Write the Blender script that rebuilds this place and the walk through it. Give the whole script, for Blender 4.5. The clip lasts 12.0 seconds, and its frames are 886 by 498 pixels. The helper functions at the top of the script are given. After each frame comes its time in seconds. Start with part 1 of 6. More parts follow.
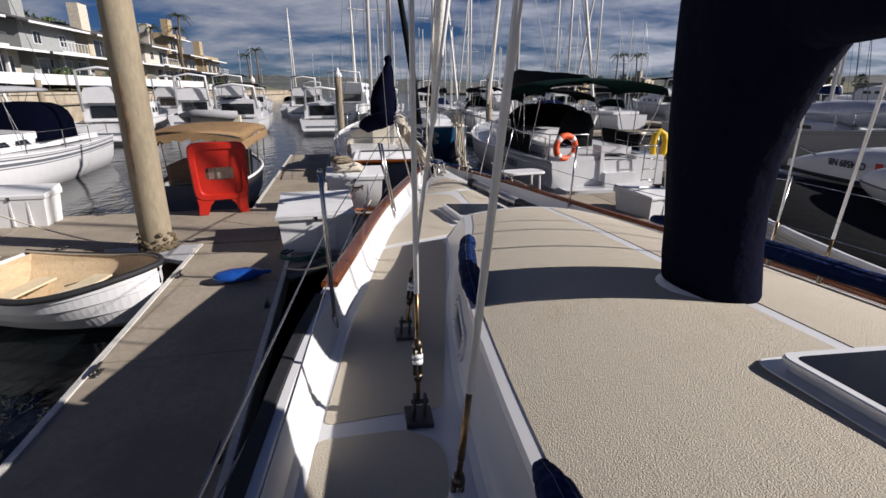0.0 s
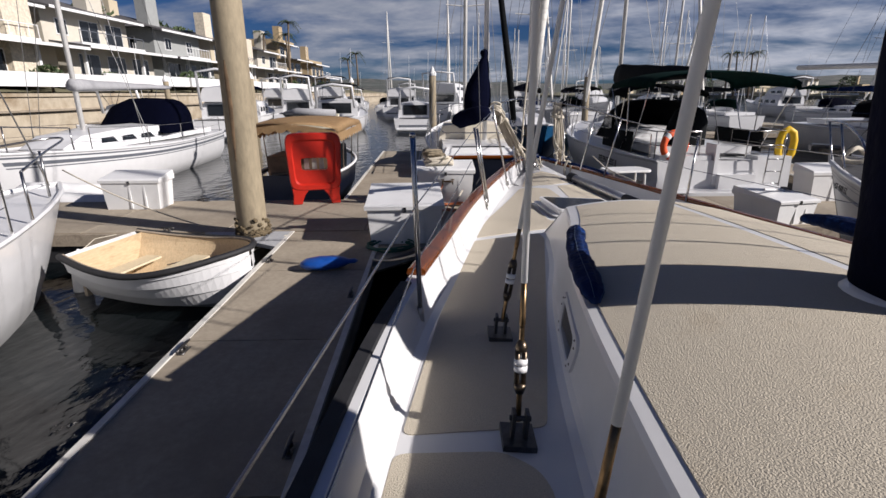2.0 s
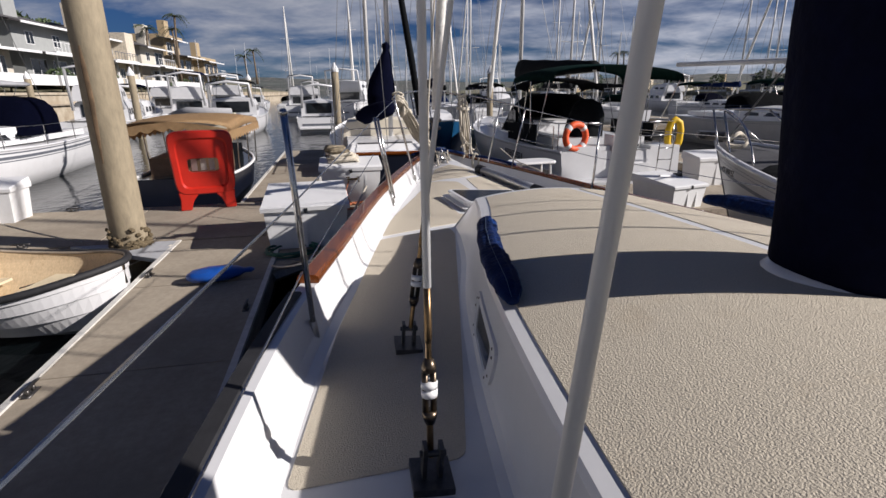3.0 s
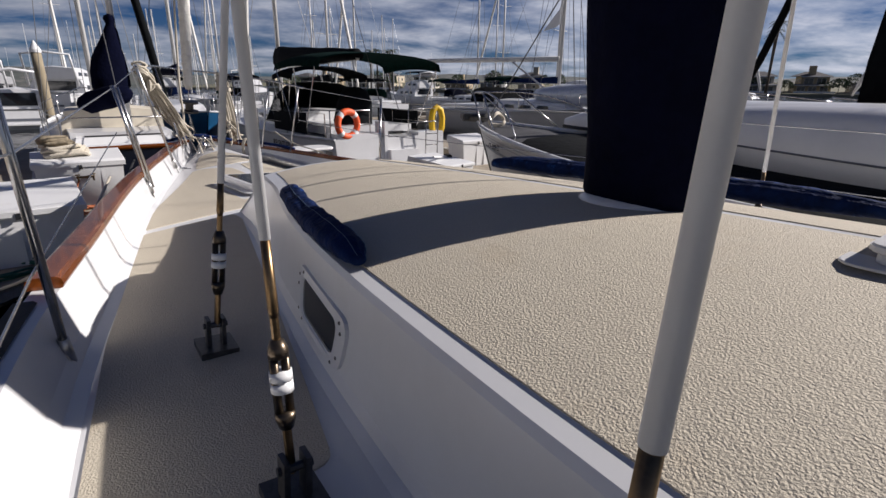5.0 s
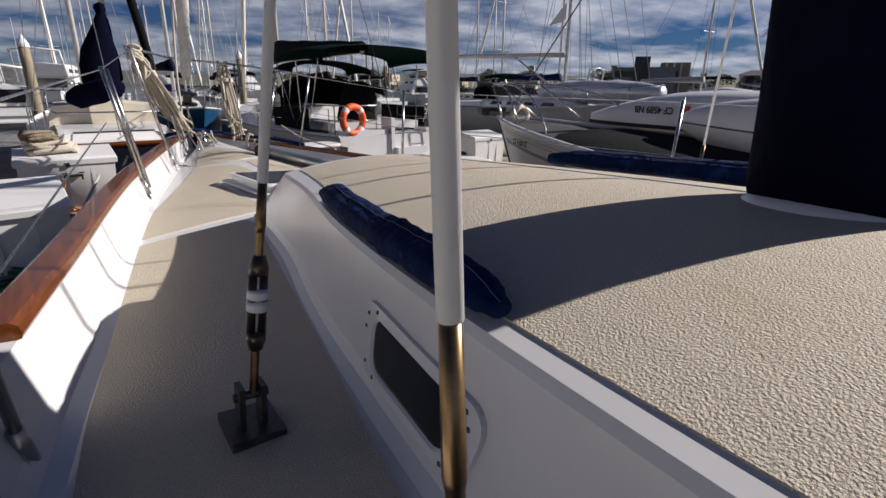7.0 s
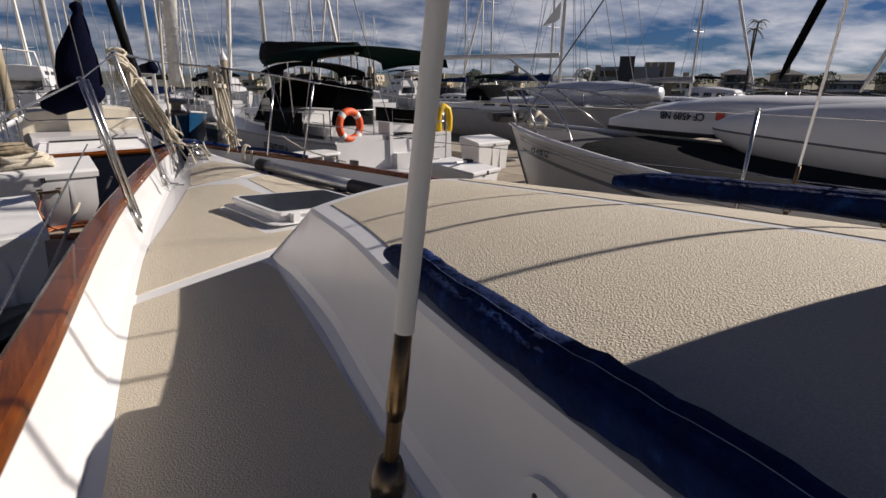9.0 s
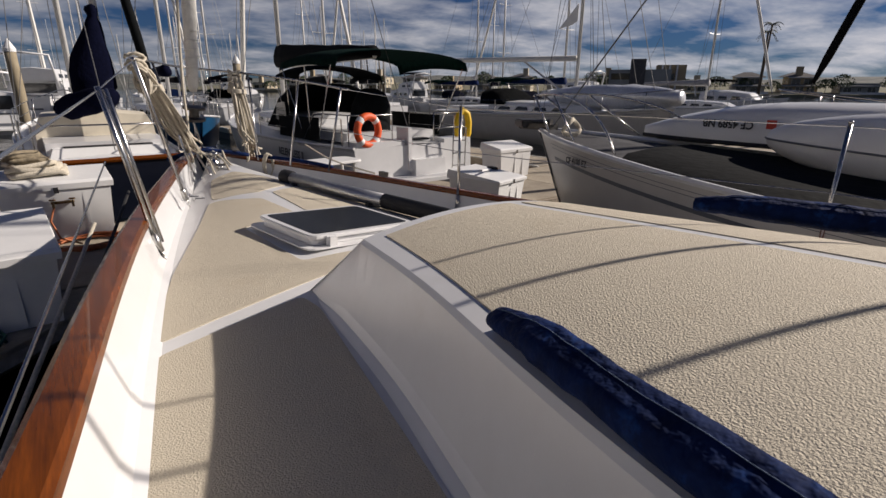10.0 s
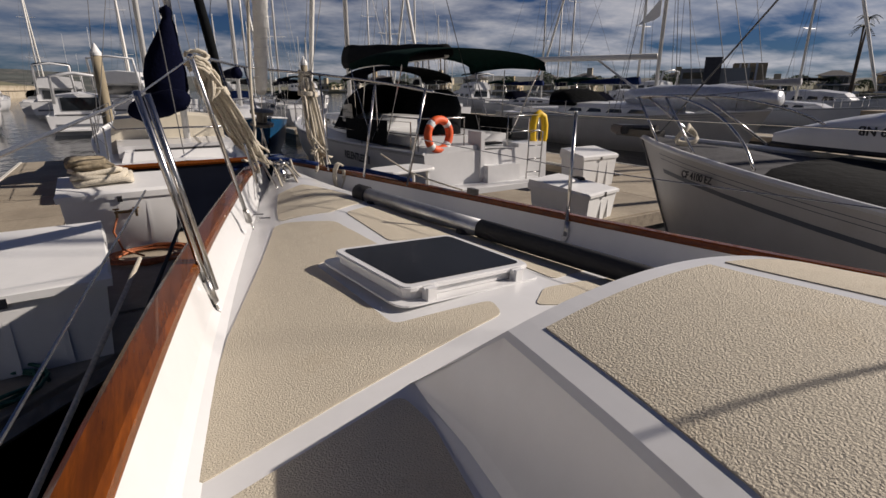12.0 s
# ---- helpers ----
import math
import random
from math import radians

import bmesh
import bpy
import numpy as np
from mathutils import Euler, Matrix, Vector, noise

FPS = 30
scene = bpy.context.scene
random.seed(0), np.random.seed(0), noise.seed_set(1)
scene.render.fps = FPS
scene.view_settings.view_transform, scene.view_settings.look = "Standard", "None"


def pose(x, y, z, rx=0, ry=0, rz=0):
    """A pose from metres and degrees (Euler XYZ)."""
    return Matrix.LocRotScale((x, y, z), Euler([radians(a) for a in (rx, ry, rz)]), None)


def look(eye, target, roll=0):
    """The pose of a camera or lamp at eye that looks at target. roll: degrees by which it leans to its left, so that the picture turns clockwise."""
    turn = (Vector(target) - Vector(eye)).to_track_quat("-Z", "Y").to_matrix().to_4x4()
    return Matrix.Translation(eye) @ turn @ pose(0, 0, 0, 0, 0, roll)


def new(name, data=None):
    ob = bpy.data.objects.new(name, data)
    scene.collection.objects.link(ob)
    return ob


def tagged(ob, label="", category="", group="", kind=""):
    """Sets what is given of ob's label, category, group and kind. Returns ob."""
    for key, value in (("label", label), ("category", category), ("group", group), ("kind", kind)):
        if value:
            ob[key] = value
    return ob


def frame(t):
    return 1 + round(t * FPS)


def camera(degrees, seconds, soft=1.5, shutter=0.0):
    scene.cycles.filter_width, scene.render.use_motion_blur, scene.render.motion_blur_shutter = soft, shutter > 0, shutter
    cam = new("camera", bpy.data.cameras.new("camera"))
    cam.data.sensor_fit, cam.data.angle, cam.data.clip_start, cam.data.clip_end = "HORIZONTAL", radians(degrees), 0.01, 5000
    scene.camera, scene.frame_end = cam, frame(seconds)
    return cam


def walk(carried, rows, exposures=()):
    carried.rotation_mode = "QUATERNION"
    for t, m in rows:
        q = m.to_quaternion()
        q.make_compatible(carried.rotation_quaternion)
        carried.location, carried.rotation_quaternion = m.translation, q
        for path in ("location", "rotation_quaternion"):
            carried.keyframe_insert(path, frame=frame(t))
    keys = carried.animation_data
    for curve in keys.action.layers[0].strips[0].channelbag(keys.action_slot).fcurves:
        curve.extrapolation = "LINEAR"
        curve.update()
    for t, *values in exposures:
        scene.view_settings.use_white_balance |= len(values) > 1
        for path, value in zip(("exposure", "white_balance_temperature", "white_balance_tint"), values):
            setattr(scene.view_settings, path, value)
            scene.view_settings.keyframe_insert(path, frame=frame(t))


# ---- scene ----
cam = camera(82.5, 12.0)
PATH = [
    (0, (-0.098, 0.253, 1.580), (-0.090, 2.160, 0.978), -0.13),
    (0.5, (-0.087, 0.258, 1.544), (-0.279, 2.157, 0.947), -0.24),
    (1, (-0.068, 0.297, 1.494), (-0.356, 2.185, 0.901), -0.26),
    (1.5, (-0.104, 0.419, 1.443), (-0.432, 2.300, 0.847), -0.34),
    (2, (-0.211, 0.661, 1.348), (-0.535, 2.544, 0.757), -0.29),
    (2.5, (-0.221, 0.836, 1.272), (-0.477, 2.730, 0.683), -0.36),
    (3, (-0.170, 1.034, 1.233), (-0.162, 2.942, 0.635), -0.61),
    (3.5, (-0.179, 1.085, 1.139), (0.280, 2.935, 0.533), -0.49),
    (3.7, (-0.209, 1.098, 1.095), (0.338, 2.925, 0.492), -0.21),
    (5.3, (-0.338, 1.476, 0.989), (0.527, 3.171, 0.374), 0.59),
    (5.5, (-0.347, 1.582, 1.000), (0.522, 3.275, 0.384), 0.65),
    (6, (-0.371, 1.809, 0.999), (0.501, 3.501, 0.385), 0.47),
    (6.5, (-0.385, 1.967, 0.906), (0.490, 3.658, 0.295), 0.52),
    (6.7, (-0.390, 2.010, 0.882), (0.469, 3.709, 0.267), 0.55),
    (8.5, (-0.446, 2.499, 0.865), (0.461, 4.173, 0.252), 0.26),
    (9, (-0.468, 2.773, 0.941), (0.442, 4.445, 0.326), 0.30),
    (9.5, (-0.477, 3.002, 0.926), (0.427, 4.680, 0.318), 0.39),
    (10, (-0.530, 3.239, 0.978), (0.354, 4.927, 0.372), 0.34),
    (10.5, (-0.524, 3.439, 0.981), (0.310, 5.153, 0.377), -0.03),
    (11, (-0.510, 3.689, 1.013), (0.279, 5.425, 0.409), -0.05),
    (11.5, (-0.483, 3.867, 1.029), (0.231, 5.635, 0.424), -0.03),
    (12, (-0.483, 4.139, 0.987), (0.205, 5.917, 0.382), 0.13),
]
walk(cam, [(t, look(eye, target, roll)) for t, eye, target, roll in PATH], [(0.0, 0.3, 6420, 14), (5.0, 0.32, 6420, 14), (9.0, 0.22, 6880, 14), (12.0, 0.02, 7000, 14)])

# ---- world, sun, exposure ----
SUN_DIR = Vector((0.985, -0.174, 0.0)).normalized()
SUN_UP = 28.4
world = bpy.data.worlds.new("world")
scene.world = world
world.use_nodes = True
wt = world.node_tree
wt.nodes.clear()


def wnode(kind, **kw):
    n = wt.nodes.new(kind)
    for k, v in kw.items():
        n.inputs[k].default_value = v
    return n


sky = wt.nodes.new("ShaderNodeTexSky")
sky.sky_type = "NISHITA"
sky.sun_disc = False
sky.sun_elevation = radians(SUN_UP)
sky.sun_rotation = math.atan2(SUN_DIR.x, SUN_DIR.y)
sky.ozone_density = 5.0
sky.dust_density = 0.0
sky.air_density = 1.0
coord = wt.nodes.new("ShaderNodeTexCoord")
# flatten the direction so that clouds crowd together towards the horizon
sep = wt.nodes.new("ShaderNodeSeparateXYZ")
wt.links.new(coord.outputs["Generated"], sep.inputs[0])
lift = wt.nodes.new("ShaderNodeMath")
lift.operation = "ADD"
lift.inputs[1].default_value = 0.16
wt.links.new(sep.outputs["Z"], lift.inputs[0])
flat = wt.nodes.new("ShaderNodeVectorMath")
flat.operation = "DIVIDE"
comb = wt.nodes.new("ShaderNodeCombineXYZ")
for i in range(3):
    wt.links.new(lift.outputs[0], comb.inputs[i])
wt.links.new(coord.outputs["Generated"], flat.inputs[0])
wt.links.new(comb.outputs[0], flat.inputs[1])
mapn = wt.nodes.new("ShaderNodeMapping")
mapn.inputs["Scale"].default_value = (1.0, 1.2, 0.2)
mapn.inputs["Location"].default_value = (3.1, 1.7, 0.0)
wt.links.new(flat.outputs[0], mapn.inputs[0])
cloud = wnode("ShaderNodeTexNoise", Scale=1.35, Detail=8.0, Roughness=0.56, Distortion=0.2)
wt.links.new(mapn.outputs[0], cloud.inputs["Vector"])
cramp = wt.nodes.new("ShaderNodeValToRGB")
cramp.color_ramp.elements[0].position = 0.37
cramp.color_ramp.elements[1].position = 0.60
cramp.color_ramp.elements[1].color = (0.85, 0.85, 0.85, 1)
wt.links.new(cloud.outputs[0], cramp.inputs[0])
cloud2 = wnode("ShaderNodeTexNoise", Scale=3.2, Detail=6.0, Roughness=0.6)
wt.links.new(mapn.outputs[0], cloud2.inputs["Vector"])
ccol = wt.nodes.new("ShaderNodeValToRGB")
ccol.color_ramp.elements[0].position = 0.35
ccol.color_ramp.elements[0].color = (18.5, 21.0, 26.0, 1)
ccol.color_ramp.elements[1].position = 0.68
ccol.color_ramp.elements[1].color = (31.0, 32.0, 35.0, 1)
wt.links.new(cloud2.outputs[0], ccol.inputs[0])
cmix = wt.nodes.new("ShaderNodeMix")
cmix.data_type = "RGBA"
# the cloud deck lies low and thins out overhead
thin = wt.nodes.new("ShaderNodeMapRange")
thin.inputs[1].default_value = 0.22
thin.inputs[2].default_value = 0.52
thin.inputs[3].default_value = 1.0
thin.inputs[4].default_value = 0.0
wt.links.new(sep.outputs["Z"], thin.inputs[0])
cover_mul = wt.nodes.new("ShaderNodeMath")
cover_mul.operation = "MULTIPLY"
wt.links.new(cramp.outputs[0], cover_mul.inputs[0])
wt.links.new(thin.outputs[0], cover_mul.inputs[1])
wt.links.new(cover_mul.outputs[0], cmix.inputs[0])
hue = wt.nodes.new("ShaderNodeVectorMath")
hue.operation = "MULTIPLY"
hue.inputs[1].default_value = (0.72, 1.15, 1.95)
wt.links.new(sky.outputs[0], hue.inputs[0])
wt.links.new(hue.outputs[0], cmix.inputs[6])
# clouds glow more on the sun's side of the sky
toward = wt.nodes.new("ShaderNodeVectorMath")
toward.operation = "DOT_PRODUCT"
toward.inputs[1].default_value = tuple(SUN_DIR)
wt.links.new(coord.outputs["Generated"], toward.inputs[0])
glow = wt.nodes.new("ShaderNodeMapRange")
glow.inputs[1].default_value = -0.5
glow.inputs[2].default_value = 1.0
glow.inputs[3].default_value = 0.78
glow.inputs[4].default_value = 1.42
wt.links.new(toward.outputs["Value"], glow.inputs[0])
lit = wt.nodes.new("ShaderNodeVectorMath")
lit.operation = "SCALE"
wt.links.new(ccol.outputs[0], lit.inputs[0])
wt.links.new(glow.outputs[0], lit.inputs["Scale"])
wt.links.new(lit.outputs[0], cmix.inputs[7])
bg = wnode("ShaderNodeBackground", Strength=0.0134)
wout = wt.nodes.new("ShaderNodeOutputWorld")
wt.links.new(cmix.outputs[2], bg.inputs[0])
wt.links.new(bg.outputs[0], wout.inputs[0])
sun_data = bpy.data.lights.new("sun", "SUN")
sun_data.energy = 5.0
sun_data.angle = radians(0.6)
sun_data.color = (1.0, 0.955, 0.9)
sun = new("sun", sun_data)
sun.matrix_world = look((SUN_DIR * 50 + Vector((0, 0, 50 * math.tan(radians(SUN_UP))))), (0, 0, 0))


# ---- materials ----
def mat(name, colour, rough=0.5, metal=0.0, vary=0.12, scale=6.0, bump=0.0, bump_scale=60.0, relief=0.0, stain_or_lit=None, stain_or_lit_scale=1.2, stain_or_lit_cut=(0.5, 0.75), coat=0.0, spec=0.5, stretch=(1, 1, 1), random_tone=0.0, detail=5.0):
    """A procedural surface: base colour with fine and broad variation, stains or painted lit blotches, and relief."""
    m = bpy.data.materials.new(name)
    m.use_nodes = True
    t = m.node_tree
    b = t.nodes["Principled BSDF"]
    b.inputs["Roughness"].default_value = rough
    b.inputs["Metallic"].default_value = metal
    b.inputs["Coat Weight"].default_value = coat
    b.inputs["Specular IOR Level"].default_value = spec
    tc = t.nodes.new("ShaderNodeTexCoord")
    mp = t.nodes.new("ShaderNodeMapping")
    mp.inputs["Scale"].default_value = stretch
    t.links.new(tc.outputs["Object"], mp.inputs[0])
    n1 = t.nodes.new("ShaderNodeTexNoise")
    n1.inputs["Scale"].default_value = scale
    n1.inputs["Detail"].default_value = detail
    n1.inputs["Roughness"].default_value = 0.65
    t.links.new(mp.outputs[0], n1.inputs["Vector"])
    r1 = t.nodes.new("ShaderNodeValToRGB")
    lo = [max(0.0, c * (1 - vary)) for c in colour]
    hi = [min(1.0, c * (1 + vary)) for c in colour]
    r1.color_ramp.elements[0].position = 0.3
    r1.color_ramp.elements[0].color = (*lo, 1)
    r1.color_ramp.elements[1].position = 0.7
    r1.color_ramp.elements[1].color = (*hi, 1)
    t.links.new(n1.outputs[0], r1.inputs[0])
    last = r1.outputs[0]
    if stain_or_lit:
        n2 = t.nodes.new("ShaderNodeTexNoise")
        n2.inputs["Scale"].default_value = stain_or_lit_scale
        n2.inputs["Detail"].default_value = 6.0
        n2.inputs["Roughness"].default_value = 0.7
        t.links.new(mp.outputs[0], n2.inputs["Vector"])
        r2 = t.nodes.new("ShaderNodeValToRGB")
        r2.color_ramp.elements[0].position = stain_or_lit_cut[0]
        r2.color_ramp.elements[1].position = stain_or_lit_cut[1]
        t.links.new(n2.outputs[0], r2.inputs[0])
        mx = t.nodes.new("ShaderNodeMix")
        mx.data_type = "RGBA"
        t.links.new(r2.outputs[0], mx.inputs[0])
        t.links.new(last, mx.inputs[6])
        mx.inputs[7].default_value = (*stain_or_lit, 1)
        last = mx.outputs[2]
    if random_tone:
        oi = t.nodes.new("ShaderNodeObjectInfo")
        mr = t.nodes.new("ShaderNodeMapRange")
        mr.inputs[3].default_value = 1 - random_tone
        mr.inputs[4].default_value = 1 + random_tone
        t.links.new(oi.outputs["Random"], mr.inputs[0])
        mu = t.nodes.new("ShaderNodeVectorMath")
        mu.operation = "SCALE"
        t.links.new(last, mu.inputs[0])
        t.links.new(mr.outputs[0], mu.inputs["Scale"])
        last = mu.outputs[0]
    t.links.new(last, b.inputs["Base Color"])
    if bump:
        n3 = t.nodes.new("ShaderNodeTexNoise")
        n3.inputs["Scale"].default_value = bump_scale
        n3.inputs["Detail"].default_value = 3.0
        t.links.new(mp.outputs[0], n3.inputs["Vector"])
        bp = t.nodes.new("ShaderNodeBump")
        bp.inputs["Strength"].default_value = min(1.0, bump)
        bp.inputs["Distance"].default_value = relief or (0.004 if bump_scale > 20 else 0.02)
        t.links.new(n3.outputs[0], bp.inputs["Height"])
        t.links.new(bp.outputs[0], b.inputs["Normal"])
    return m


M_GEL = mat("white_gelcoat", (0.69, 0.69, 0.69), 0.28, vary=0.04, scale=3, stain_or_lit=(0.62, 0.61, 0.58), stain_or_lit_scale=2.3, stain_or_lit_cut=(0.6, 0.95), coat=0.2)
M_NONSKID = mat("tan_nonskid", (0.55, 0.49, 0.385), 0.8, vary=0.16, scale=210, bump=1.0, bump_scale=190, relief=0.006, stain_or_lit=(0.46, 0.37, 0.25), stain_or_lit_scale=3.0, stain_or_lit_cut=(0.58, 0.95))
M_TEAK = mat("varnished_teak", (0.145, 0.037, 0.003), 0.25, spec=0.4, coat=0.3, vary=0.5, scale=7, stretch=(9, 0.6, 9), stain_or_lit=(0.095, 0.024, 0.003), stain_or_lit_scale=2, stain_or_lit_cut=(0.45, 0.7))
M_NAVY = mat("navy_canvas", (0.0016, 0.0026, 0.013), 0.95, spec=0.08, vary=0.25, scale=9, bump=0.5, bump_scale=14)
# The brighter blue blotches are sunlit highlights put into the canvas colour.
M_BLUE = mat("blue_canvas", (0.002, 0.012, 0.06), 0.85, spec=0.15, vary=0.4, scale=14, bump=1.0, bump_scale=19, stain_or_lit=(0.012, 0.085, 0.34), stain_or_lit_scale=6, stain_or_lit_cut=(0.56, 0.85))
M_STEEL = mat("stainless_steel", (0.5, 0.49, 0.475), 0.22, metal=1.0, vary=0.12, scale=18)
M_SATIN = mat("satin_steel", (0.5, 0.49, 0.47), 0.34, metal=1.0, vary=0.2, scale=26)
M_BRONZE = mat("tarnished_bronze", (0.22, 0.145, 0.075), 0.33, metal=1.0, vary=0.35, scale=22)
M_BLACKBRONZE = mat("blackened_bronze", (0.11, 0.085, 0.06), 0.32, metal=0.9, vary=0.4, scale=30)
M_DARKMETAL = mat("weathered_dark_metal", (0.1, 0.095, 0.09), 0.4, metal=0.8, vary=0.3, scale=30)
M_PVC = mat("white_plastic_tube", (0.74, 0.74, 0.73), 0.4, vary=0.05, scale=4, stain_or_lit=(0.55, 0.53, 0.5), stain_or_lit_scale=5, stain_or_lit_cut=(0.58, 0.9))
M_SMOKE = mat("smoked_acrylic", (0.006, 0.007, 0.010), 0.2, vary=0.2, scale=4, spec=0.06)
M_DARK = mat("matt_black_rubber", (0.016, 0.016, 0.018), 0.7, vary=0.3, scale=14)
M_HULLDARK = mat("dark_blue_hull_paint", (0.006, 0.008, 0.016), 0.3, vary=0.2, scale=3, spec=0.3)
M_CONCRETE = mat("dock_concrete", (0.34, 0.29, 0.22), 0.9, vary=0.14, scale=16, bump=0.4, bump_scale=70, stain_or_lit=(0.24, 0.2, 0.15), stain_or_lit_scale=0.7, stain_or_lit_cut=(0.45, 0.7), random_tone=0.08)
M_WALER = mat("weathered_dock_timber", (0.30, 0.25, 0.19), 0.85, vary=0.3, scale=6, stretch=(6, 1, 6), bump=0.5, bump_scale=40, stain_or_lit=(0.12, 0.09, 0.06), stain_or_lit_scale=1.5, stain_or_lit_cut=(0.5, 0.75))
M_EDGE = mat("pale_dock_edging", (0.62, 0.6, 0.55), 0.7, vary=0.12, scale=9, stain_or_lit=(0.35, 0.31, 0.25), stain_or_lit_scale=2, stain_or_lit_cut=(0.55, 0.8))
M_PILE = mat("concrete_pile", (0.29, 0.24, 0.16), 0.85, vary=0.16, scale=10, bump=0.6, bump_scale=45, stain_or_lit=(0.2, 0.16, 0.11), stain_or_lit_scale=1.6, stain_or_lit_cut=(0.55, 0.72), stretch=(2, 2, 0.6))
M_BOX = mat("white_fibreglass", (0.76, 0.76, 0.75), 0.4, vary=0.04, scale=4, stain_or_lit=(0.6, 0.58, 0.54), stain_or_lit_scale=3, stain_or_lit_cut=(0.6, 0.9))
M_RED = mat("red_plastic", (0.46, 0.018, 0.008), 0.4, vary=0.1, scale=6, bump=0.2, bump_scale=60)
M_ROPE = mat("pale_rope", (0.52, 0.47, 0.38), 0.9, vary=0.25, scale=60, bump=0.8, bump_scale=120)
M_GREENROPE = mat("green_hose", (0.01, 0.09, 0.06), 0.6, vary=0.3, scale=30)
M_ORANGEROPE = mat("orange_hose", (0.42, 0.13, 0.05), 0.7, vary=0.3, scale=30)
M_SAIL = mat("furled_white_sail", (0.76, 0.74, 0.68), 0.7, vary=0.12, scale=12, bump=0.7, bump_scale=18)
M_ALU = mat("brushed_aluminium", (0.55, 0.55, 0.55), 0.38, metal=0.9, vary=0.12, scale=14)
M_MASTPAINT = mat("pale_mast_paint", (0.66, 0.65, 0.62), 0.4, vary=0.08, scale=6)
M_WOODBOAT = mat("tan_boat_interior", (0.55, 0.42, 0.26), 0.6, vary=0.16, scale=9, stretch=(1, 6, 4), stain_or_lit=(0.36, 0.24, 0.13), stain_or_lit_scale=3, stain_or_lit_cut=(0.55, 0.8))
M_GREENCANVAS = mat("dark_green_canvas", (0.005, 0.026, 0.022), 0.9, spec=0.1, vary=0.3, scale=8, bump=0.5, bump_scale=10)
M_BLACKCANVAS = mat("black_canvas", (0.006, 0.007, 0.008), 0.9, spec=0.1, vary=0.3, scale=8, bump=0.5, bump_scale=10)
M_TANCANVAS = mat("tan_canvas", (0.5, 0.33, 0.17), 0.85, vary=0.12, scale=7, bump=0.5, bump_scale=12)
M_GREYCANVAS = mat("grey_canvas", (0.33, 0.33, 0.34), 0.8, vary=0.12, scale=7, bump=0.5, bump_scale=10)
M_SILVER = mat("silver_cover_cloth", (0.62, 0.64, 0.68), 0.3, metal=0.3, vary=0.15, scale=9, bump=0.9, bump_scale=8)
M_ORANGE = mat("orange_lifering_cover", (0.75, 0.1, 0.02), 0.6, vary=0.15, scale=12, bump=0.3, bump_scale=30)
M_YELLOW = mat("yellow_vinyl", (0.8, 0.5, 0.01), 0.55, vary=0.12, scale=12, bump=0.3, bump_scale=20)
# Window glass, also used as painted shade for the motorboats' cockpits.
M_WINDOW = mat("dark_window_glass_and_hollows", (0.015, 0.018, 0.022), 0.06, vary=0.3, scale=2)
M_LETTER = mat("black_lettering", (0.015, 0.015, 0.018), 0.5, vary=0.1)
M_OFFWHITE = mat("chalky_off_white_hull", (0.52, 0.5, 0.47), 0.35, vary=0.06, scale=2, stain_or_lit=(0.36, 0.33, 0.28), stain_or_lit_scale=1.5, stain_or_lit_cut=(0.58, 0.9))
M_GREYSTRIPE = mat("grey_hull_stripe", (0.12, 0.13, 0.15), 0.4, vary=0.1)


def water_material():
    m = mat("harbour_water", (0.003, 0.005, 0.006), 0.06, vary=0.3, scale=0.3, spec=0.26)
    t = m.node_tree
    b = t.nodes["Principled BSDF"]
    tc = t.nodes.new("ShaderNodeTexCoord")
    heights = []
    for sc, st in ((1.6, (1, 0.55, 1)), (6.5, (1, 0.7, 1))):
        mp = t.nodes.new("ShaderNodeMapping")
        mp.inputs["Scale"].default_value = st
        mp.inputs["Rotation"].default_value = (0, 0, 0.4)
        t.links.new(tc.outputs["Object"], mp.inputs[0])
        n = t.nodes.new("ShaderNodeTexNoise")
        n.inputs["Scale"].default_value = sc
        n.inputs["Detail"].default_value = 3.0
        t.links.new(mp.outputs[0], n.inputs["Vector"])
        heights.append(n.outputs[0])
    add = t.nodes.new("ShaderNodeMath")
    add.operation = "MULTIPLY_ADD"
    add.inputs[1].default_value = 0.16
    t.links.new(heights[1], add.inputs[0])
    t.links.new(heights[0], add.inputs[2])
    bp = t.nodes.new("ShaderNodeBump")
    bp.inputs["Strength"].default_value = 0.6
    bp.inputs["Distance"].default_value = 0.08
    t.links.new(add.outputs[0], bp.inputs["Height"])
    t.links.new(bp.outputs[0], b.inputs["Normal"])
    return m


M_WATER = water_material()


# ---- builders ----
def thing(name, m=None, label="", category="", group="", kind=""):
    ob = new(name)
    ob.matrix_world = m if m is not None else Matrix()
    return tagged(ob, label, category, group, kind)


def part(name, bm, material, parent=None, label="", smooth=False, kind=""):
    """Link a bmesh as one mesh object under a thing or part."""
    me = bpy.data.meshes.new(name)
    bm.normal_update()
    bm.to_mesh(me)
    bm.free()
    me.materials.append(material)
    if smooth:
        me.polygons.foreach_set("use_smooth", [True] * len(me.polygons))
    ob = new(name, me)
    if parent is not None:
        ob.parent = parent
    if label:
        ob["label"] = label
    if kind:
        ob["kind"] = kind
    return ob


def share(name, ob, parent, m):
    """Another object on the same mesh."""
    o = new(name, ob.data)
    o.parent = parent
    o.matrix_basis = m
    return o


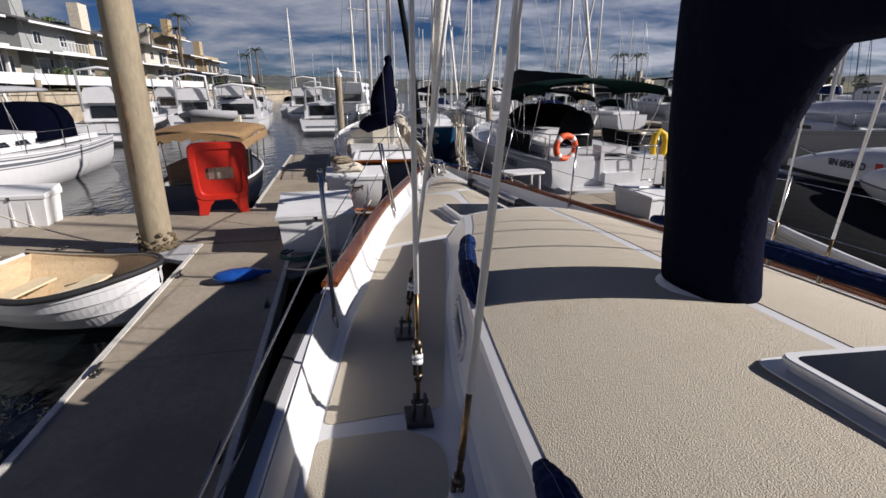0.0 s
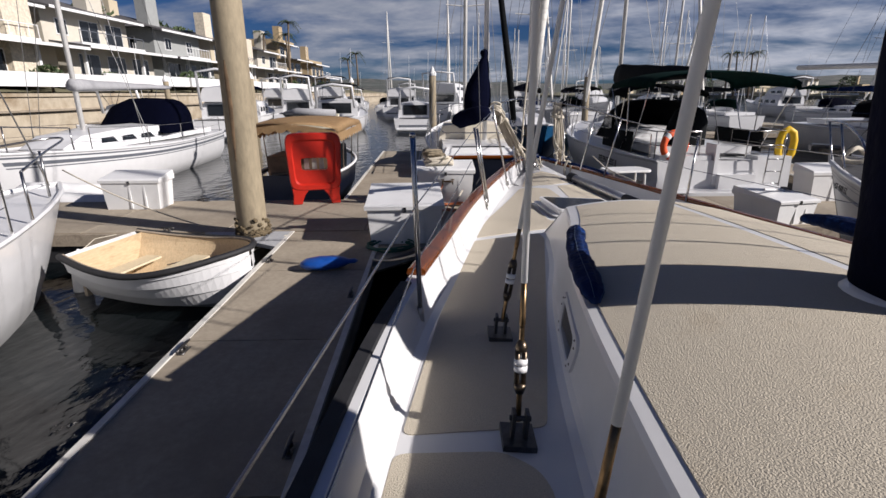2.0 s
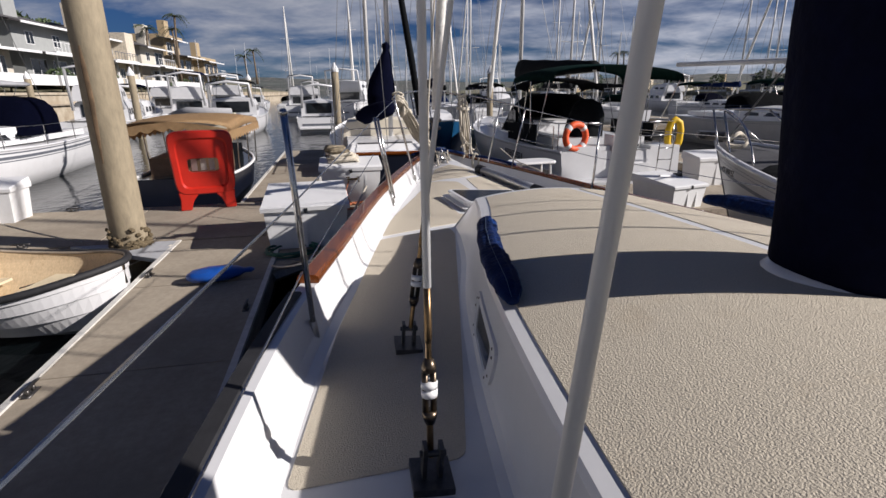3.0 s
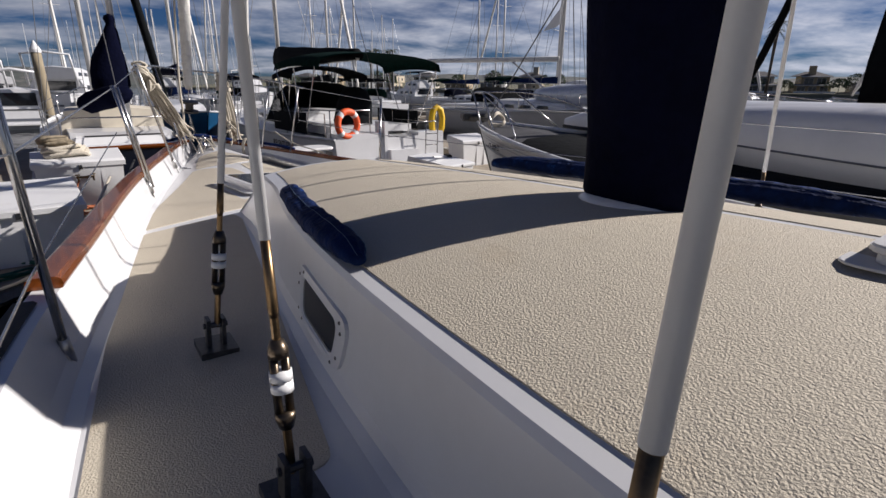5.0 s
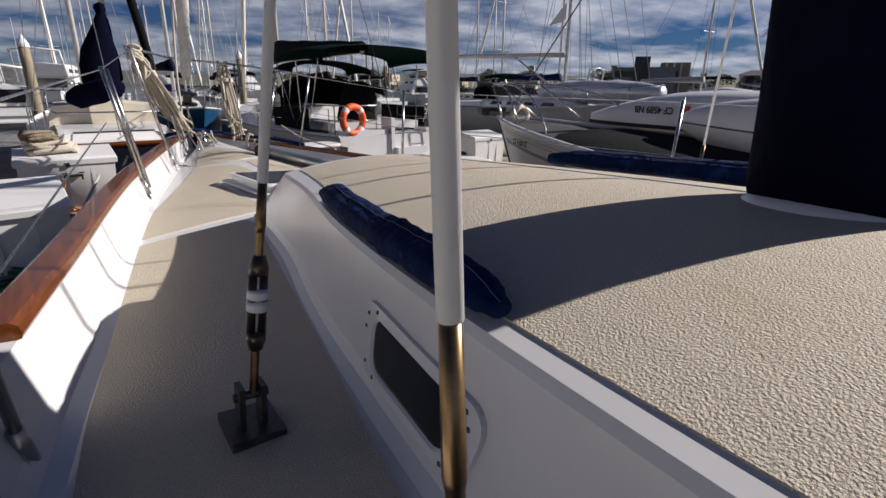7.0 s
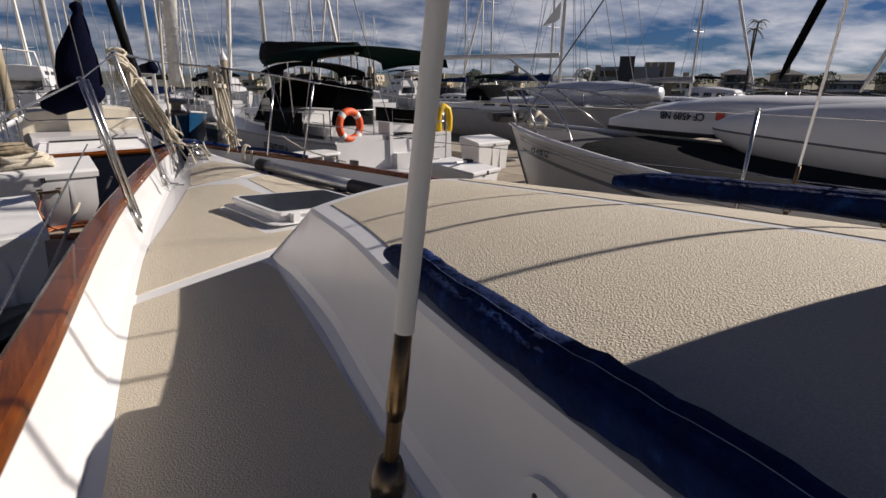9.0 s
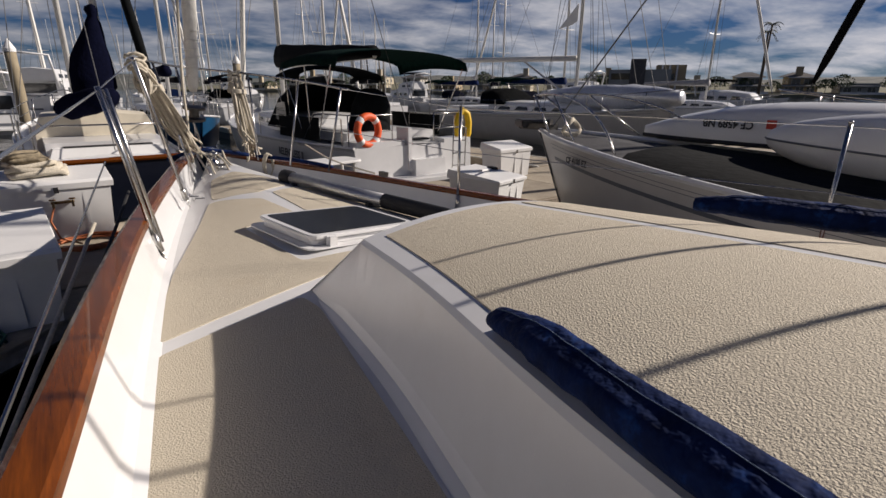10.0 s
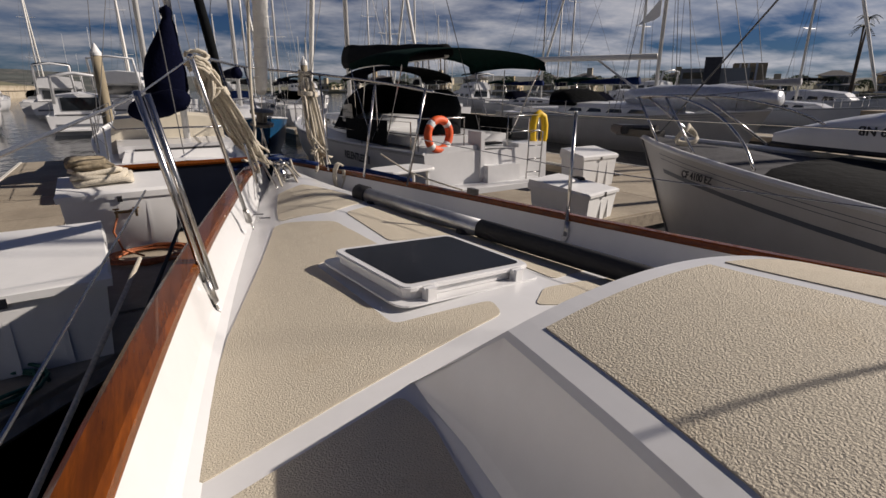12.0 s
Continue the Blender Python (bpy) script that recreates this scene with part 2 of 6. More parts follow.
def bevel(bm, width, segments=2, angle=0.6):
    edges = [e for e in bm.edges if len(e.link_faces) == 2 and e.calc_face_angle(0) > angle]
    if edges and width > 0:
        bmesh.ops.bevel(bm, geom=edges, offset=width, segments=segments, affect="EDGES", clamp_overlap=True)
    return bm


def box(sx, sy, sz, at=(0, 0, 0), r=0.0, taper=1.0, bm=None):
    """A box standing on its base centre, its top narrowed by taper."""
    bm2 = bmesh.new()
    vs = []
    for z, k in ((0, 1), (sz, taper)):
        for x, y in ((-1, -1), (1, -1), (1, 1), (-1, 1)):
            vs.append(bm2.verts.new((at[0] + x * sx / 2 * k, at[1] + y * sy / 2 * k, at[2] + z)))
    for f in ((3, 2, 1, 0), (4, 5, 6, 7), (0, 1, 5, 4), (1, 2, 6, 5), (2, 3, 7, 6), (3, 0, 4, 7)):
        bm2.faces.new([vs[i] for i in f])
    bevel(bm2, r)
    return merge(bm, bm2)


def merge(bm, other):
    if bm is None:
        return other
    me = bpy.data.meshes.new("tmp")
    other.to_mesh(me)
    other.free()
    bm.from_mesh(me)
    bpy.data.meshes.remove(me)
    return bm


def loft(rings, closed=True, caps=True, bm=None):
    """Skin a list of rings with equal counts of points."""
    bm = bm or bmesh.new()
    rows = [[bm.verts.new(p) for p in ring] for ring in rings]
    n = len(rows[0])
    for a, b in zip(rows, rows[1:]):
        for i in range(n if closed else n - 1):
            j = (i + 1) % n
            try:
                bm.faces.new((a[i], a[j], b[j], b[i]))
            except ValueError:
                pass
    if caps and closed:
        bm.faces.new(list(reversed(rows[0])))
        bm.faces.new(rows[-1])
    return bm


def tube(points, r, n=8, bm=None, ends=True, flat=1.0):
    """A round bar along points; r may be a list."""
    pts = [Vector(p) for p in points]
    rs = r if isinstance(r, (list, tuple)) else [r] * len(pts)
    rings = []
    up = None
    for i, p in enumerate(pts):
        d = (pts[min(i + 1, len(pts) - 1)] - pts[max(i - 1, 0)]).normalized()
        if up is None:
            up = Vector((0, 0, 1)) if abs(d.z) < 0.9 else Vector((0, 1, 0))
        side = d.cross(up)
        if side.length < 1e-4:
            side = d.orthogonal()
        side.normalize()
        up = side.cross(d).normalized()
        rings.append([p + (side * math.cos(2 * math.pi * k / n) + up * flat * math.sin(2 * math.pi * k / n)) * rs[i] for k in range(n)])
    return loft(rings, caps=ends, bm=bm)


def lathe(profile, n=16, at=(0, 0, 0), bm=None):
    """Turn (radius, height) pairs about the upright axis."""
    rings = [[(at[0] + r * math.cos(2 * math.pi * k / n), at[1] + r * math.sin(2 * math.pi * k / n), at[2] + z) for k in range(n)] for r, z in profile]
    return loft(rings, bm=bm)


def plate(outline, z0, z1, r=0.0, bm=None):
    """An upright prism over an outline."""
    bm2 = bmesh.new()
    low = [bm2.verts.new((x, y, z0)) for x, y in outline]
    high = [bm2.verts.new((x, y, z1)) for x, y in outline]
    n = len(outline)
    bm2.faces.new(list(reversed(low)))
    bm2.faces.new(high)
    for i in range(n):
        j = (i + 1) % n
        bm2.faces.new((low[i], low[j], high[j], high[i]))
    bmesh.ops.recalc_face_normals(bm2, faces=bm2.faces)
    bevel(bm2, r, 2, 0.9)
    return merge(bm, bm2)


def rounded(outline, r=0.05, k=4):
    """An outline with rounded corners."""
    out = []
    pts = [Vector(p) for p in outline]
    for i, p in enumerate(pts):
        a, b = pts[i - 1] - p, pts[(i + 1) % len(pts)] - p
        d = min(r, a.length * 0.45, b.length * 0.45)
        p0, p1 = p + a.normalized() * d, p + b.normalized() * d
        for j in range(k + 1):
            s = j / k
            out.append(tuple((1 - s) ** 2 * p0 + 2 * s * (1 - s) * p + s * s * p1))
    return out


def interp(table, x):
    """Smooth values from a table of (x, a, b, ...) rows in rising x."""
    xs = [row[0] for row in table]
    return [float(np.interp(x, xs, [row[i] for row in table])) for i in range(1, len(table[0]))]


def smoothed(table, step=0.1):
    """The table resampled finely and rounded off."""
    xs = np.arange(table[0][0], table[-1][0] + 1e-6, step)
    cols = [np.interp(xs, [r[0] for r in table], [r[i] for r in table]) for i in range(1, len(table[0]))]
    for c in cols:
        for _ in range(12):
            c[1:-1] = (c[:-2] + 2 * c[1:-1] + c[2:]) / 4
    return [tuple(v) for v in zip(xs, *cols)]


def sag(a, b, drop, n=10):
    a, b = Vector(a), Vector(b)
    return [a.lerp(b, i / n) - Vector((0, 0, drop * 4 * (i / n) * (1 - i / n))) for i in range(n + 1)]


def bend(points, k=6):
    """The same line rounded through its points."""
    p = [Vector(q) for q in points]
    p = [2 * p[0] - p[1]] + p + [2 * p[-1] - p[-2]]
    out = []
    for i in range(1, len(p) - 2):
        for j in range(k):
            s = j / k
            out.append(0.5 * (2 * p[i] + (p[i + 1] - p[i - 1]) * s + (2 * p[i - 1] - 5 * p[i] + 4 * p[i + 1] - p[i + 2]) * s * s + (3 * p[i] - p[i - 1] - 3 * p[i + 1] + p[i + 2]) * s ** 3))
    out.append(p[-2])
    return out


OWN = pose(0.55, 5.4, -0.09, 0, 4, 9)
DOCK = pose(-4.17, 8.48, -0.92, 0, 0, 11)
WATER_Z = -1.45


# ---- the yacht underfoot: hull, deck, bulwarks, coachroof ----
yacht = thing("sailing_yacht", OWN, "white sailing yacht with tan non-skid deck and varnished teak cap rails", "sailboat")

# lines of the deck edge, from aft to the bow: v, port inner, starboard inner
EDGE = smoothed([(-7.0, -1.86, 2.75), (-5.0, -1.86, 2.72), (-3.4, -1.78, 2.62), (-2.57, -1.73, 2.55), (-1.8, -1.64, 2.45), (-1.0, -1.47, 2.28), (0.0, -1.30, 1.95),
                 (1.04, -1.09, 1.55), (2.0, -0.86, 1.24), (3.0, -0.60, 0.92), (3.8, -0.40, 0.62), (4.5, -0.2, 0.36), (5.05, 0.0, 0.12)], 0.15)
RAIL_H = 0.25


def deck_w(u, v):
    """Height of the cambered deck, which crowns a little more towards the bow."""
    p, s = interp(EDGE, v)
    k = (u - (p + s) / 2) / ((s - p) / 2)
    return (0.10 + 0.03 * max(0.0, v)) * max(0.0, 1 - k * k)


def build_hull():
    rings = []
    for v, p, s in EDGE:
        c = (p + s) / 2
        hp, hs = p - 0.165 - c, s + 0.165 - c
        k = max(0.12, min(1.0, (5.2 - v) / 6.5))
        rings.append([(c + hp, v, RAIL_H - 0.03), (c + hp * 0.985, v, -0.3), (c + hp * (0.62 + 0.3 * k), v - 0.25 * (1 - k), -0.9), (c + hp * 0.75 * k, v - 0.8 * (1 - k), -1.6),
                      (c, v - 1.2 * (1 - k), -2.0), (c + hs * 0.75 * k, v - 0.8 * (1 - k), -1.6), (c + hs * (0.62 + 0.3 * k), v - 0.25 * (1 - k), -0.9), (c + hs * 0.985, v, -0.3), (c + hs, v, RAIL_H - 0.03)])
    bm = loft(rings, closed=False, caps=False)
    bm.faces.new([bm.verts.new(q) for q in rings[0]])
    bmesh.ops.recalc_face_normals(bm, faces=bm.faces)
    part("hull", bm, M_HULLDARK, yacht, "glossy dark blue hull side", smooth=True)
    # inner faces of the bulwarks, with a coved foot
    for side, name in ((0, "bulwark"), (1, "bulwark")):
        sg = 1 if side == 0 else -1
        rows = []
        for v, *us in EDGE:
            u = us[side]
            prof = [(-0.17, RAIL_H - 0.02), (-0.085, RAIL_H - 0.02), (-0.03, 0.07), (0.0, 0.025), (0.045, 0.003), (0.045, -0.06), (-0.15, -0.06)]
            rows.append([(u + sg * a, v, w) for a, w in prof])
        bm = loft(rows)
        bmesh.ops.recalc_face_normals(bm, faces=bm.faces)
        part(name, bm, M_GEL, yacht, "white painted inner bulwark")
        rows = []
        for v, *us in EDGE:
            u = us[side]
            if side == 0 and v < -1.72:
                continue
            prof = [(-0.19, RAIL_H - 0.005), (-0.185, RAIL_H + 0.018), (-0.168, RAIL_H + 0.028), (-0.095, RAIL_H + 0.028), (-0.078, RAIL_H + 0.018), (-0.072, RAIL_H - 0.005), (-0.076, RAIL_H - 0.018), (-0.185, RAIL_H - 0.018)]
            rows.append([(u + sg * a, v, w) for a, w in prof])
        bm = loft(rows)
        bmesh.ops.recalc_face_normals(bm, faces=bm.faces)
        part("cap_rail", bm, M_TEAK, yacht, "varnished teak cap rail")
        if side == 0:
            # Black strip that draws a dark line along the bulwark's outer edge.
            rows = [[(us[0] + a, v, w) for a, w in ((-0.19, RAIL_H - 0.04), (-0.185, RAIL_H - 0.005), (-0.13, RAIL_H - 0.005), (-0.12, RAIL_H - 0.014), (-0.17, RAIL_H - 0.04))] for v, *us in EDGE if v < -1.7]
            bm = loft(rows)
            bmesh.ops.recalc_face_normals(bm, faces=bm.faces)
            part("dark_edge_strip", bm, M_DARK, yacht, "black strip along the outer edge where the teak rail ends")
    # the deck itself
    rows = []
    for v, p, s in EDGE:
        across = [p + (s - p) * j / 24 for j in range(25)]
        rows.append([(p - 0.05, v, 0.0)] + [(u, v, deck_w(u, v)) for u in across] + [(s + 0.05, v, 0.0), (s + 0.05, v, -0.05), (p - 0.05, v, -0.05)])
    bm = loft(rows)
    bmesh.ops.recalc_face_normals(bm, faces=bm.faces)
    part("deck", bm, M_GEL, yacht, "white painted deck margins")


build_hull()


def deck_panel(outline, r=0.05):
    """A raised field of non-skid draped over the camber."""
    bm = bmesh.new()
    bm.faces.new([bm.verts.new((x, y, 0.0)) for x, y in rounded(outline, r)])
    us, vs = [p[0] for p in outline], [p[1] for p in outline]
    for axis, lo, hi in ((0, min(us), max(us)), (1, min(vs), max(vs))):
        at = math.floor(lo / 0.15) * 0.15
        while at < hi:
            co = (at, 0, 0) if axis == 0 else (0, at, 0)
            no = (1, 0, 0) if axis == 0 else (0, 1, 0)
            bmesh.ops.bisect_plane(bm, geom=bm.verts[:] + bm.edges[:] + bm.faces[:], dist=1e-5, plane_co=co, plane_no=no)
            at += 0.15
    rim = [e for e in bm.edges if len(e.link_faces) == 1]
    skirt = {v for v in bmesh.ops.extrude_edge_only(bm, edges=rim)["geom"] if isinstance(v, bmesh.types.BMVert)}
    for v in bm.verts:
        v.co.z = deck_w(v.co.x, v.co.y) + (-0.012 if v in skirt else 0.005)
    bmesh.ops.recalc_face_normals(bm, faces=bm.faces)
    if sum(f.normal.z * f.calc_area() for f in bm.faces) < 0:
        bmesh.ops.reverse_faces(bm, faces=bm.faces)
    part("nonskid_panel", bm, M_NONSKID, yacht, "tan non-skid deck panel")


deck_panel([(-1.25, 0.15), (-1.145, 0.63), (-1.05, 0.99), (-0.72, 1.94), (-0.50, 2.62), (-0.42, 2.62), (-0.13, 2.36), (-0.06, 1.68), (-0.50, 1.60), (-0.43, 0.70), (0.09, 0.72), (0.05, 0.58)])
deck_panel([(0.02, 2.55), (0.35, 2.75), (0.70, 2.41), (1.03, 1.78), (1.21, 1.06), (0.62, 0.87), (0.50, 1.72), (0.03, 1.76)])
deck_panel([(-0.43, 2.80), (-0.36, 3.15), (-0.24, 3.65), (0.0, 3.72), (0.34, 3.08), (0.28, 2.85), (-0.07, 2.63), (-0.42, 2.72)], 0.03)
deck_panel([(-1.27, 0.03), (-1.35, -0.46), (-1.42, -0.9), (-1.56, -1.7), (-1.69, -2.85), (-1.10, -2.80), (-0.99, -2.2), (-0.78, -1.0), (-0.60, 0.05), (-0.62, 0.23)])
deck_panel([(-1.71, -2.96), (-1.74, -3.3), (-1.80, -5.2), (-1.80, -6.8), (-1.30, -6.8), (-1.27, -4.5), (-1.14, -3.15), (-1.18, -3.04), (-1.30, -2.95)])
deck_panel([(0.26, 0.60), (0.45, 0.76), (1.2, 0.85), (1.5, 0.1), (1.42, -0.1), (0.93, 0.38)])

# coachroof: v, port edge u, centre u, edge w, centre w, foot offset
ROOF = smoothed([(-6.6, -1.07, 0.62, 0.49, 0.70), (-5.0, -1.03, 0.58, 0.48, 0.69), (-3.4, -0.985, 0.48, 0.465, 0.665), (-2.5, -0.925, 0.43, 0.46, 0.645), (-1.9, -0.85, 0.43, 0.455, 0.622),
                 (-1.3, -0.735, 0.43, 0.445, 0.595), (-0.75, -0.57, 0.41, 0.435, 0.568), (-0.1, -0.472, 0.37, 0.42, 0.532)], 0.1)


def roof_point(v, s, up=0.0):
    """s runs from -1 at the port edge over 0 on the stripe to 1 at the starboard edge."""
    p, c, we, wc = interp(ROOF, v)
    h = c - p
    return Vector((c + s * h, v + 0.03 * (1 - s * s) if v > -0.2 else v, wc - (wc - we) * s * s + up))


def side_lean(v):
    """How far the foot of the coachroof's side stands out from its top edge."""
    return 0.025 + 0.07 * min(1.0, max(0.0, 1 + v / 2))


def build_coachroof():
    rows = []
    cols = [i / 12 - 1 for i in range(25)]
    for v, p, c, we, wc in ROOF:
        lean = side_lean(v)
        foot_p, foot_s = p - lean, 2 * c - p + lean
        dp, ds = deck_w(foot_p, v), deck_w(foot_s, v)
        ring = [Vector((foot_p - 0.055, v, dp - 0.006)), Vector((foot_p - 0.015, v, dp + 0.016)), Vector((foot_p, v, dp + 0.055)), Vector((p - 0.012, v, we - 0.02))]
        ring += [roof_point(v, s) for s in cols]
        ring += [Vector((2 * c - p + 0.012, v, we - 0.02)), Vector((foot_s, v, ds + 0.055)), Vector((foot_s + 0.055, v, ds - 0.006))]
        rows.append(ring)
    # sloping front face down to the deck
    last = rows[-1]
    p, c, we, wc = interp(ROOF, 0.0)
    front = []
    for q in last:
        k = min(1.0, max(0.0, q.z / we))
        s = (q.x - c) / (c - p)
        wide = (c - p + side_lean(0.0)) / (c - p) if k > 0.5 else 1.0
        fu, fv = c + (q.x - c) * wide * 0.985, 0.29 + 0.04 * max(0.0, 1 - s * s)
        front.append(Vector((fu, fv, deck_w(fu, fv) - 0.01)))
    rows.append(front)
    bm = loft(rows, closed=False, caps=False)
    bm.faces.new([bm.verts.new(q) for q in rows[0]])
    bmesh.ops.recalc_face_normals(bm, faces=bm.faces)
    part("coachroof", bm, M_GEL, yacht, "white coachroof with sloping front")
    # raised non-skid fields each side of the centre stripe
    for side, _, v0, v1 in ((-1, -0.05, -0.175, -3.05), (-1, -0.05, -3.05, -6.4), (1, 1, -0.175, -6.4)):
        rr = []
        n = int((v0 - v1) / 0.1) + 1
        for i in range(n + 1):
            v = v0 + (v1 - v0) * i / n
            half = interp(ROOF, v)[1] - interp(ROOF, v)[0]
            edge = 0.05 + 0.035 * max(0.0, 1 + v / 2)
            lo, hi = (-1 + edge / half, -0.045 / half) if side < 0 else (0.045 / half, 1 - edge / half)
            rr.append([roof_point(v, lo, -0.012)] + [roof_point(v, lo + (hi - lo) * j / 10, 0.004) for j in range(11)] + [roof_point(v, hi, -0.012)])
        bm = loft(rr, closed=False, caps=False)
        bmesh.ops.recalc_face_normals(bm, faces=bm.faces)
        part("nonskid_panel", bm, M_NONSKID, yacht, "tan non-skid roof panel", smooth=False)


build_coachroof()


def side_point(v, w, out=0.0):
    """A point of the coachroof's port side."""
    p, c, we, wc = interp(ROOF, v)
    lean = side_lean(v)
    low = deck_w(p - lean, v) + 0.055
    k = (w - low) / (we - 0.02 - low)
    return Vector((p - lean + (lean - 0.012) * k - out, v, w))


def build_window():
    corners = [(-1.97, 0.325), (-2.53, 0.31), (-2.47, 0.125), (-1.96, 0.125)]
    outer = rounded(corners, 0.07, 5)
    cx = sum(c[0] for c in corners) / 4
    cy = sum(c[1] for c in corners) / 4
    rings = []
    for scale_in, out in ((1.13, -0.004), (1.13, 0.014), (0.84, 0.017), (0.80, 0.008)):
        rings.append([side_point(cx + (a - cx) * scale_in, cy + (b - cy) * scale_in, out) for a, b in outer])
    bm = loft(rings, caps=False)
    bmesh.ops.recalc_face_normals(bm, faces=bm.faces)
    port = part("window_frame", bm, M_GEL, yacht, "white framed cabin port with grey surround", smooth=False)
    bm = bmesh.new()
    bm.faces.new([bm.verts.new(side_point(cx + (a - cx) * 0.83, cy + (b - cy) * 0.83, 0.0095)) for a, b in outer])
    part("pane", bm, M_WINDOW, port, "dark cabin window pane")
    screw = None
    for k in range(9):
        a, b = outer[int(k * len(outer) / 9)]
        q = side_point(cx + (a - cx) * 0.99, cy + (b - cy) * 0.99, 0.016)
        if screw is None:
            screw = part("screw", lathe([(0.007, -0.004), (0.007, 0.0), (0.004, 0.003)], 8), M_DARKMETAL, port)
            screw.matrix_basis = Matrix.Translation(q) @ pose(0, 0, 0, 0, -90, 0)
        else:
            share("screw", screw, port, Matrix.Translation(q) @ pose(0, 0, 0, 0, -90, 0))


build_window()


# ---- rigging: shrouds with turnbuckles ----
def shroud(base, top, pvc_from, pvc_r=0.017, tape=False, k=1.0):
    """A chainplate, toggle, turnbuckle, bare rod and a white sleeve on the wire, one rigid stay of the yacht."""
    b, t = Vector(base), Vector(top)
    d = (t - b).normalized()
    at = lambda s: b + d * (s * k if s < 0.6 else s - 0.6 + 0.6 * k)
    st = part("shroud", tube([at(0.55), at(12.0)], 0.0045, 6), M_STEEL, yacht, "wire shroud with white plastic sleeve")
    part("chainplate", box(0.13, 0.15, 0.025, (b.x, b.y, b.z), 0.008), M_DARKMETAL, st, "black metal chainplate")
    bm = box(0.014, 0.05, 0.11, (b.x - 0.026, b.y, b.z + 0.02), 0.005)
    box(0.014, 0.05, 0.11, (b.x + 0.026, b.y, b.z + 0.02), 0.005, bm=bm)
    tube([(b.x - 0.042, b.y, b.z + 0.10), (b.x + 0.042, b.y, b.z + 0.10)], 0.011, 8, bm=bm)
    part("toggle", bm, M_DARKMETAL, st)
    part("lower_stud", tube([at(0.10), at(0.25)], 0.011, 8), M_BRONZE, st)
    side = Vector((1, 0, 0))
    bm = tube([at(0.24), at(0.27), at(0.29)], [0.016, 0.024, 0.024], 10)
    for s in (-1, 1):
        tube([at(0.28) + side * 0.013 * s, at(0.46) + side * 0.013 * s], 0.0105, 8, bm=bm)
    tube([at(0.45), at(0.47), at(0.50)], [0.024, 0.024, 0.015], 10, bm=bm)
    part("turnbuckle", bm, M_BLACKBRONZE, st, "blackened bronze turnbuckle", smooth=True)
    if tape:
        for s in (0.385, 0.352):
            part("tape", tube([at(s), at(s + 0.024)], 0.0262, 12), M_PVC, st, "white tape wrapped round the turnbuckle", smooth=True)
    part("upper_stud", tube([at(0.49), at(0.58)], 0.010, 8), M_BRONZE, st)
    part("swage", tube([at(0.56), at(0.58), at(pvc_from + 0.02)], [0.010, 0.0125, 0.0105], 10), M_BRONZE, st, smooth=True)
    part("sleeve", tube([at(pvc_from), at(pvc_from + 2.6)], pvc_r, 12), M_PVC, st, "white plastic sleeve", smooth=True)
    return st


shroud((-1.232, -2.88, 0.045), (-1.77, -2.16, 9), 0.74, 0.0125, True, 0.84)
shroud((-1.217, -1.98, 0.04), (-0.56, -1.91, 9), 0.68, 0.0125, True, 0.92)
shroud((-1.227, -3.69, 0.05), (-0.96, -3.62, 9), 0.82, 0.0125, True, 0.74)
shroud((2.02, -1.32, 0.02), (1.2, -1.9, 9), 0.70, 0.008)
shroud((2.05, -1.78, 0.02), (1.9, -2.2, 9), 0.70, 0.0125)
shroud((2.08, -2.42, 0.02), (1.2, -2.3, 9), 0.70, 0.0125)


# ---- stanchions, pulpit and lifelines ----
def base_shoe(at, port, parent):
    """A pointed foot plate screwed to the bulwark's inner face."""
    sg = 1 if port else -1
    bm = plate([(-0.035 * sg, -0.03), (0.045 * sg, -0.036), (0.09 * sg, 0.0), (0.045 * sg, 0.036), (-0.035 * sg, 0.03)], 0, 0.008, 0.002)
    for x, yy in ((0.03, -0.022), (0.03, 0.022), (0.068, 0.0)):
        lathe([(0.006, 0.008), (0.004, 0.011)], 8, (x * sg, yy, 0), bm=bm)
    ob = part("shoe", bm, M_SATIN, parent)
    ob.matrix_basis = Matrix.Translation(at) @ pose(0, 0, 0, 0, 71 * sg, 0)
    return ob


def stanchion(base, top, double=False, mat_tube=None):
    b, t = Vector(base), Vector(top)
    bm = tube([b, t], 0.0135, 12)
    if double:
        tube([b + Vector((0.02, 0.03, 0.03)), t + Vector((0.035, 0.03, -0.01))], 0.0135, 12, bm=bm)
    else:
        tube([t, t + (t - b).normalized() * 0.015], [0.017, 0.012], 12, bm=bm)
    ob = part("stanchion", bm, mat_tube or M_STEEL, yacht, "polished steel stanchion", smooth=True)
    base_shoe(b, b.x < 0.3, ob)
    part("socket", tube([b - (t - b).normalized() * 0.02, b + (t - b).normalized() * 0.09], [0.024, 0.018], 12), M_SATIN, ob, smooth=True)
    return ob


P1, P2, P3 = (-1.67, -1.86, 0.06), (-1.07, 1.26, 0.10), (-0.68, 2.6, 0.15)
T1, T2, T3 = (-1.745, -2.19, 1.13), (-1.29, 1.16, 0.98), (-1.03, 1.98, 1.16)
stanchion(P1, T1)
stanchion(P2, T2, True)
stanchion(P3, T3)
stanchion((1.42, 1.62, 0.14), (1.46, 1.72, 1.02))
stanchion((2.36, -0.92, 0.16), (2.42, -0.90, 1.05))
stanchion((-1.80, -5.6, 0.14), (-1.88, -5.55, 0.98))
TOPRAIL = [(-1.03, 1.98, 1.16), (-0.95, 2.7, 1.21), (-0.6, 4.2, 1.27), (-0.25, 5.3, 1.3), (0.15, 5.5, 1.3), (0.5, 4.9, 1.27), (0.8, 3.9, 1.2), (0.98, 3.0, 1.12)]
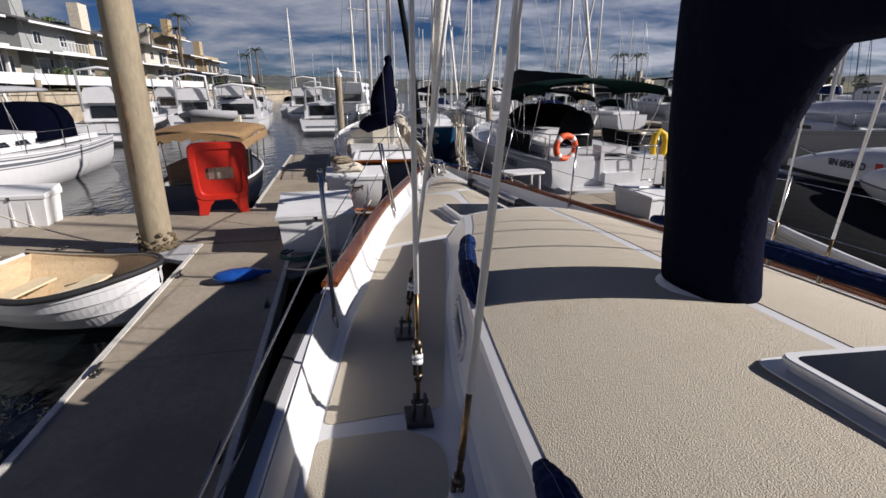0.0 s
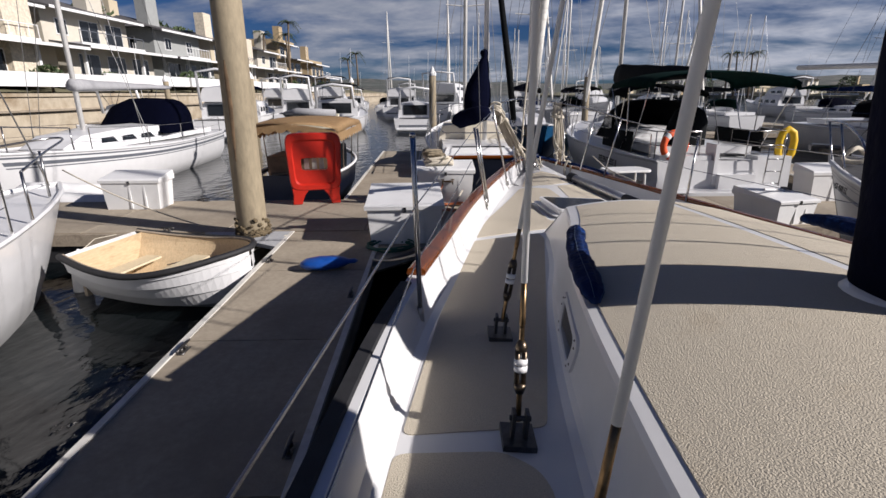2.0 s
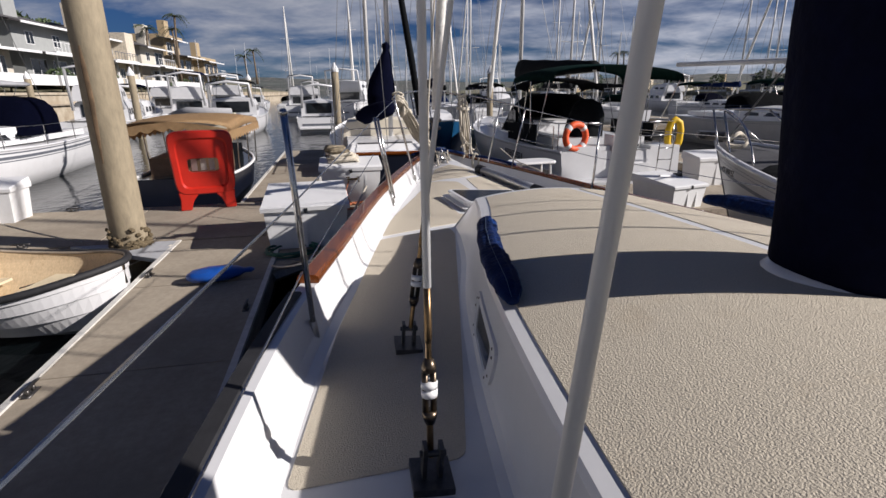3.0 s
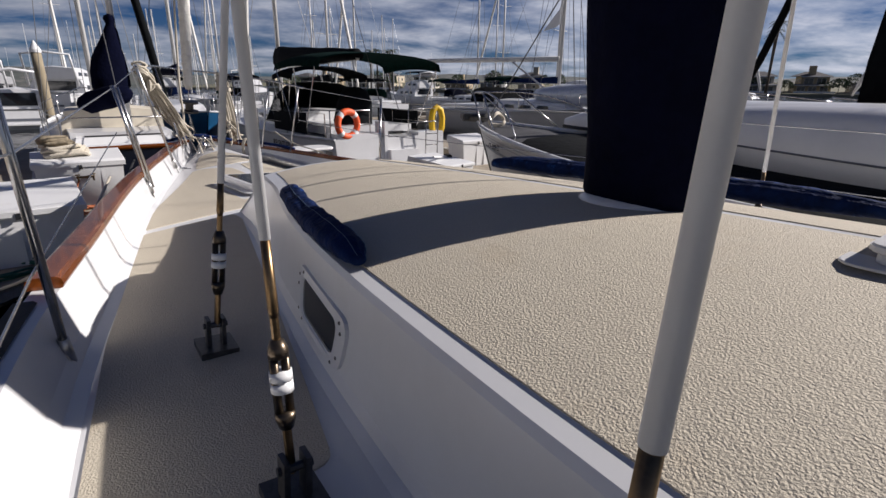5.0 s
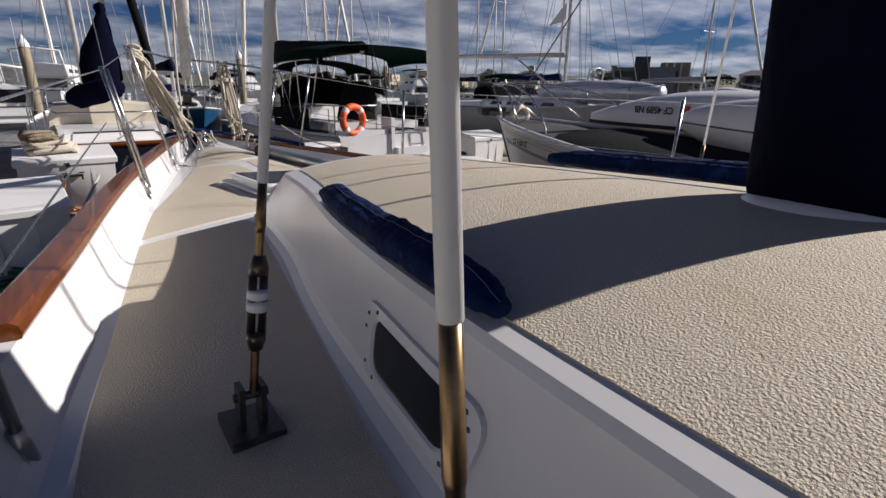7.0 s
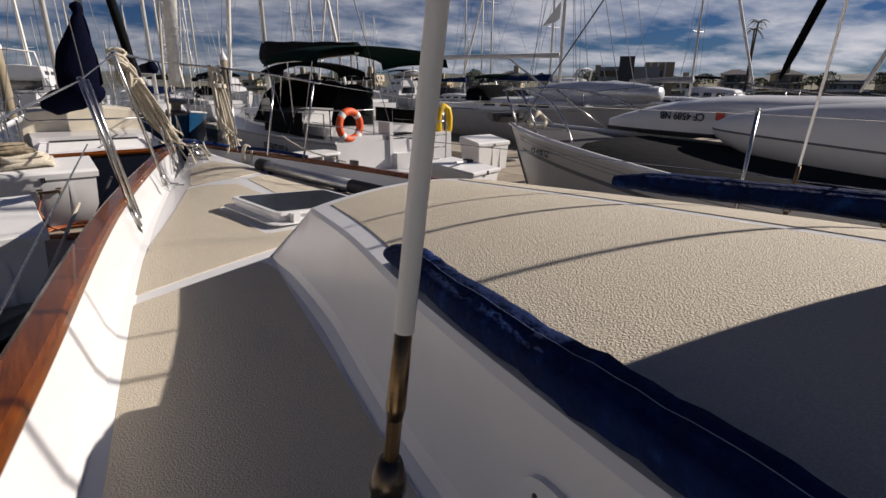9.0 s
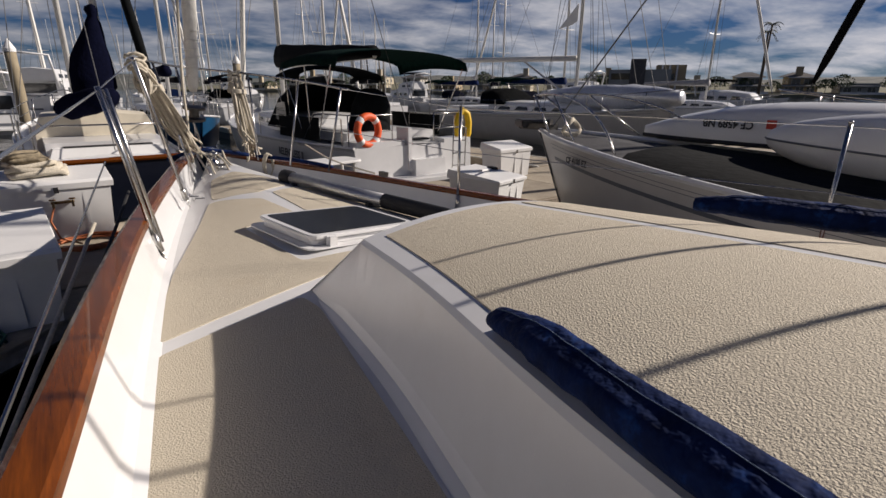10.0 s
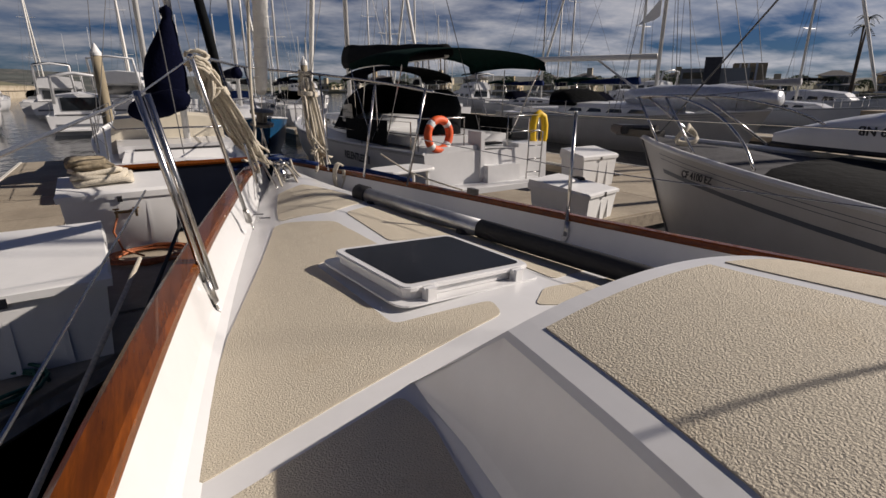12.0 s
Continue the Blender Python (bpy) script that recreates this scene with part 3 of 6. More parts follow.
bm = tube(bend(TOPRAIL), 0.0135, 10)
pulpit = part("pulpit", bm, M_STEEL, yacht, "bent steel bow pulpit rail", smooth=True)
for a, b in (((-0.45, 3.5, 0.26), (-0.62, 4.15, 1.26)), ((-0.02, 4.95, 0.27), (-0.2, 5.35, 1.29)), ((0.45, 4.3, 0.26), (0.52, 4.85, 1.26)), ((0.86, 3.2, 0.26), (0.95, 3.1, 1.14)), ((0.62, 3.7, 0.27), (0.8, 3.9, 1.19))):
    part("pulpit_leg", tube([a, b], 0.012, 10), M_STEEL, pulpit, smooth=True)
for w in (0.0, -0.35):
    pts = [Vector((-1.90, -6.5, 1.02 + w)), Vector((-1.715, -2.04, 0.78 + w)), Vector(T2) + Vector((0.0, 0, w - 0.02)), Vector(T3) + Vector((0.0, 0, w))]
    part("lifeline", tube(pts[:3] if w else pts, 0.004, 6), M_STEEL, yacht, "thin wire lifeline")
part("lifeline", tube([(2.8, -6.5, 0.95), (2.42, -0.9, 1.03), (1.46, 1.72, 1.0), (0.98, 3.0, 1.12)], 0.004, 6), M_STEEL, yacht, "thin wire lifeline")
part("lifeline", tube([(2.8, -6.5, 0.6), (2.4, -0.91, 0.62), (1.45, 1.68, 0.62), (0.93, 3.1, 0.7)], 0.004, 6), M_STEEL, yacht, "thin wire lifeline")

# furled jib on its forestay, with the drum below
stay_b, stay_t = Vector((-0.06, 5.2, 0.3)), Vector((-0.25, 3.4, 11.0))
sd = (stay_t - stay_b).normalized()
jib = part("furled_jib", tube([stay_b + sd * s for s in (0.72, 0.8, 1.6, 3.0, 6.0, 10.0)], [0.04, 0.065, 0.078, 0.085, 0.08, 0.05], 14), M_SAIL, yacht, "white furled jib wound on its stay", smooth=True)
bm = bmesh.new()
for k in range(40):
    s = 0.85 + k * 0.11
    a = k * 0.9
    q = [stay_b + sd * (s + 0.06 * j / 6) + Vector((math.cos(a + j * 0.7), math.sin(a + j * 0.7), 0)) * (0.079 + 0.002 * (k % 3)) for j in range(7)]
    tube(q, 0.006, 4, bm=bm)
part("sail_fold", bm, M_SAIL, jib, smooth=True)
drum = part("furling_drum", tube([stay_b + sd * s for s in (0.36, 0.37, 0.40, 0.41, 0.5, 0.51, 0.54, 0.55)], [0.05, 0.13, 0.13, 0.06, 0.06, 0.13, 0.13, 0.05], 18), M_DARKMETAL, yacht, "dark furling drum", smooth=False)
part("forestay", tube([stay_b, stay_b + sd * 11], 0.006, 6), M_STEEL, yacht)
part("stem_fitting", box(0.16, 0.5, 0.06, (0.06, 5.0, 0.27), 0.015), M_STEEL, yacht, "steel stemhead fitting")

# mast under its navy cover, which widens aft towards the boom
def cover_point(w, a):
    h = w - 0.7
    fore, aft, half = -2.36, -2.90 - 0.55 * max(0.0, h - 0.35) ** 2, 0.232 - 0.028 * h
    ripple = 0.010 * math.sin(3 * a + w * 4) + 0.006 * math.sin(8 * a - w * 7) if w > 0.72 else 0.0
    x = half * math.copysign(abs(math.sin(a)) ** (0.75 if math.sin(a) > 0 else 1.0), math.sin(a)) + ripple
    return Vector((0.378 - 0.185 * h + x, (fore + aft) / 2 + (fore - aft) / 2 * math.cos(a), w))


part("mast", tube([(0.36, -2.60, 0.66), (0.0, -2.60, 3.2), (-0.7, -2.60, 9.0)], 0.085, 16), M_MASTPAINT, yacht, smooth=True)
part("mast_collar", lathe([(0.262, 0.0), (0.262, 0.012), (0.24, 0.03), (0.2, 0.05)], 24, (0.38, -2.62, 0.63)), M_GEL, yacht, "white mast collar", smooth=True)
rings = []
for w, k in ((0.62, 0.93), (0.68, 1.0), (0.80, 1.0), (0.95, 0.99), (1.15, 1.0), (1.35, 1.0), (1.55, 1.0), (1.75, 1.0), (1.95, 1.0), (2.2, 1.0), (2.5, 1.0), (2.9, 0.8), (3.2, 0.5)):
    ring = [cover_point(w, 2 * math.pi * j / 40) for j in range(40)]
    mid = sum(ring, Vector()) / 40
    rings.append([mid + (q - mid) * k for q in ring])
cover = part("mast_cover", loft(rings), M_NAVY, yacht, "navy canvas cover laced round the mast", smooth=True)
for w, a in ((1.07, 3.72), (1.55, 3.62), (1.86, 3.62), (0.76, 3.72)):
    bm = tube([(0.013 * math.cos(b), 0, 0.013 * math.sin(b)) for b in [2 * math.pi * k / 12 for k in range(13)]], 0.004, 6)
    tube([(-0.008, 0, 0), (0.008, 0, 0)], 0.003, 5, bm=bm)
    o = part("grommet", bm, M_STEEL, cover, "steel turnbutton on the cover")
    q = cover_point(w, a)
    along = cover_point(w, a + 0.05) - q
    out = Vector((along.y, -along.x, 0)).normalized()
    o.matrix_basis = Matrix.Translation(q + out * 0.012) @ out.to_track_quat("Y", "Z").to_matrix().to_4x4()
# Aft of v = -3.7 an unseen low sag is added to shade the bulwark.
rings = []
for k, (v, w, h, half) in enumerate([(-2.75, 1.90, 0.75, 0.12), (-3.2, 1.82, 0.85, 0.2), (-3.5, 1.84, 0.9, 0.24), (-3.70, 1.82, 0.9, 0.22), (-3.82, 1.27, 1.3, 0.09), (-4.0, 1.22, 1.4, 0.12), (-4.6, 1.22, 1.4, 0.25), (-6.0, 1.22, 1.2, 0.22), (-7.5, 1.3, 0.9, 0.17)]):
    rings.append([(0.12 + half * math.cos(a), v, w + h / 2 - h / 2 * math.sin(a)) for a in [2 * math.pi * j / 16 for j in range(16)]])
part("boom_cover", loft(rings), M_NAVY, yacht, "navy canvas cover over the boom, its unseen aft part hung low to shade the bulwark", smooth=True)


# ---- deck fittings ----
def build_hatch(name, m, size_x, size_y, label):
    h = thing(name, m, label, "hatch")
    part("base_flange", plate(rounded([(-size_x / 2 - 0.07, -size_y / 2 - 0.07), (size_x / 2 + 0.07, -size_y / 2 - 0.07), (size_x / 2 + 0.07, size_y / 2 + 0.07), (-size_x / 2 - 0.07, size_y / 2 + 0.07)], 0.09), 0.0, 0.012, 0.003), M_GEL, h)
    part("coaming", plate(rounded([(-size_x / 2, -size_y / 2), (size_x / 2, -size_y / 2), (size_x / 2, size_y / 2), (-size_x / 2, size_y / 2)], 0.06), 0.012, 0.055, 0.004), M_GEL, h)
    part("lid", plate(rounded([(-size_x / 2 - 0.02, -size_y / 2 - 0.02), (size_x / 2 + 0.02, -size_y / 2 - 0.02), (size_x / 2 + 0.02, size_y / 2 + 0.02), (-size_x / 2 - 0.02, size_y / 2 + 0.02)], 0.07), 0.06, 0.095, 0.008), M_GEL, h, "white lid frame")
    part("glazing", plate(rounded([(-size_x / 2 + 0.025, -size_y / 2 + 0.025), (size_x / 2 - 0.025, -size_y / 2 + 0.025), (size_x / 2 - 0.025, size_y / 2 - 0.025), (-size_x / 2 + 0.025, size_y / 2 - 0.025)], 0.04), 0.09, 0.099), M_SMOKE, h, "dark smoked acrylic pane")
    for x in (-0.36, 0.36):
        bm = box(0.05, 0.05, 0.075, (x * size_x, -size_y / 2 - 0.035, 0.012), 0.01)
        tube([(x * size_x - 0.035, -size_y / 2 - 0.03, 0.075), (x * size_x + 0.035, -size_y / 2 - 0.03, 0.075)], 0.016, 10, bm=bm)
        part("hinge", bm, M_GEL, h)
    return h


build_hatch("deck_hatch", OWN @ pose(0.04, 1.235, deck_w(0.04, 1.235) - 0.012, 0, 0, 8) @ Matrix.Diagonal((1, 1, 0.8, 1)), 0.80, 0.68, "white framed foredeck hatch with dark smoked lid, closed")
build_hatch("roof_hatch", OWN @ pose(0.50, -3.74, 0.648, 0, 1, 6) @ Matrix.Diagonal((1, 1, 0.62, 1)), 0.84, 0.56, "white framed hatch with dark lid on the coachroof")

# spinnaker pole lying along the starboard deck
pole = thing("spinnaker_pole", OWN, "brushed aluminium spinnaker pole with black sleeve lying on deck", "pole")
a, b = Vector((0.36, 2.93, 0.23)), Vector((1.42, -0.7, 0.13))
part("tube", tube([a, a.lerp(b, 0.33)], 0.062, 16), M_ALU, pole, smooth=True)
part("sleeve", tube([a.lerp(b, 0.33), b], 0.066, 16), M_DARK, pole, "black protective sleeve", smooth=True)
part("end_fitting", tube([a - (b - a).normalized() * 0.16, a - (b - a).normalized() * 0.14, a - (b - a).normalized() * 0.02, a], [0.04, 0.075, 0.075, 0.05], 12), M_DARK, pole, smooth=True)
for s in (0.03, 0.3, 0.8):
    q = a.lerp(b, s)
    part("chock", box(0.16, 0.06, q.z - 0.03 - deck_w(q.x, q.y), (q.x, q.y, deck_w(q.x, q.y)), 0.01), M_DARK, pole)


def bag(name, pts, radii, label, flat=0.8):
    """A long quilted canvas cover with seams, lashed to the roof edge."""
    h = thing(name, OWN, label, "canvas cover")
    fine, rr = [], []
    for i in range(len(pts) - 1):
        for j in range(6):
            s = j / 6
            q = Vector(pts[i]).lerp(Vector(pts[i + 1]), s)
            fine.append(q)
            rr.append((radii[i] * (1 - s) + radii[i + 1] * s) * (1 + 0.05 * math.sin(7.3 * (i * 6 + j)) + 0.04 * math.sin(2.9 * (i * 6 + j))))
    fine.append(Vector(pts[-1]))
    rr.append(radii[-1])
    rings = []
    for i, (q, r) in enumerate(zip(fine, rr)):
        d = (fine[min(i + 1, len(fine) - 1)] - fine[max(i - 1, 0)]).normalized()
        side = d.cross(Vector((0, 0, 1))).normalized()
        up = side.cross(d)
        ring = []
        for k in range(28):
            a = 2 * math.pi * k / 28
            # two lengthwise folds and a fin of loose cloth along the top
            f = 1 - 0.20 * math.exp(-((a - 2.25) / 0.16) ** 2) - 0.14 * math.exp(-((a - 1.0) / 0.14) ** 2) + 0.16 * math.exp(-((a - 1.75) / 0.2) ** 2)
            f += 0.035 * math.sin(5 * a + 0.9 * i) * math.sin(0.7 * i)
            ring.append(q + (side * math.cos(a) + up * flat * math.sin(a)) * r * f)
        rings.append(ring)
    bm = loft(rings)
    bmesh.ops.recalc_face_normals(bm, faces=bm.faces)
    part("body", bm, M_BLUE, h, smooth=True)
    for a0 in (1.42, 2.75):
        line = []
        for i, ring in enumerate(rings):
            c = fine[i]
            p0 = ring[int(a0 / (2 * math.pi) * 28)]
            line.append(c + (p0 - c) * 1.02)
        part("seam", tube(line, 0.0009, 5), M_THREAD, h, "stitched seam")
    return h


M_THREAD = mat("seam_thread", (0.10, 0.15, 0.24), 0.8)
bag("handrail_cover", [(-0.645, -1.13, 0.48), (-0.685, -1.3, 0.505), (-0.76, -1.6, 0.51), (-0.825, -1.95, 0.515), (-0.86, -2.2, 0.52), (-0.88, -2.4, 0.515), (-0.89, -2.5, 0.50)], [0.036, 0.058, 0.060, 0.063, 0.066, 0.058, 0.026], "blue canvas cover over the coachroof handrail, lying in folds", 0.72)
bag("handrail_cover", [(1.30, -0.6, 0.56), (1.36, -0.8, 0.58), (1.55, -1.6, 0.6), (1.68, -2.6, 0.62), (1.72, -3.2, 0.62)], [0.04, 0.07, 0.08, 0.08, 0.05], "dark blue canvas cover along the far handrail")
bag("handrail_cover", [(-0.985, -3.78, 0.51), (-0.99, -3.9, 0.53), (-1.01, -4.6, 0.535), (-1.02, -5.4, 0.54)], [0.03, 0.06, 0.07, 0.05], "blue canvas cover end on the roof edge")


# coils of pale rope hung on the pulpit
def rope_coil(name, top, bottom, n, spread, label, seed):
    rnd = random.Random(seed)
    h = thing(name, OWN, label, "rope")
    t, b = Vector(top), Vector(bottom)
    for k in range(n):
        o1 = Vector((rnd.uniform(-1, 1), rnd.uniform(-1, 1), 0)) * spread
        o2 = Vector((rnd.uniform(-1, 1), rnd.uniform(-1, 1), 0)) * spread * 1.6
        o3 = Vector((rnd.uniform(-1, 1), rnd.uniform(-1, 1), 0)) * spread
        end = b + Vector((0, 0, rnd.uniform(-0.04, 0.2))) + o2
        pts = [t + o1 * 0.5, t.lerp(b, 0.3) + o1, t.lerp(b, 0.7) + o1 * 1.3, end + (o1 - o2) * 0.5, end + Vector((0, 0, -0.03)), end + (o3 - o2) * 0.5, t.lerp(b, 0.6) + o3 * 1.2, t.lerp(b, 0.25) + o3, t + o3 * 0.5]
        part("strand", tube(bend(pts, 3), 0.011, 6), M_ROPE, h, smooth=True)
    for k in range(6):
        a0, ph = rnd.uniform(0, 3.1), rnd.uniform(-0.04, 0.02)
        side = Vector((math.cos(a0), math.sin(a0), 0))
        loop = [t.lerp(b, 0.12) + side * math.cos(q) * (0.05 + 0.007 * k) + Vector((0, 0, 0.10 * math.sin(q) + ph)) for q in [x * 0.5236 for x in range(13)]]
        part("loop", tube(loop, 0.011, 6), M_ROPE, h, smooth=True)
    wrap = [t.lerp(b, 0.16 + 0.010 * j / 8) + Vector((math.cos(j * 0.785), math.sin(j * 0.785), 0)) * spread * 1.25 for j in range(41)]
    part("lashing", tube(wrap, 0.010, 6), M_ROPE, h, smooth=True)
    for j in range(6):
        knots = bmesh.new()
        a0 = rnd.uniform(0, 6)
        tube([t + Vector((math.cos(a0 + q) * 0.07, math.sin(a0 + q) * 0.05, 0.02 * j - 0.04 + 0.02 * math.sin(2 * q))) for q in [x * 0.7 for x in range(8)]], 0.011, 6, bm=knots)
        part("knot", knots, M_ROPE, h, smooth=True)
    return h


rope_coil("rope_coil", (-0.93, 2.75, 1.17), (-0.28, 4.25, 0.32), 15, 0.075, "pale rope coiled and lashed along the pulpit leg", 3)
rope_coil("rope_coil", (0.38, 4.95, 1.22), (0.46, 4.6, 0.30), 15, 0.085, "pale rope coil hanging from the pulpit rail", 5)
part("halyard", tube(bend([(-0.12, 4.5, 9.0), (-0.24, 4.75, 2.0), (-0.22, 4.75, 0.6), (-0.3, 4.6, 0.34), (-0.42, 4.35, 0.36)]), 0.015, 8), M_ROPE, yacht, "pale halyard rope", smooth=True)
bm = bmesh.new()
for a, b2 in (((-0.55, 4.1, 0.3), (0.2, 5.3, 0.31)), ((-0.2, 4.6, 0.34), (0.4, 4.5, 0.3)), ((0.45, 4.35, 0.3), (0.95, 3.3, 0.29))):
    tube(sag(a, b2, -0.02, 6), 0.022, 8, bm=bm)
part("chafe_cover", bm, M_BLUE, yacht, "blue cloth wrapped over the rail", smooth=True)
# rope and snatch block along the starboard rail
part("jib_sheet", tube([(0.8, 3.7, 0.5), (0.86, 3.25, 0.4), (0.93, 3.0, 0.36), (1.1, 2.6, 0.31)], 0.008, 6), M_ROPE, yacht)
part("snatch_block", box(0.05, 0.11, 0.05, (1.14, 2.5, 0.29), 0.015), M_DARKMETAL, yacht)
# anchor chain and windlass in the eyes of the bow
bm = bmesh.new()
for k in range(30):
    q = Vector((-0.02 + 0.06 * math.sin(k * 0.4), 4.3 - 0.02 * k + 0.3, 0.21 + 0.012 * (k % 2)))
    tube([q + Vector((0.016 * math.cos(a), 0.026 * math.sin(a), 0.006 * math.sin(a + k))) for a in [2 * math.pi * j / 6 for j in range(7)]], 0.006, 5, bm=bm)
part("anchor_chain", bm, M_STEEL, yacht, "steel anchor chain", smooth=True)
bm = lathe([(0.07, 0), (0.07, 0.04), (0.04, 0.06), (0.04, 0.11), (0.065, 0.13), (0.05, 0.15)], 14, (-0.05, 4.35, 0.2))
part("windlass", bm, M_STEEL, yacht, "small steel windlass", smooth=True)
# dock lines and shackles led over the stem
rnd = random.Random(21)
for k in range(6):
    a0 = Vector((-0.16 + 0.05 * k, 4.75 - 0.05 * k, 0.33 + 0.02 * (k % 2)))
    b0 = Vector((-0.22 + 0.07 * k, 3.75 + 0.12 * (k % 3), 0.17))
    mid = a0.lerp(b0, 0.5) + Vector((rnd.uniform(-0.04, 0.04), 0, rnd.uniform(-0.02, 0.05)))
    part("dock_line", tube(bend([a0, mid, b0]), 0.011, 6), M_ROPE if k % 2 else M_SATIN, yacht, "rope and shackle led over the stem", smooth=True)
for k in range(3):
    hang = [(0.52 + 0.05 * math.cos(a), 4.2 - 0.04 * k, 0.22 + 0.13 * math.sin(a)) for a in [2 * math.pi * j / 12 for j in range(13)]]
    part("rope_loop", tube(hang, 0.012, 6), M_ROPE, yacht, "pale rope loop hung over the rail", smooth=True)
for u, v in ((-0.50, 2.95), (-0.50, 3.2)):
    part("pad_eye", tube([(u - 0.05, v, deck_w(u, v)), (u - 0.04, v, deck_w(u, v) + 0.02), (u + 0.04, v, deck_w(u, v) + 0.02), (u + 0.05, v, deck_w(u, v))], 0.006, 6), M_STEEL, yacht)


# ---- water and docks ----
bm = bmesh.new()
bm.faces.new([bm.verts.new(p) for p in ((-2500, -2500, WATER_Z), (2500, -2500, WATER_Z), (2500, 2500, WATER_Z), (-2500, 2500, WATER_Z))])
tagged(part("water", bm, M_WATER), "dark rippled harbour water", "water", kind="structure")


def dock_strip(name, p0, p1, q0, q1, label, joints=2.4, along="q"):
    """A floating dock: float body, timber walers, pale edging and concrete slabs."""
    d = thing(name, DOCK, label, "dock", kind="structure")
    part("float", box(p1 - p0 - 0.1, q1 - q0 - 0.1, 0.62, ((p0 + p1) / 2, (q0 + q1) / 2, -0.7), 0.02), M_DARK, d, "dark dock float")
    for x in (p0, p1):
        part("waler", box(0.07, q1 - q0, 0.2, (x, (q0 + q1) / 2, -0.22), 0.012), M_WALER, d, "weathered timber waler")
        part("edging", box(0.06, q1 - q0, 0.035, (x, (q0 + q1) / 2, -0.02), 0.008), M_EDGE, d, "pale edging strip")
    for y in (q0, q1):
        part("waler", box(p1 - p0 - 0.08, 0.06, 0.2, ((p0 + p1) / 2, y, -0.22), 0.012), M_WALER, d)
    base = None
    n = max(1, round(((q1 - q0) if along == "q" else (p1 - p0)) / joints))
    for i in range(n):
        if along == "q":
            L0 = (q1 - q0) / n
            m = Matrix.Translation(((p0 + p1) / 2, q0 + L0 * (i + 0.5), -0.085))
            sx, sy = p1 - p0 - 0.07, L0 - 0.02
        else:
            L0 = (p1 - p0) / n
            m = Matrix.Translation((p0 + L0 * (i + 0.5), (q0 + q1) / 2, -0.085))
            sx, sy = L0 - 0.02, q1 - q0 - 0.07
        if base is None:
            base = part("slab", box(sx, sy, 0.085, (0, 0, 0), 0.008), M_CONCRETE, d, "grey-tan concrete slab")
            base.matrix_basis = m
        else:
            share("slab", base, d, m)
    return d


dock_strip("finger_dock", 0.0, 1.52, -14.0, 0.0, "concrete finger dock with timber walers beside the yacht", 2.1)
dock_strip("main_walkway", -40.0, 40.0, 0.035, 2.75, "long concrete walkway of the marina", 2.4, "p")
dock_strip("finger_dock", 0.45, 1.95, 2.8, 12.5, "concrete finger dock on the far side of the walkway", 2.1)
for p in (-13.0, 12.6, 26.0):
    dock_strip("finger_dock", p, p + 1.5, 2.8, 14.0, "concrete finger dock between moored boats", 2.1)
for p in (-12.5, 12.6):
    dock_strip("finger_dock", p, p + 1.5, -13.0, 0.0, "concrete finger dock between moored boats", 2.1)
# grey gusset plate at the pile
tri = part("gusset", plate([(-1.5, 0.0), (0.0, 0.0), (0.02, -0.95)], -0.05, 0.012, 0.004), mat("grey_painted_plate", (0.42, 0.43, 0.44), 0.6, vary=0.1, scale=8), thing("dock_gusset", DOCK, "grey triangular plate round the pile's foot", "dock plate"))


gus = thing("dock_gusset", DOCK, "concrete corner deck between walkway and finger dock", "dock plate")
part("slab", plate([(1.56, 0.0), (3.3, 0.0), (1.56, -1.7)], -0.09, -0.004, 0.006), M_CONCRETE, gus)
part("edge_board", tube([(3.3, -0.02, -0.1), (1.56, -1.74, -0.1)], 0.06, 4), M_WALER, gus)


def pile(p, q, top=7.5, r=0.225, cap=False, label="tall concrete mooring pile, stained and mussel-crusted at its foot"):
    d = thing("mooring_pile", DOCK @ Matrix.Translation((p, q, 0)), label, "pile")
    part("shaft", lathe([(r * 1.06, -2.2), (r * 1.05, 0.5), (r, 2.5), (r * 0.98, top)], 28), M_PILE, d, smooth=True)
    if cap:
        part("cap", lathe([(r * 1.08, top), (r * 1.08, top + 0.12), (0.02, top + 0.5)], 20), M_BOX, d, "white cone cap")
    return d


big = pile(-0.62, -0.14)
rnd = random.Random(8)
bm = bmesh.new()
for k in range(160):
    a = rnd.uniform(0, 2 * math.pi)
    z = abs(rnd.gauss(0, 0.11))
    rr = 0.24 + rnd.uniform(0, 0.03)
    s = rnd.uniform(0.015, 0.045)
    m = Matrix.Translation((rr * math.cos(a), rr * math.sin(a), z)) @ Euler((rnd.uniform(0, 3), rnd.uniform(0, 3), a)).to_matrix().to_4x4() @ Matrix.Diagonal((s, s * 0.7, s * 1.3, 1))
    bmesh.ops.create_icosphere(bm, subdivisions=1, radius=1, matrix=m)
part("mussel_crust", bm, mat("mussel_crust", (0.12, 0.09, 0.05), 0.9, vary=0.5, scale=40, bump=0.8, bump_scale=60), big, "dark crust of mussels", kind="stuff")
part("chafe_strip", tube([(-0.055, -0.232, 1.25), (-0.05, -0.230, 1.6), (-0.035, -0.230, 2.1), (-0.045, -0.228, 2.5), (-0.05, -0.226, 2.75)], [0.008, 0.026, 0.034, 0.03, 0.012], 8, flat=0.35), mat("rust_streak", (0.14, 0.09, 0.05), 0.9, vary=0.4), big, "dark worn streak")


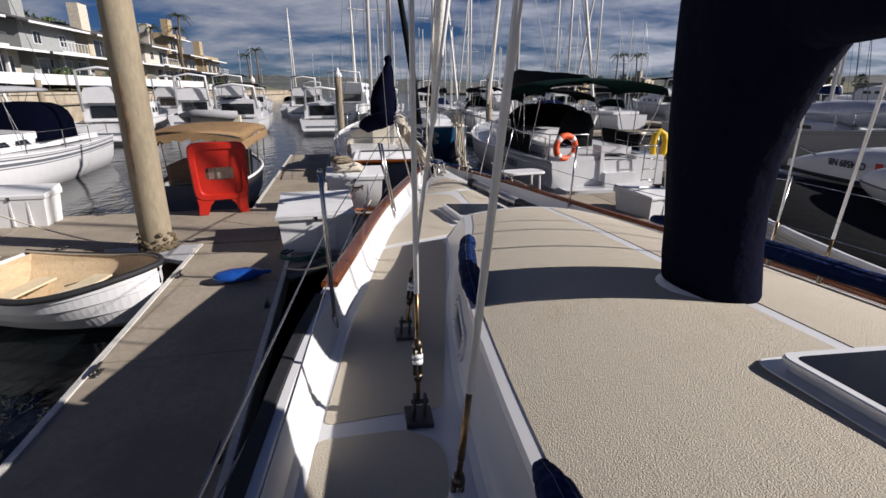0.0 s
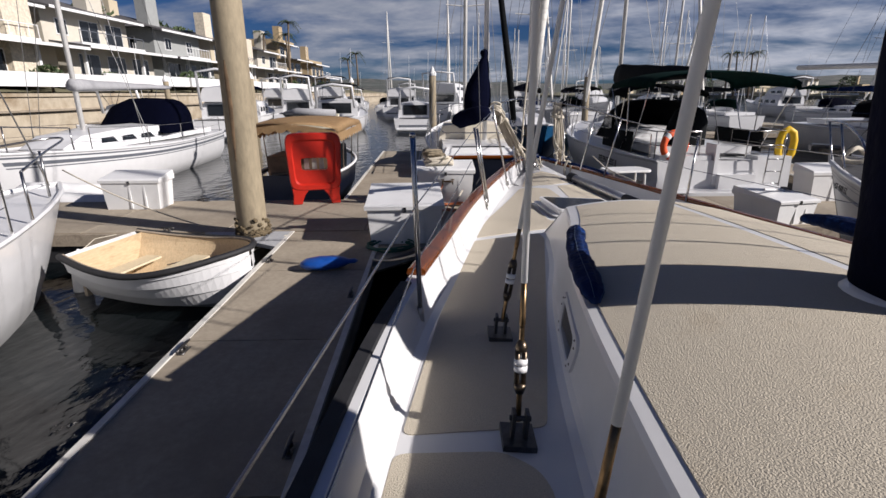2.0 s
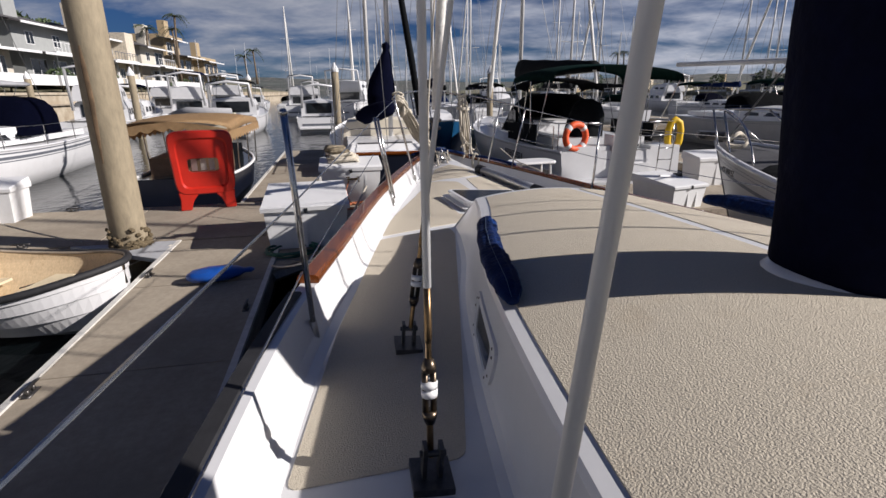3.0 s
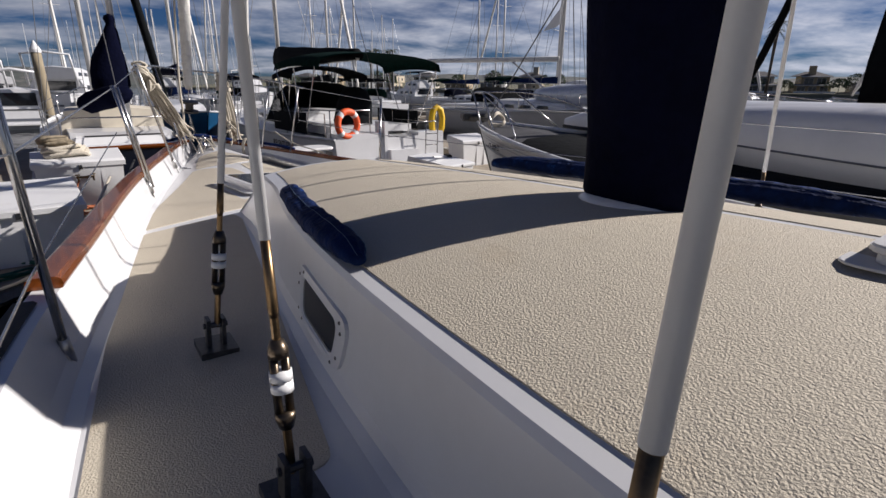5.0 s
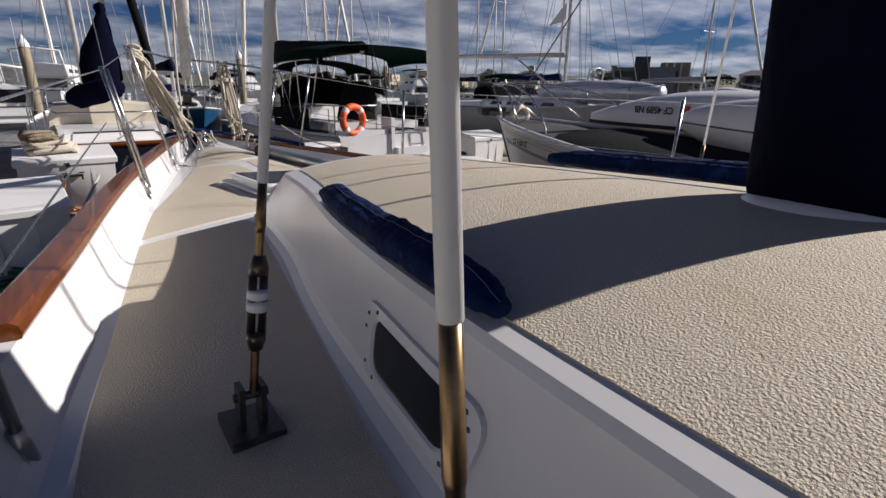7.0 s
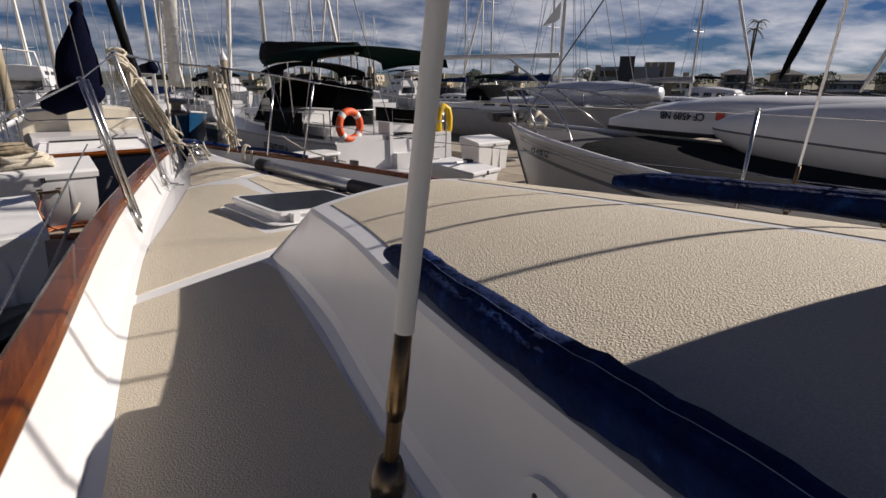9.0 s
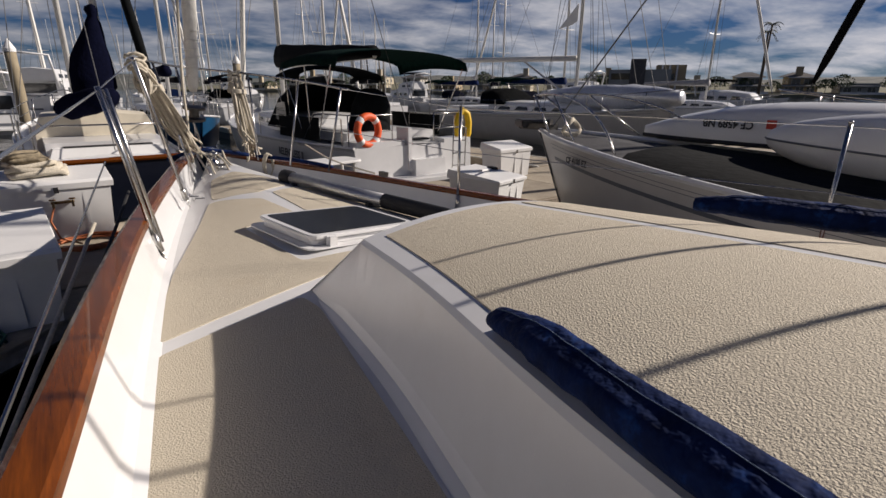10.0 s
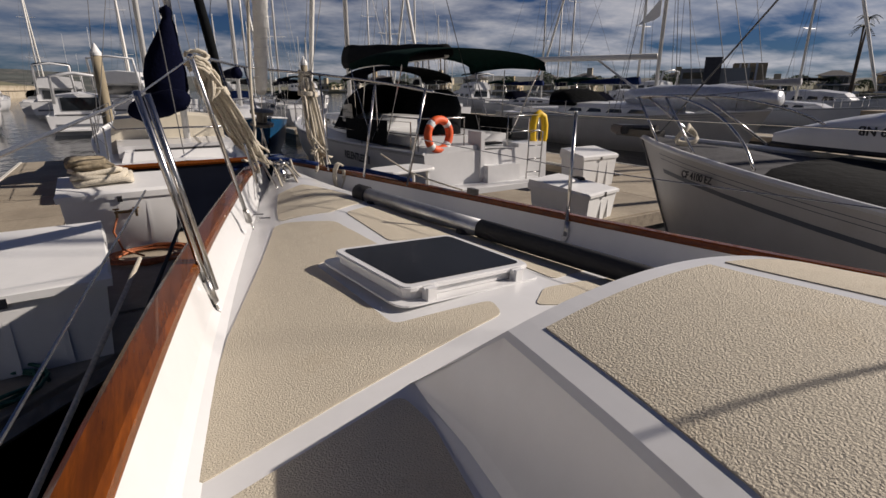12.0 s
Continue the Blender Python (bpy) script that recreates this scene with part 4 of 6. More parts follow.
def dock_box(p, q, w, d_, h, turn, label, name="dock_box"):
    """A moulded box with tapered sides, panel ribs and an overhanging sloped lid."""
    o = thing(name, DOCK @ pose(p, q, 0.0, 0, 0, turn), label, "dock box")
    body = loft([[(-w / 2 * k, -d_ / 2 * k, z), (w / 2 * k, -d_ / 2 * k, z), (w / 2 * k, d_ / 2 * k, z), (-w / 2 * k, d_ / 2 * k, z)] for z, k in ((0, 0.92), (h * 0.78, 1.0))])
    bevel(body, 0.03, 3)
    part("body", body, M_BOX, o, smooth=False)
    lid = loft([[(-w / 2 * k, -d_ / 2 * k + s, z), (w / 2 * k, -d_ / 2 * k + s, z), (w / 2 * k, d_ / 2 * k, z + r), (-w / 2 * k, d_ / 2 * k, z + r)] for z, k, s, r in ((h * 0.78, 1.06, 0, 0), (h * 0.86, 1.07, 0, 0.02), (h * 0.9, 1.04, 0.03, 0.10))])
    bevel(lid, 0.025, 3)
    part("lid", lid, M_BOX, o, "overhanging sloped lid")
    for x in (-0.02, w * 0.24):
        part("rib", box(0.035, 0.02, h * 0.7, (x, -d_ / 2 * 0.965, 0.02), 0.006), M_BOX, o)
    part("hasp", box(0.05, 0.02, 0.07, (0.0, -d_ / 2 * 1.06, h * 0.74), 0.005), M_STEEL, o)
    return o


dock_box(1.95, -0.2, 1.15, 1.3, 0.72, 2, "white fibreglass dock box with a sloped lid beside the yacht")
dock_box(-3.75, 2.2, 1.15, 0.62, 0.70, 0, "white fibreglass dock box standing at the walkway's edge")
tapbox = dock_box(2.68, 2.3, 1.15, 0.65, 0.86, 0, "white dock box with a water tap and cloths on its lid")


def dock_cleat(p, q, turn):
    c = thing("dock_cleat", DOCK @ pose(p, q, 0.0, 0, 0, turn), "galvanised dock cleat bolted to the dock edge", "cleat", "cleats along the docks")
    bm = tube([(-0.13, 0, 0.055), (-0.07, 0, 0.06), (0.07, 0, 0.06), (0.13, 0, 0.055)], [0.009, 0.015, 0.015, 0.009], 8)
    for x in (-0.04, 0.04):
        tube([(x, 0, 0.0), (x, 0, 0.06)], [0.02, 0.012], 8, bm=bm)
    box(0.16, 0.06, 0.01, (0, 0, 0), 0.003, bm=bm)
    part("horn", bm, M_DARKMETAL, c, smooth=True)


for p, q, turn in ((0.09, -1.6, 90), (0.09, -4.2, 90), (1.43, -2.9, 90), (1.43, -5.6, 90), (-2.2, 0.13, 0), (-4.6, 0.13, 0), (5.2, 0.13, 0), (-2.6, 2.66, 0), (4.4, 2.66, 0), (8.0, 2.66, 0)):
    dock_cleat(p, q, turn)


# ---- other boats ----
def hull_rings(L, B, f_stern, f_bow, transom=0.75, rake=0.9, n=22, fine=1.0):
    """Cross-sections of a hull from stern (y = 0) to bow (y = L); z = 0 is the waterline."""
    rings = []
    for i in range(n + 1):
        s = i / n
        half = B / 2 * (transom + (1 - transom) * math.sin(min(1, s / 0.5) * math.pi / 2)) if s < 0.5 else B / 2 * max(0.012, math.cos((s - 0.5) / 0.5 * math.pi / 2) ** (0.75 * fine))
        top = f_stern + (f_bow - f_stern) * (0.15 * s + 0.85 * s * s) - 0.1 * math.sin(s * math.pi)
        y = s * L
        pull = rake * max(0, s - 0.55) / 0.45
        ring = []
        for k, (w, h) in enumerate(((1.0, 1.0), (0.985, 0.72), (0.94, 0.35), (0.80, 0.0), (0.45, -0.3))):
            ring.append((half * w, y - pull * (1 - h), top * h if h > 0 else h))
        rings.append([(-x, yy, z) for x, yy, z in ring] + [(x, yy, z) for x, yy, z in reversed(ring)])
    return rings


def lettering(text, size, material, parent, m, name="lettering"):
    cu = bpy.data.curves.new(name, "FONT")
    cu.body = text
    cu.size = size
    cu.extrude = 0.002
    cu.offset = size * 0.025
    tmp = bpy.data.objects.new(name, cu)
    me = bpy.data.meshes.new_from_object(tmp)
    bpy.data.objects.remove(tmp)
    me.materials.append(material)
    ob = new(name, me)
    ob.parent = parent
    ob.matrix_basis = m
    ob["label"] = "black lettering"
    return ob


def axes(at, xdir, ydir):
    """A frame at a point from the directions of its first two axes."""
    x = Vector(xdir).normalized()
    z = x.cross(Vector(ydir)).normalized()
    y = z.cross(x)
    m = Matrix((x, y, z)).transposed().to_4x4()
    m.translation = Vector(at)
    return m


def boat_hull(boat, rings, hull_mat, deck_mat=None, stripe=None):
    bm = loft(rings, closed=False, caps=False)
    bm.faces.new([bm.verts.new(q) for q in rings[0]])
    bmesh.ops.recalc_face_normals(bm, faces=bm.faces)
    part("hull", bm, hull_mat, boat, smooth=True)
    bm = loft([[(r[0][0], r[0][1], r[0][2] - 0.03), (0, r[0][1], r[0][2] + 0.03), (r[-1][0], r[-1][1], r[-1][2] - 0.03)] for r in rings], closed=False, caps=False)
    bmesh.ops.recalc_face_normals(bm, faces=bm.faces)
    part("deck", bm, deck_mat or M_GEL, boat)
    for side in (0, -1):
        part("toe_rail", tube([r[side] for r in rings], 0.035, 6), M_GEL if hull_mat is not M_HULLDARK else M_BOX, boat)
        if stripe:
            for k, (lo, hi) in enumerate(stripe):
                rows = []
                sg = -1 if side == 0 else 1
                for r in rings[:-1]:
                    a, b = Vector(r[0 if side == 0 else -1]), Vector(r[1 if side == 0 else -2])
                    rows.append([a.lerp(b, lo) + Vector((sg * 0.006, 0, 0)), a.lerp(b, hi) + Vector((sg * 0.006, 0, 0))])
                part("hull_stripe", loft(rows, closed=False, caps=False), M_GREYSTRIPE, boat, "dark stripe along the hull")


def cabin(boat, y0, y1, w0, w1, z, h, windows=4, material=None, name="cabin"):
    """A cabin trunk with sloping ends and dark side windows."""
    rows = []
    for s, k, hh in ((0, 1.0, 0.92), (0.1, 1.0, 1.0), (0.5, 1.0, 1.0), (0.85, 0.96, 0.8), (1.0, 0.85, 0.15)):
        w = (w0 + (w1 - w0) * s) / 2
        y = y0 + (y1 - y0) * s
        rows.append([(-w * 1.04, y, z - 0.05), (-w, y, z + h * hh * 0.6), (-w * 0.9, y, z + h * hh * 0.95), (0, y, z + h * hh * 1.08), (w * 0.9, y, z + h * hh * 0.95), (w, y, z + h * hh * 0.6), (w * 1.04, y, z - 0.05)])
    bm = loft(rows, closed=False, caps=False)
    bm.faces.new([bm.verts.new(q) for q in rows[0]])
    bmesh.ops.recalc_face_normals(bm, faces=bm.faces)
    c = part(name, bm, material or M_GEL, boat)
    for side in (-1, 1):
        for k in range(windows):
            s0 = 0.1 + 0.68 * k / windows
            s1 = s0 + 0.68 / windows * 0.72
            pts = []
            for s, zz in ((s0, 0.22), (s1 + 0.01, 0.24), (s1, 0.52), (s0 + 0.03, 0.56)):
                w = (w0 + (w1 - w0) * s) / 2
                pts.append((side * (w * (1.04 - 0.04 * zz / 0.6) + 0.012), y0 + (y1 - y0) * s, z + h * zz))
            bm = bmesh.new()
            bm.faces.new([bm.verts.new(q) for q in pts])
            part("window", bm, M_WINDOW, c, "dark tinted window")
    return c


def lifelines(boat, rings, step=4, h=0.62, i0=1, i1=18):
    for side in (0, -1):
        tops = []
        for i in range(i0, i1 + 1, step):
            b = Vector(rings[i][side]) * 1.0
            b.x *= 0.97
            t = b + Vector((0, 0, h))
            part("stanchion", tube([b, t], 0.016, 6), M_STEEL, boat)
            tops.append(t)
        part("lifeline", tube(tops, 0.007, 5), M_STEEL, boat)
        part("lifeline", tube([q - Vector((0, 0, h * 0.48)) for q in tops], 0.006, 5), M_STEEL, boat)


def pulpit_of(boat, rings, L, back=2, h=0.65):
    n = len(rings) - 1
    a, b = Vector(rings[n - 4][0]), Vector(rings[n - 4][-1])
    tip = Vector(rings[n][0])
    tip.x = 0
    up = Vector((0, 0, h))
    bm = tube(bend([a + up * 0.95, a.lerp(tip, 0.6) + up + Vector((-0.1, 0, 0)), tip + up * 1.05 + Vector((-0.15, 0.1, 0)), tip + up * 1.05 + Vector((0.15, 0.1, 0)), b.lerp(tip, 0.6) + up + Vector((0.1, 0, 0)), b + up * 0.95]), 0.016, 8)
    for q in (a, b):
        tube([q, q + up * 0.95], 0.018, 8, bm=bm)
        m = q.lerp(tip, 0.6)
        tube([m, m + up], 0.018, 8, bm=bm)
    part("pulpit", bm, M_STEEL, boat, "steel bow pulpit", smooth=True)


M_WIRE = mat("dull_rigging_wire", (0.16, 0.16, 0.16), 0.5, metal=0.6, vary=0.2, scale=8)


def rig(boat, y, z, height, boom_to=None, boom_z=1.2, cover=None, L=11, bow_z=1.3, r=0.075, mast_mat=None, spreaders=2, cover_h=0.4, furled=None, half=1.6):
    part("mast", tube([(0, y, z), (0, y, z + height)], r, 12), mast_mat or M_MASTPAINT, boat, "tall pale mast", smooth=True)
    for k in range(spreaders):
        zz = z + height * (k + 1) / (spreaders + 1)
        part("spreader", tube([(-0.75, y - 0.05, zz + 0.05), (0, y, zz), (0.75, y - 0.05, zz + 0.05)], 0.022, 6), mast_mat or M_MASTPAINT, boat)
    for sx in (-1, 1):
        part("shroud", tube([(sx * half, y - 0.2, z - 0.3), (sx * 0.75, y - 0.05, z + height * 0.5), (0, y, z + height)], 0.010, 5), M_WIRE, boat)
        part("shroud", tube([(sx * half, y - 0.5, z - 0.3), (0, y, z + height * 0.48)], 0.010, 5), M_WIRE, boat)
    part("forestay", tube([(0, L - 0.2, bow_z), (0, y, z + height)], 0.011, 5), M_WIRE, boat)
    if furled:
        a, b = Vector((0, L - 0.2, bow_z)), Vector((0, y, z + height))
        part("furled_headsail", tube([a.lerp(b, s) for s in (0.06, 0.1, 0.4, 0.8, 0.95)], [0.04, 0.09, 0.1, 0.08, 0.03], 10), furled, boat, "sail furled on its stay", smooth=True)
    part("backstay", tube([(0, 0.15, bow_z * 0.8), (0, y, z + height)], 0.010, 5), M_WIRE, boat)
    if boom_to is not None:
        part("boom", tube([(0, y, z + boom_z), (0, boom_to, z + boom_z + 0.1)], 0.07, 10), mast_mat or M_MASTPAINT, boat, smooth=True)
        if cover:
            rows = []
            for s in [i / 10 for i in range(11)]:
                hh = cover_h * (1.25 - 0.75 * s) + 0.012 * math.sin(s * 19)
                yy = y + 0.12 + (boom_to - y - 0.12) * s
                zz = z + boom_z - 0.06 + 0.1 * s
                rows.append([(0.17 * math.cos(a) * (1.1 - 0.4 * math.sin(a)), yy, zz + hh / 2 + hh / 2 * math.sin(a)) for a in [2 * math.pi * j / 12 for j in range(12)]])
            part("sail_cover", loft(rows), cover, boat, "canvas sail cover on the boom", smooth=True)


def canopy(boat, y0, y1, w, z, material, arch=0.22, legs=None, name="bimini", frames=3, drop=0.12):
    """A cloth top on bent tube frames."""
    rows = []
    n = 12
    for i in range(9):
        s = i / 8
        y = y0 + (y1 - y0) * s
        bulge = math.sin(math.pi * s) * 0.1
        rows.append([(w / 2 * math.sin((j / n - 0.5) * math.pi) * 1.0, y, z + bulge + arch * math.cos((j / n - 0.5) * math.pi) - (drop if j in (0, n) else 0)) for j in range(n + 1)])
    bm = loft(rows, closed=False, caps=False)
    bmesh.ops.solidify(bm, geom=bm.faces[:], thickness=0.02)
    top = part(name, bm, material, boat, "canvas canopy on bent tubes", smooth=True)
    if legs is not None:
        for k in range(frames):
            y = y0 + (y1 - y0) * (k + 0.15) / (frames - 0.7)
            yb = (y0 + y1) / 2 + (y - (y0 + y1) / 2) * 0.3
            for sx in (-1, 1):
                part("canopy_frame", tube([(sx * w / 2 * 0.97, yb, legs), (sx * w / 2, y, z - 0.05)], 0.016, 6), M_STEEL, top)
    return top


def dodger(boat, y0, y1, w, z, h, material):
    """A canvas spray hood with clear windows at its front."""
    rows = []
    for s, hh in ((0.0, 1.0), (0.35, 1.02), (0.6, 0.9), (1.0, 0.1)):
        y = y0 + (y1 - y0) * s
        rows.append([(w / 2 * math.copysign(abs(math.cos(a)) ** 0.6, math.cos(a)), y, z + h * hh * abs(math.sin(a)) ** 0.6) for a in [math.pi * j / 10 for j in range(11)]])
    bm = loft(rows, closed=False, caps=False)
    bmesh.ops.solidify(bm, geom=bm.faces[:], thickness=0.015)
    d = part("dodger", bm, material, boat, "canvas spray hood", smooth=True)
    return d


def sailboat(name, m, label, L=11, B=3.4, fs=1.0, fb=1.4, hull_mat=None, deck_mat=None, stripe=((0.12, 0.2),), cover=None, mast_y=None, mast_h=13.0, boom=True, cab=True, dodge=None, bimini=None, furled=None, transom=0.75, group="", mast_mat=None, boom_z=1.2, cover_h=0.4, lines=True):
    b = thing(name, m, label, "sailboat", group)
    rings = hull_rings(L, B, fs, fb, transom)
    boat_hull(b, rings, hull_mat or M_GEL, deck_mat, stripe)
    my = mast_y if mast_y is not None else L * 0.58
    dz = fs + 0.1
    if cab:
        cabin(b, L * 0.32, L * 0.78, B * 0.62, B * 0.34, dz - 0.05, 0.5, 4)
        part("coaming", box(B * 0.66, L * 0.24, 0.22, (0, L * 0.2, dz - 0.08), 0.05), M_GEL, b)
    rig(b, my, dz + 0.35, mast_h, L * 0.14 if boom else None, boom_z, cover, L, fb, half=B * 0.46, mast_mat=mast_mat, furled=furled, cover_h=cover_h)
    if dodge:
        dodger(b, L * 0.27, L * 0.4, B * 0.62, dz + 0.3, 0.75, dodge)
    if bimini:
        canopy(b, L * 0.05, L * 0.26, B * 0.62, dz + 1.75, bimini, legs=dz)
    if lines:
        lifelines(b, rings)
        pulpit_of(b, rings, L)
    return b, rings


def motorboat(name, m, label, L=10, B=3.4, f=1.1, storeys=1, top=None, hull_mat=None, arch=True, group=""):
    b = thing(name, m, label, "motorboat", group)
    rings = hull_rings(L, B, f, f * 1.45, 0.92, 0.7, 16)
    boat_hull(b, rings, hull_mat or M_GEL, None, ((0.25, 0.32),))
    cabin(b, L * 0.28, L * 0.78, B * 0.78, B * 0.5, f, 1.15, 3)
    if storeys > 1:
        cabin(b, L * 0.25, L * 0.58, B * 0.68, B * 0.5, f + 1.15, 0.9, 2, name="flybridge")
    z = f + 1.15 + 0.9 * (storeys - 1)
    if arch:
        bm = tube([(-B * 0.36, L * 0.24, f + 0.6), (-B * 0.34, L * 0.2, z + 0.9), (0, L * 0.18, z + 1.05), (B * 0.34, L * 0.2, z + 0.9), (B * 0.36, L * 0.24, f + 0.6)], 0.09, 8)
        part("radar_arch", bm, M_GEL, b, smooth=True)
    if top:
        canopy(b, L * 0.2, L * 0.5, B * 0.7, z + 0.95, top, 0.15, legs=z - 0.1)
    part("aft_glass", box(B * 0.56, 0.03, 0.72, (0, L * 0.28 - 0.02, f + 0.2), 0.01), M_WINDOW, b, "dark glazed saloon door")
    part("transom_band", box(B * 0.7, 0.02, 0.14, (0, -0.012, f * 0.45), 0.0), M_GREYSTRIPE, b)
    part("antenna", tube([(B * 0.3, L * 0.3, z), (B * 0.32, L * 0.28, z + 3.5)], 0.012, 5), M_BOX, b)
    part("swim_platform", box(B * 0.8, 0.6, 0.08, (0, -0.25, 0.25), 0.02), M_GEL, b)
    # No hollow is cut: a dark slab paints the cockpit's shade on deck.
    part("cockpit_shade", box(B * 0.7, L * 0.18, 0.05, (0, L * 0.13, f + 0.02), 0.01), M_WINDOW, b, "dark slab standing for the shade of an open cockpit")
    lifelines(b, rings, 3, 0.6, 7, 15)
    return b


def on_dock(p, q, turn=0.0):
    """Place a boat by its stern on the water, in the docks' own axes."""
    return DOCK @ pose(p, q, WATER_Z + 0.92, 0, 0, turn)


# the sloop with a green bimini, stern to the walkway
b2, r2 = sailboat("sailboat", on_dock(9.68, 4.1), "white sloop with green bimini, black dodger and open stern steps", 12.5, 3.9, 1.15, 1.45, stripe=((0.1, 0.14), (0.2, 0.22)), mast_y=7.9, mast_h=15.0, boom=True, cover=M_BLACKCANVAS, furled=M_SAIL, transom=0.85, boom_z=1.5, cover_h=0.62)
canopy(b2, 0.3, 3.4, 3.7, 2.95, M_GREENCANVAS, 0.3, legs=1.3, name="bimini")
canopy(b2, 3.5, 5.2, 2.6, 2.7, M_BLACKCANVAS, 0.25, legs=1.3, name="connector")
dodger(b2, 4.3, 6.0, 2.7, 1.3, 1.25, M_BLACKCANVAS)
bm = loft([[(-0.2 + r * 0.55 * math.cos(a) * (1 + 0.1 * math.sin(3 * a + z * 4)), 1.7 + r * 0.4 * math.sin(a), z) for a in [2 * math.pi * j / 16 for j in range(16)]] for z, r in ((1.15, 1.0), (1.5, 1.05), (2.0, 0.95), (2.3, 0.7), (2.42, 0.3))])
part("cockpit_cover", bm, M_BLACKCANVAS, b2, "black cloth over the helm", smooth=True)
for sx in (-1, 1):
    part("weather_cloth", box(0.03, 2.4, 0.55, (sx * 1.8, 2.6, 1.2), 0.01), M_BLACKCANVAS, b2, "black weather cloth along the cockpit rail")
# A flat black slab stands for the shade inside the cockpit.
part("cockpit_shade", box(1.9, 2.6, 0.04, (0, 2.0, 1.17), 0.01), M_DARK, b2)
for sx in (-1, 1):
    part("clear_window", plate(rounded([(0, 0), (0.8, 0.05), (0.7, 0.5), (0.05, 0.55)], 0.08), -0.004, 0.004), M_WINDOW, b2, "clear vinyl window").matrix_basis = axes((sx * 1.372, 4.35, 1.5), (0, 1, 0), (0, 0, 1))
part("transom_step", box(2.9, 0.75, 0.35, (0, -0.25, 0.1), 0.05), M_GEL, b2, "white moulded stern step")
part("transom_step", box(0.9, 0.5, 0.4, (0.3, 0.05, 0.42), 0.05), M_GEL, b2)
part("seat_box", box(1.35, 0.6, 0.85, (-0.95, 0.3, 0.42), 0.09, 0.95), M_GEL, b2, "white moulded helm seat")
part("seat_box", box(0.9, 0.6, 0.82, (1.3, 0.3, 0.42), 0.09, 0.95), M_GEL, b2, "white moulded helm seat")
part("gate_post", box(0.1, 0.5, 1.0, (-0.2, 0.2, 0.55), 0.04), M_GEL, b2)
for sx in (-1, 1):
    bm = tube([(sx * 1.85, 2.2, 1.2), (sx * 1.8, 1.6, 1.85), (sx * 1.65, 0.25, 1.85), (sx * 0.6, 0.1, 1.85), (sx * 0.6, 0.1, 1.2)], 0.016, 8)
    tube([(sx * 1.65, 0.25, 1.85), (sx * 1.65, 0.25, 1.1)], 0.016, 8, bm=bm)
    tube([(sx * 1.8, 1.6, 1.5), (sx * 1.65, 0.25, 1.5), (sx * 0.6, 0.1, 1.5)], 0.012, 8, bm=bm)
    part("stern_rail", bm, M_STEEL, b2, smooth=True)
bm = tube([(0.95, -0.2, 0.35), (0.95, -0.25, 1.5), (1.2, -0.25, 1.55), (1.35, -0.25, 1.5), (1.35, -0.2, 0.35)], 0.016, 8)
for z in (0.6, 0.9, 1.2):
    tube([(0.95, -0.22, z), (1.35, -0.22, z)], 0.014, 6, bm=bm)
part("stern_ladder", bm, M_STEEL, b2, "steel stern ladder", smooth=True)
lettering("RELENTLESS II", 0.26, M_LETTER, b2, axes((-1.93, 3.7, 0.72), (0, -1, 0), (0, 0, 1)), "boat_name")

ring_buoy = thing("lifebuoy", on_dock(9.68, 4.1) @ pose(-1.25, 0.08, 1.52, 0, 0, 12), "orange and white lifebuoy hung on a stern rail", "lifebuoy")
for k in range(8):
    a0 = 2 * math.pi * k / 8
    n = 10
    wide = 2 * math.pi / 8
    lo, hi = (a0 - wide * 0.82, a0 + wide * 0.82) if k % 2 == 0 else (a0 - wide * 0.2, a0 + wide * 0.2)
    pts = [(0.31 * math.cos(lo + (hi - lo) * j / n), 0, 0.31 * math.sin(lo + (hi - lo) * j / n)) for j in range(n + 1)]
    part("segment" if k % 2 == 0 else "band", tube(pts, 0.085 if k % 2 == 0 else 0.088, 10), M_ORANGE if k % 2 == 0 else M_BOX, ring_buoy, "orange foam ring" if k % 2 == 0 else "white band", smooth=True)
horseshoe = thing("horseshoe_buoy", on_dock(9.68, 4.1) @ pose(1.72, 0.3, 1.5, 0, 0, -8), "yellow vinyl horseshoe buoy on a stern rail", "lifebuoy")
part("body", tube([(-0.1, 0, -0.36), (-0.16, 0, -0.2), (-0.17, 0, 0.1), (-0.12, 0, 0.3), (0, 0, 0.38), (0.12, 0, 0.3), (0.17, 0, 0.1), (0.16, 0, -0.2), (0.1, 0, -0.36)], 0.088, 12), M_YELLOW, horseshoe, smooth=True)

# white sloop with its bow to the walkway, boom and silver-covered dinghy
b3, r3 = sailboat("sailboat", on_dock(22.0, 17.5, 180), "large white sloop with pale boom, bow towards the walkway", 13.2, 4.1, 1.3, 1.75, mast_y=8.5, mast_h=17.0, hull_mat=M_OFFWHITE, boom=False, cover=None, transom=0.85, stripe=((0.1, 0.13), (0.3, 0.33)), dodge=M_BLACKCANVAS)
part("boom", tube([(0, 8.4, 3.72), (0, -2.2, 3.98)], 0.12, 12), M_MASTPAINT, b3, "long pale boom", smooth=True)
part("vang", tube([(0, 8.5, 1.9), (0, 5.2, 3.75)], 0.05, 8), M_ALU, b3)
for k in range(4):
    part("stay", tube([(0.6 * (k % 2) - 0.3, 9.3 + 1.1 * k, 1.9), (0, 8.6, 9.0 + 1.6 * k)], 0.014, 5), M_WIRE, b3)
bm = plate([(0, 0.95), (0, 0.25), (-0.25, 0.12), (-1.0, 0.0)], -0.008, 0.008)
o = part("flag", bm, M_BOX, b3, "pale flag flying from the mast")
o.matrix_basis = pose(0, 8.3, 5.0, 90, 0, 90)
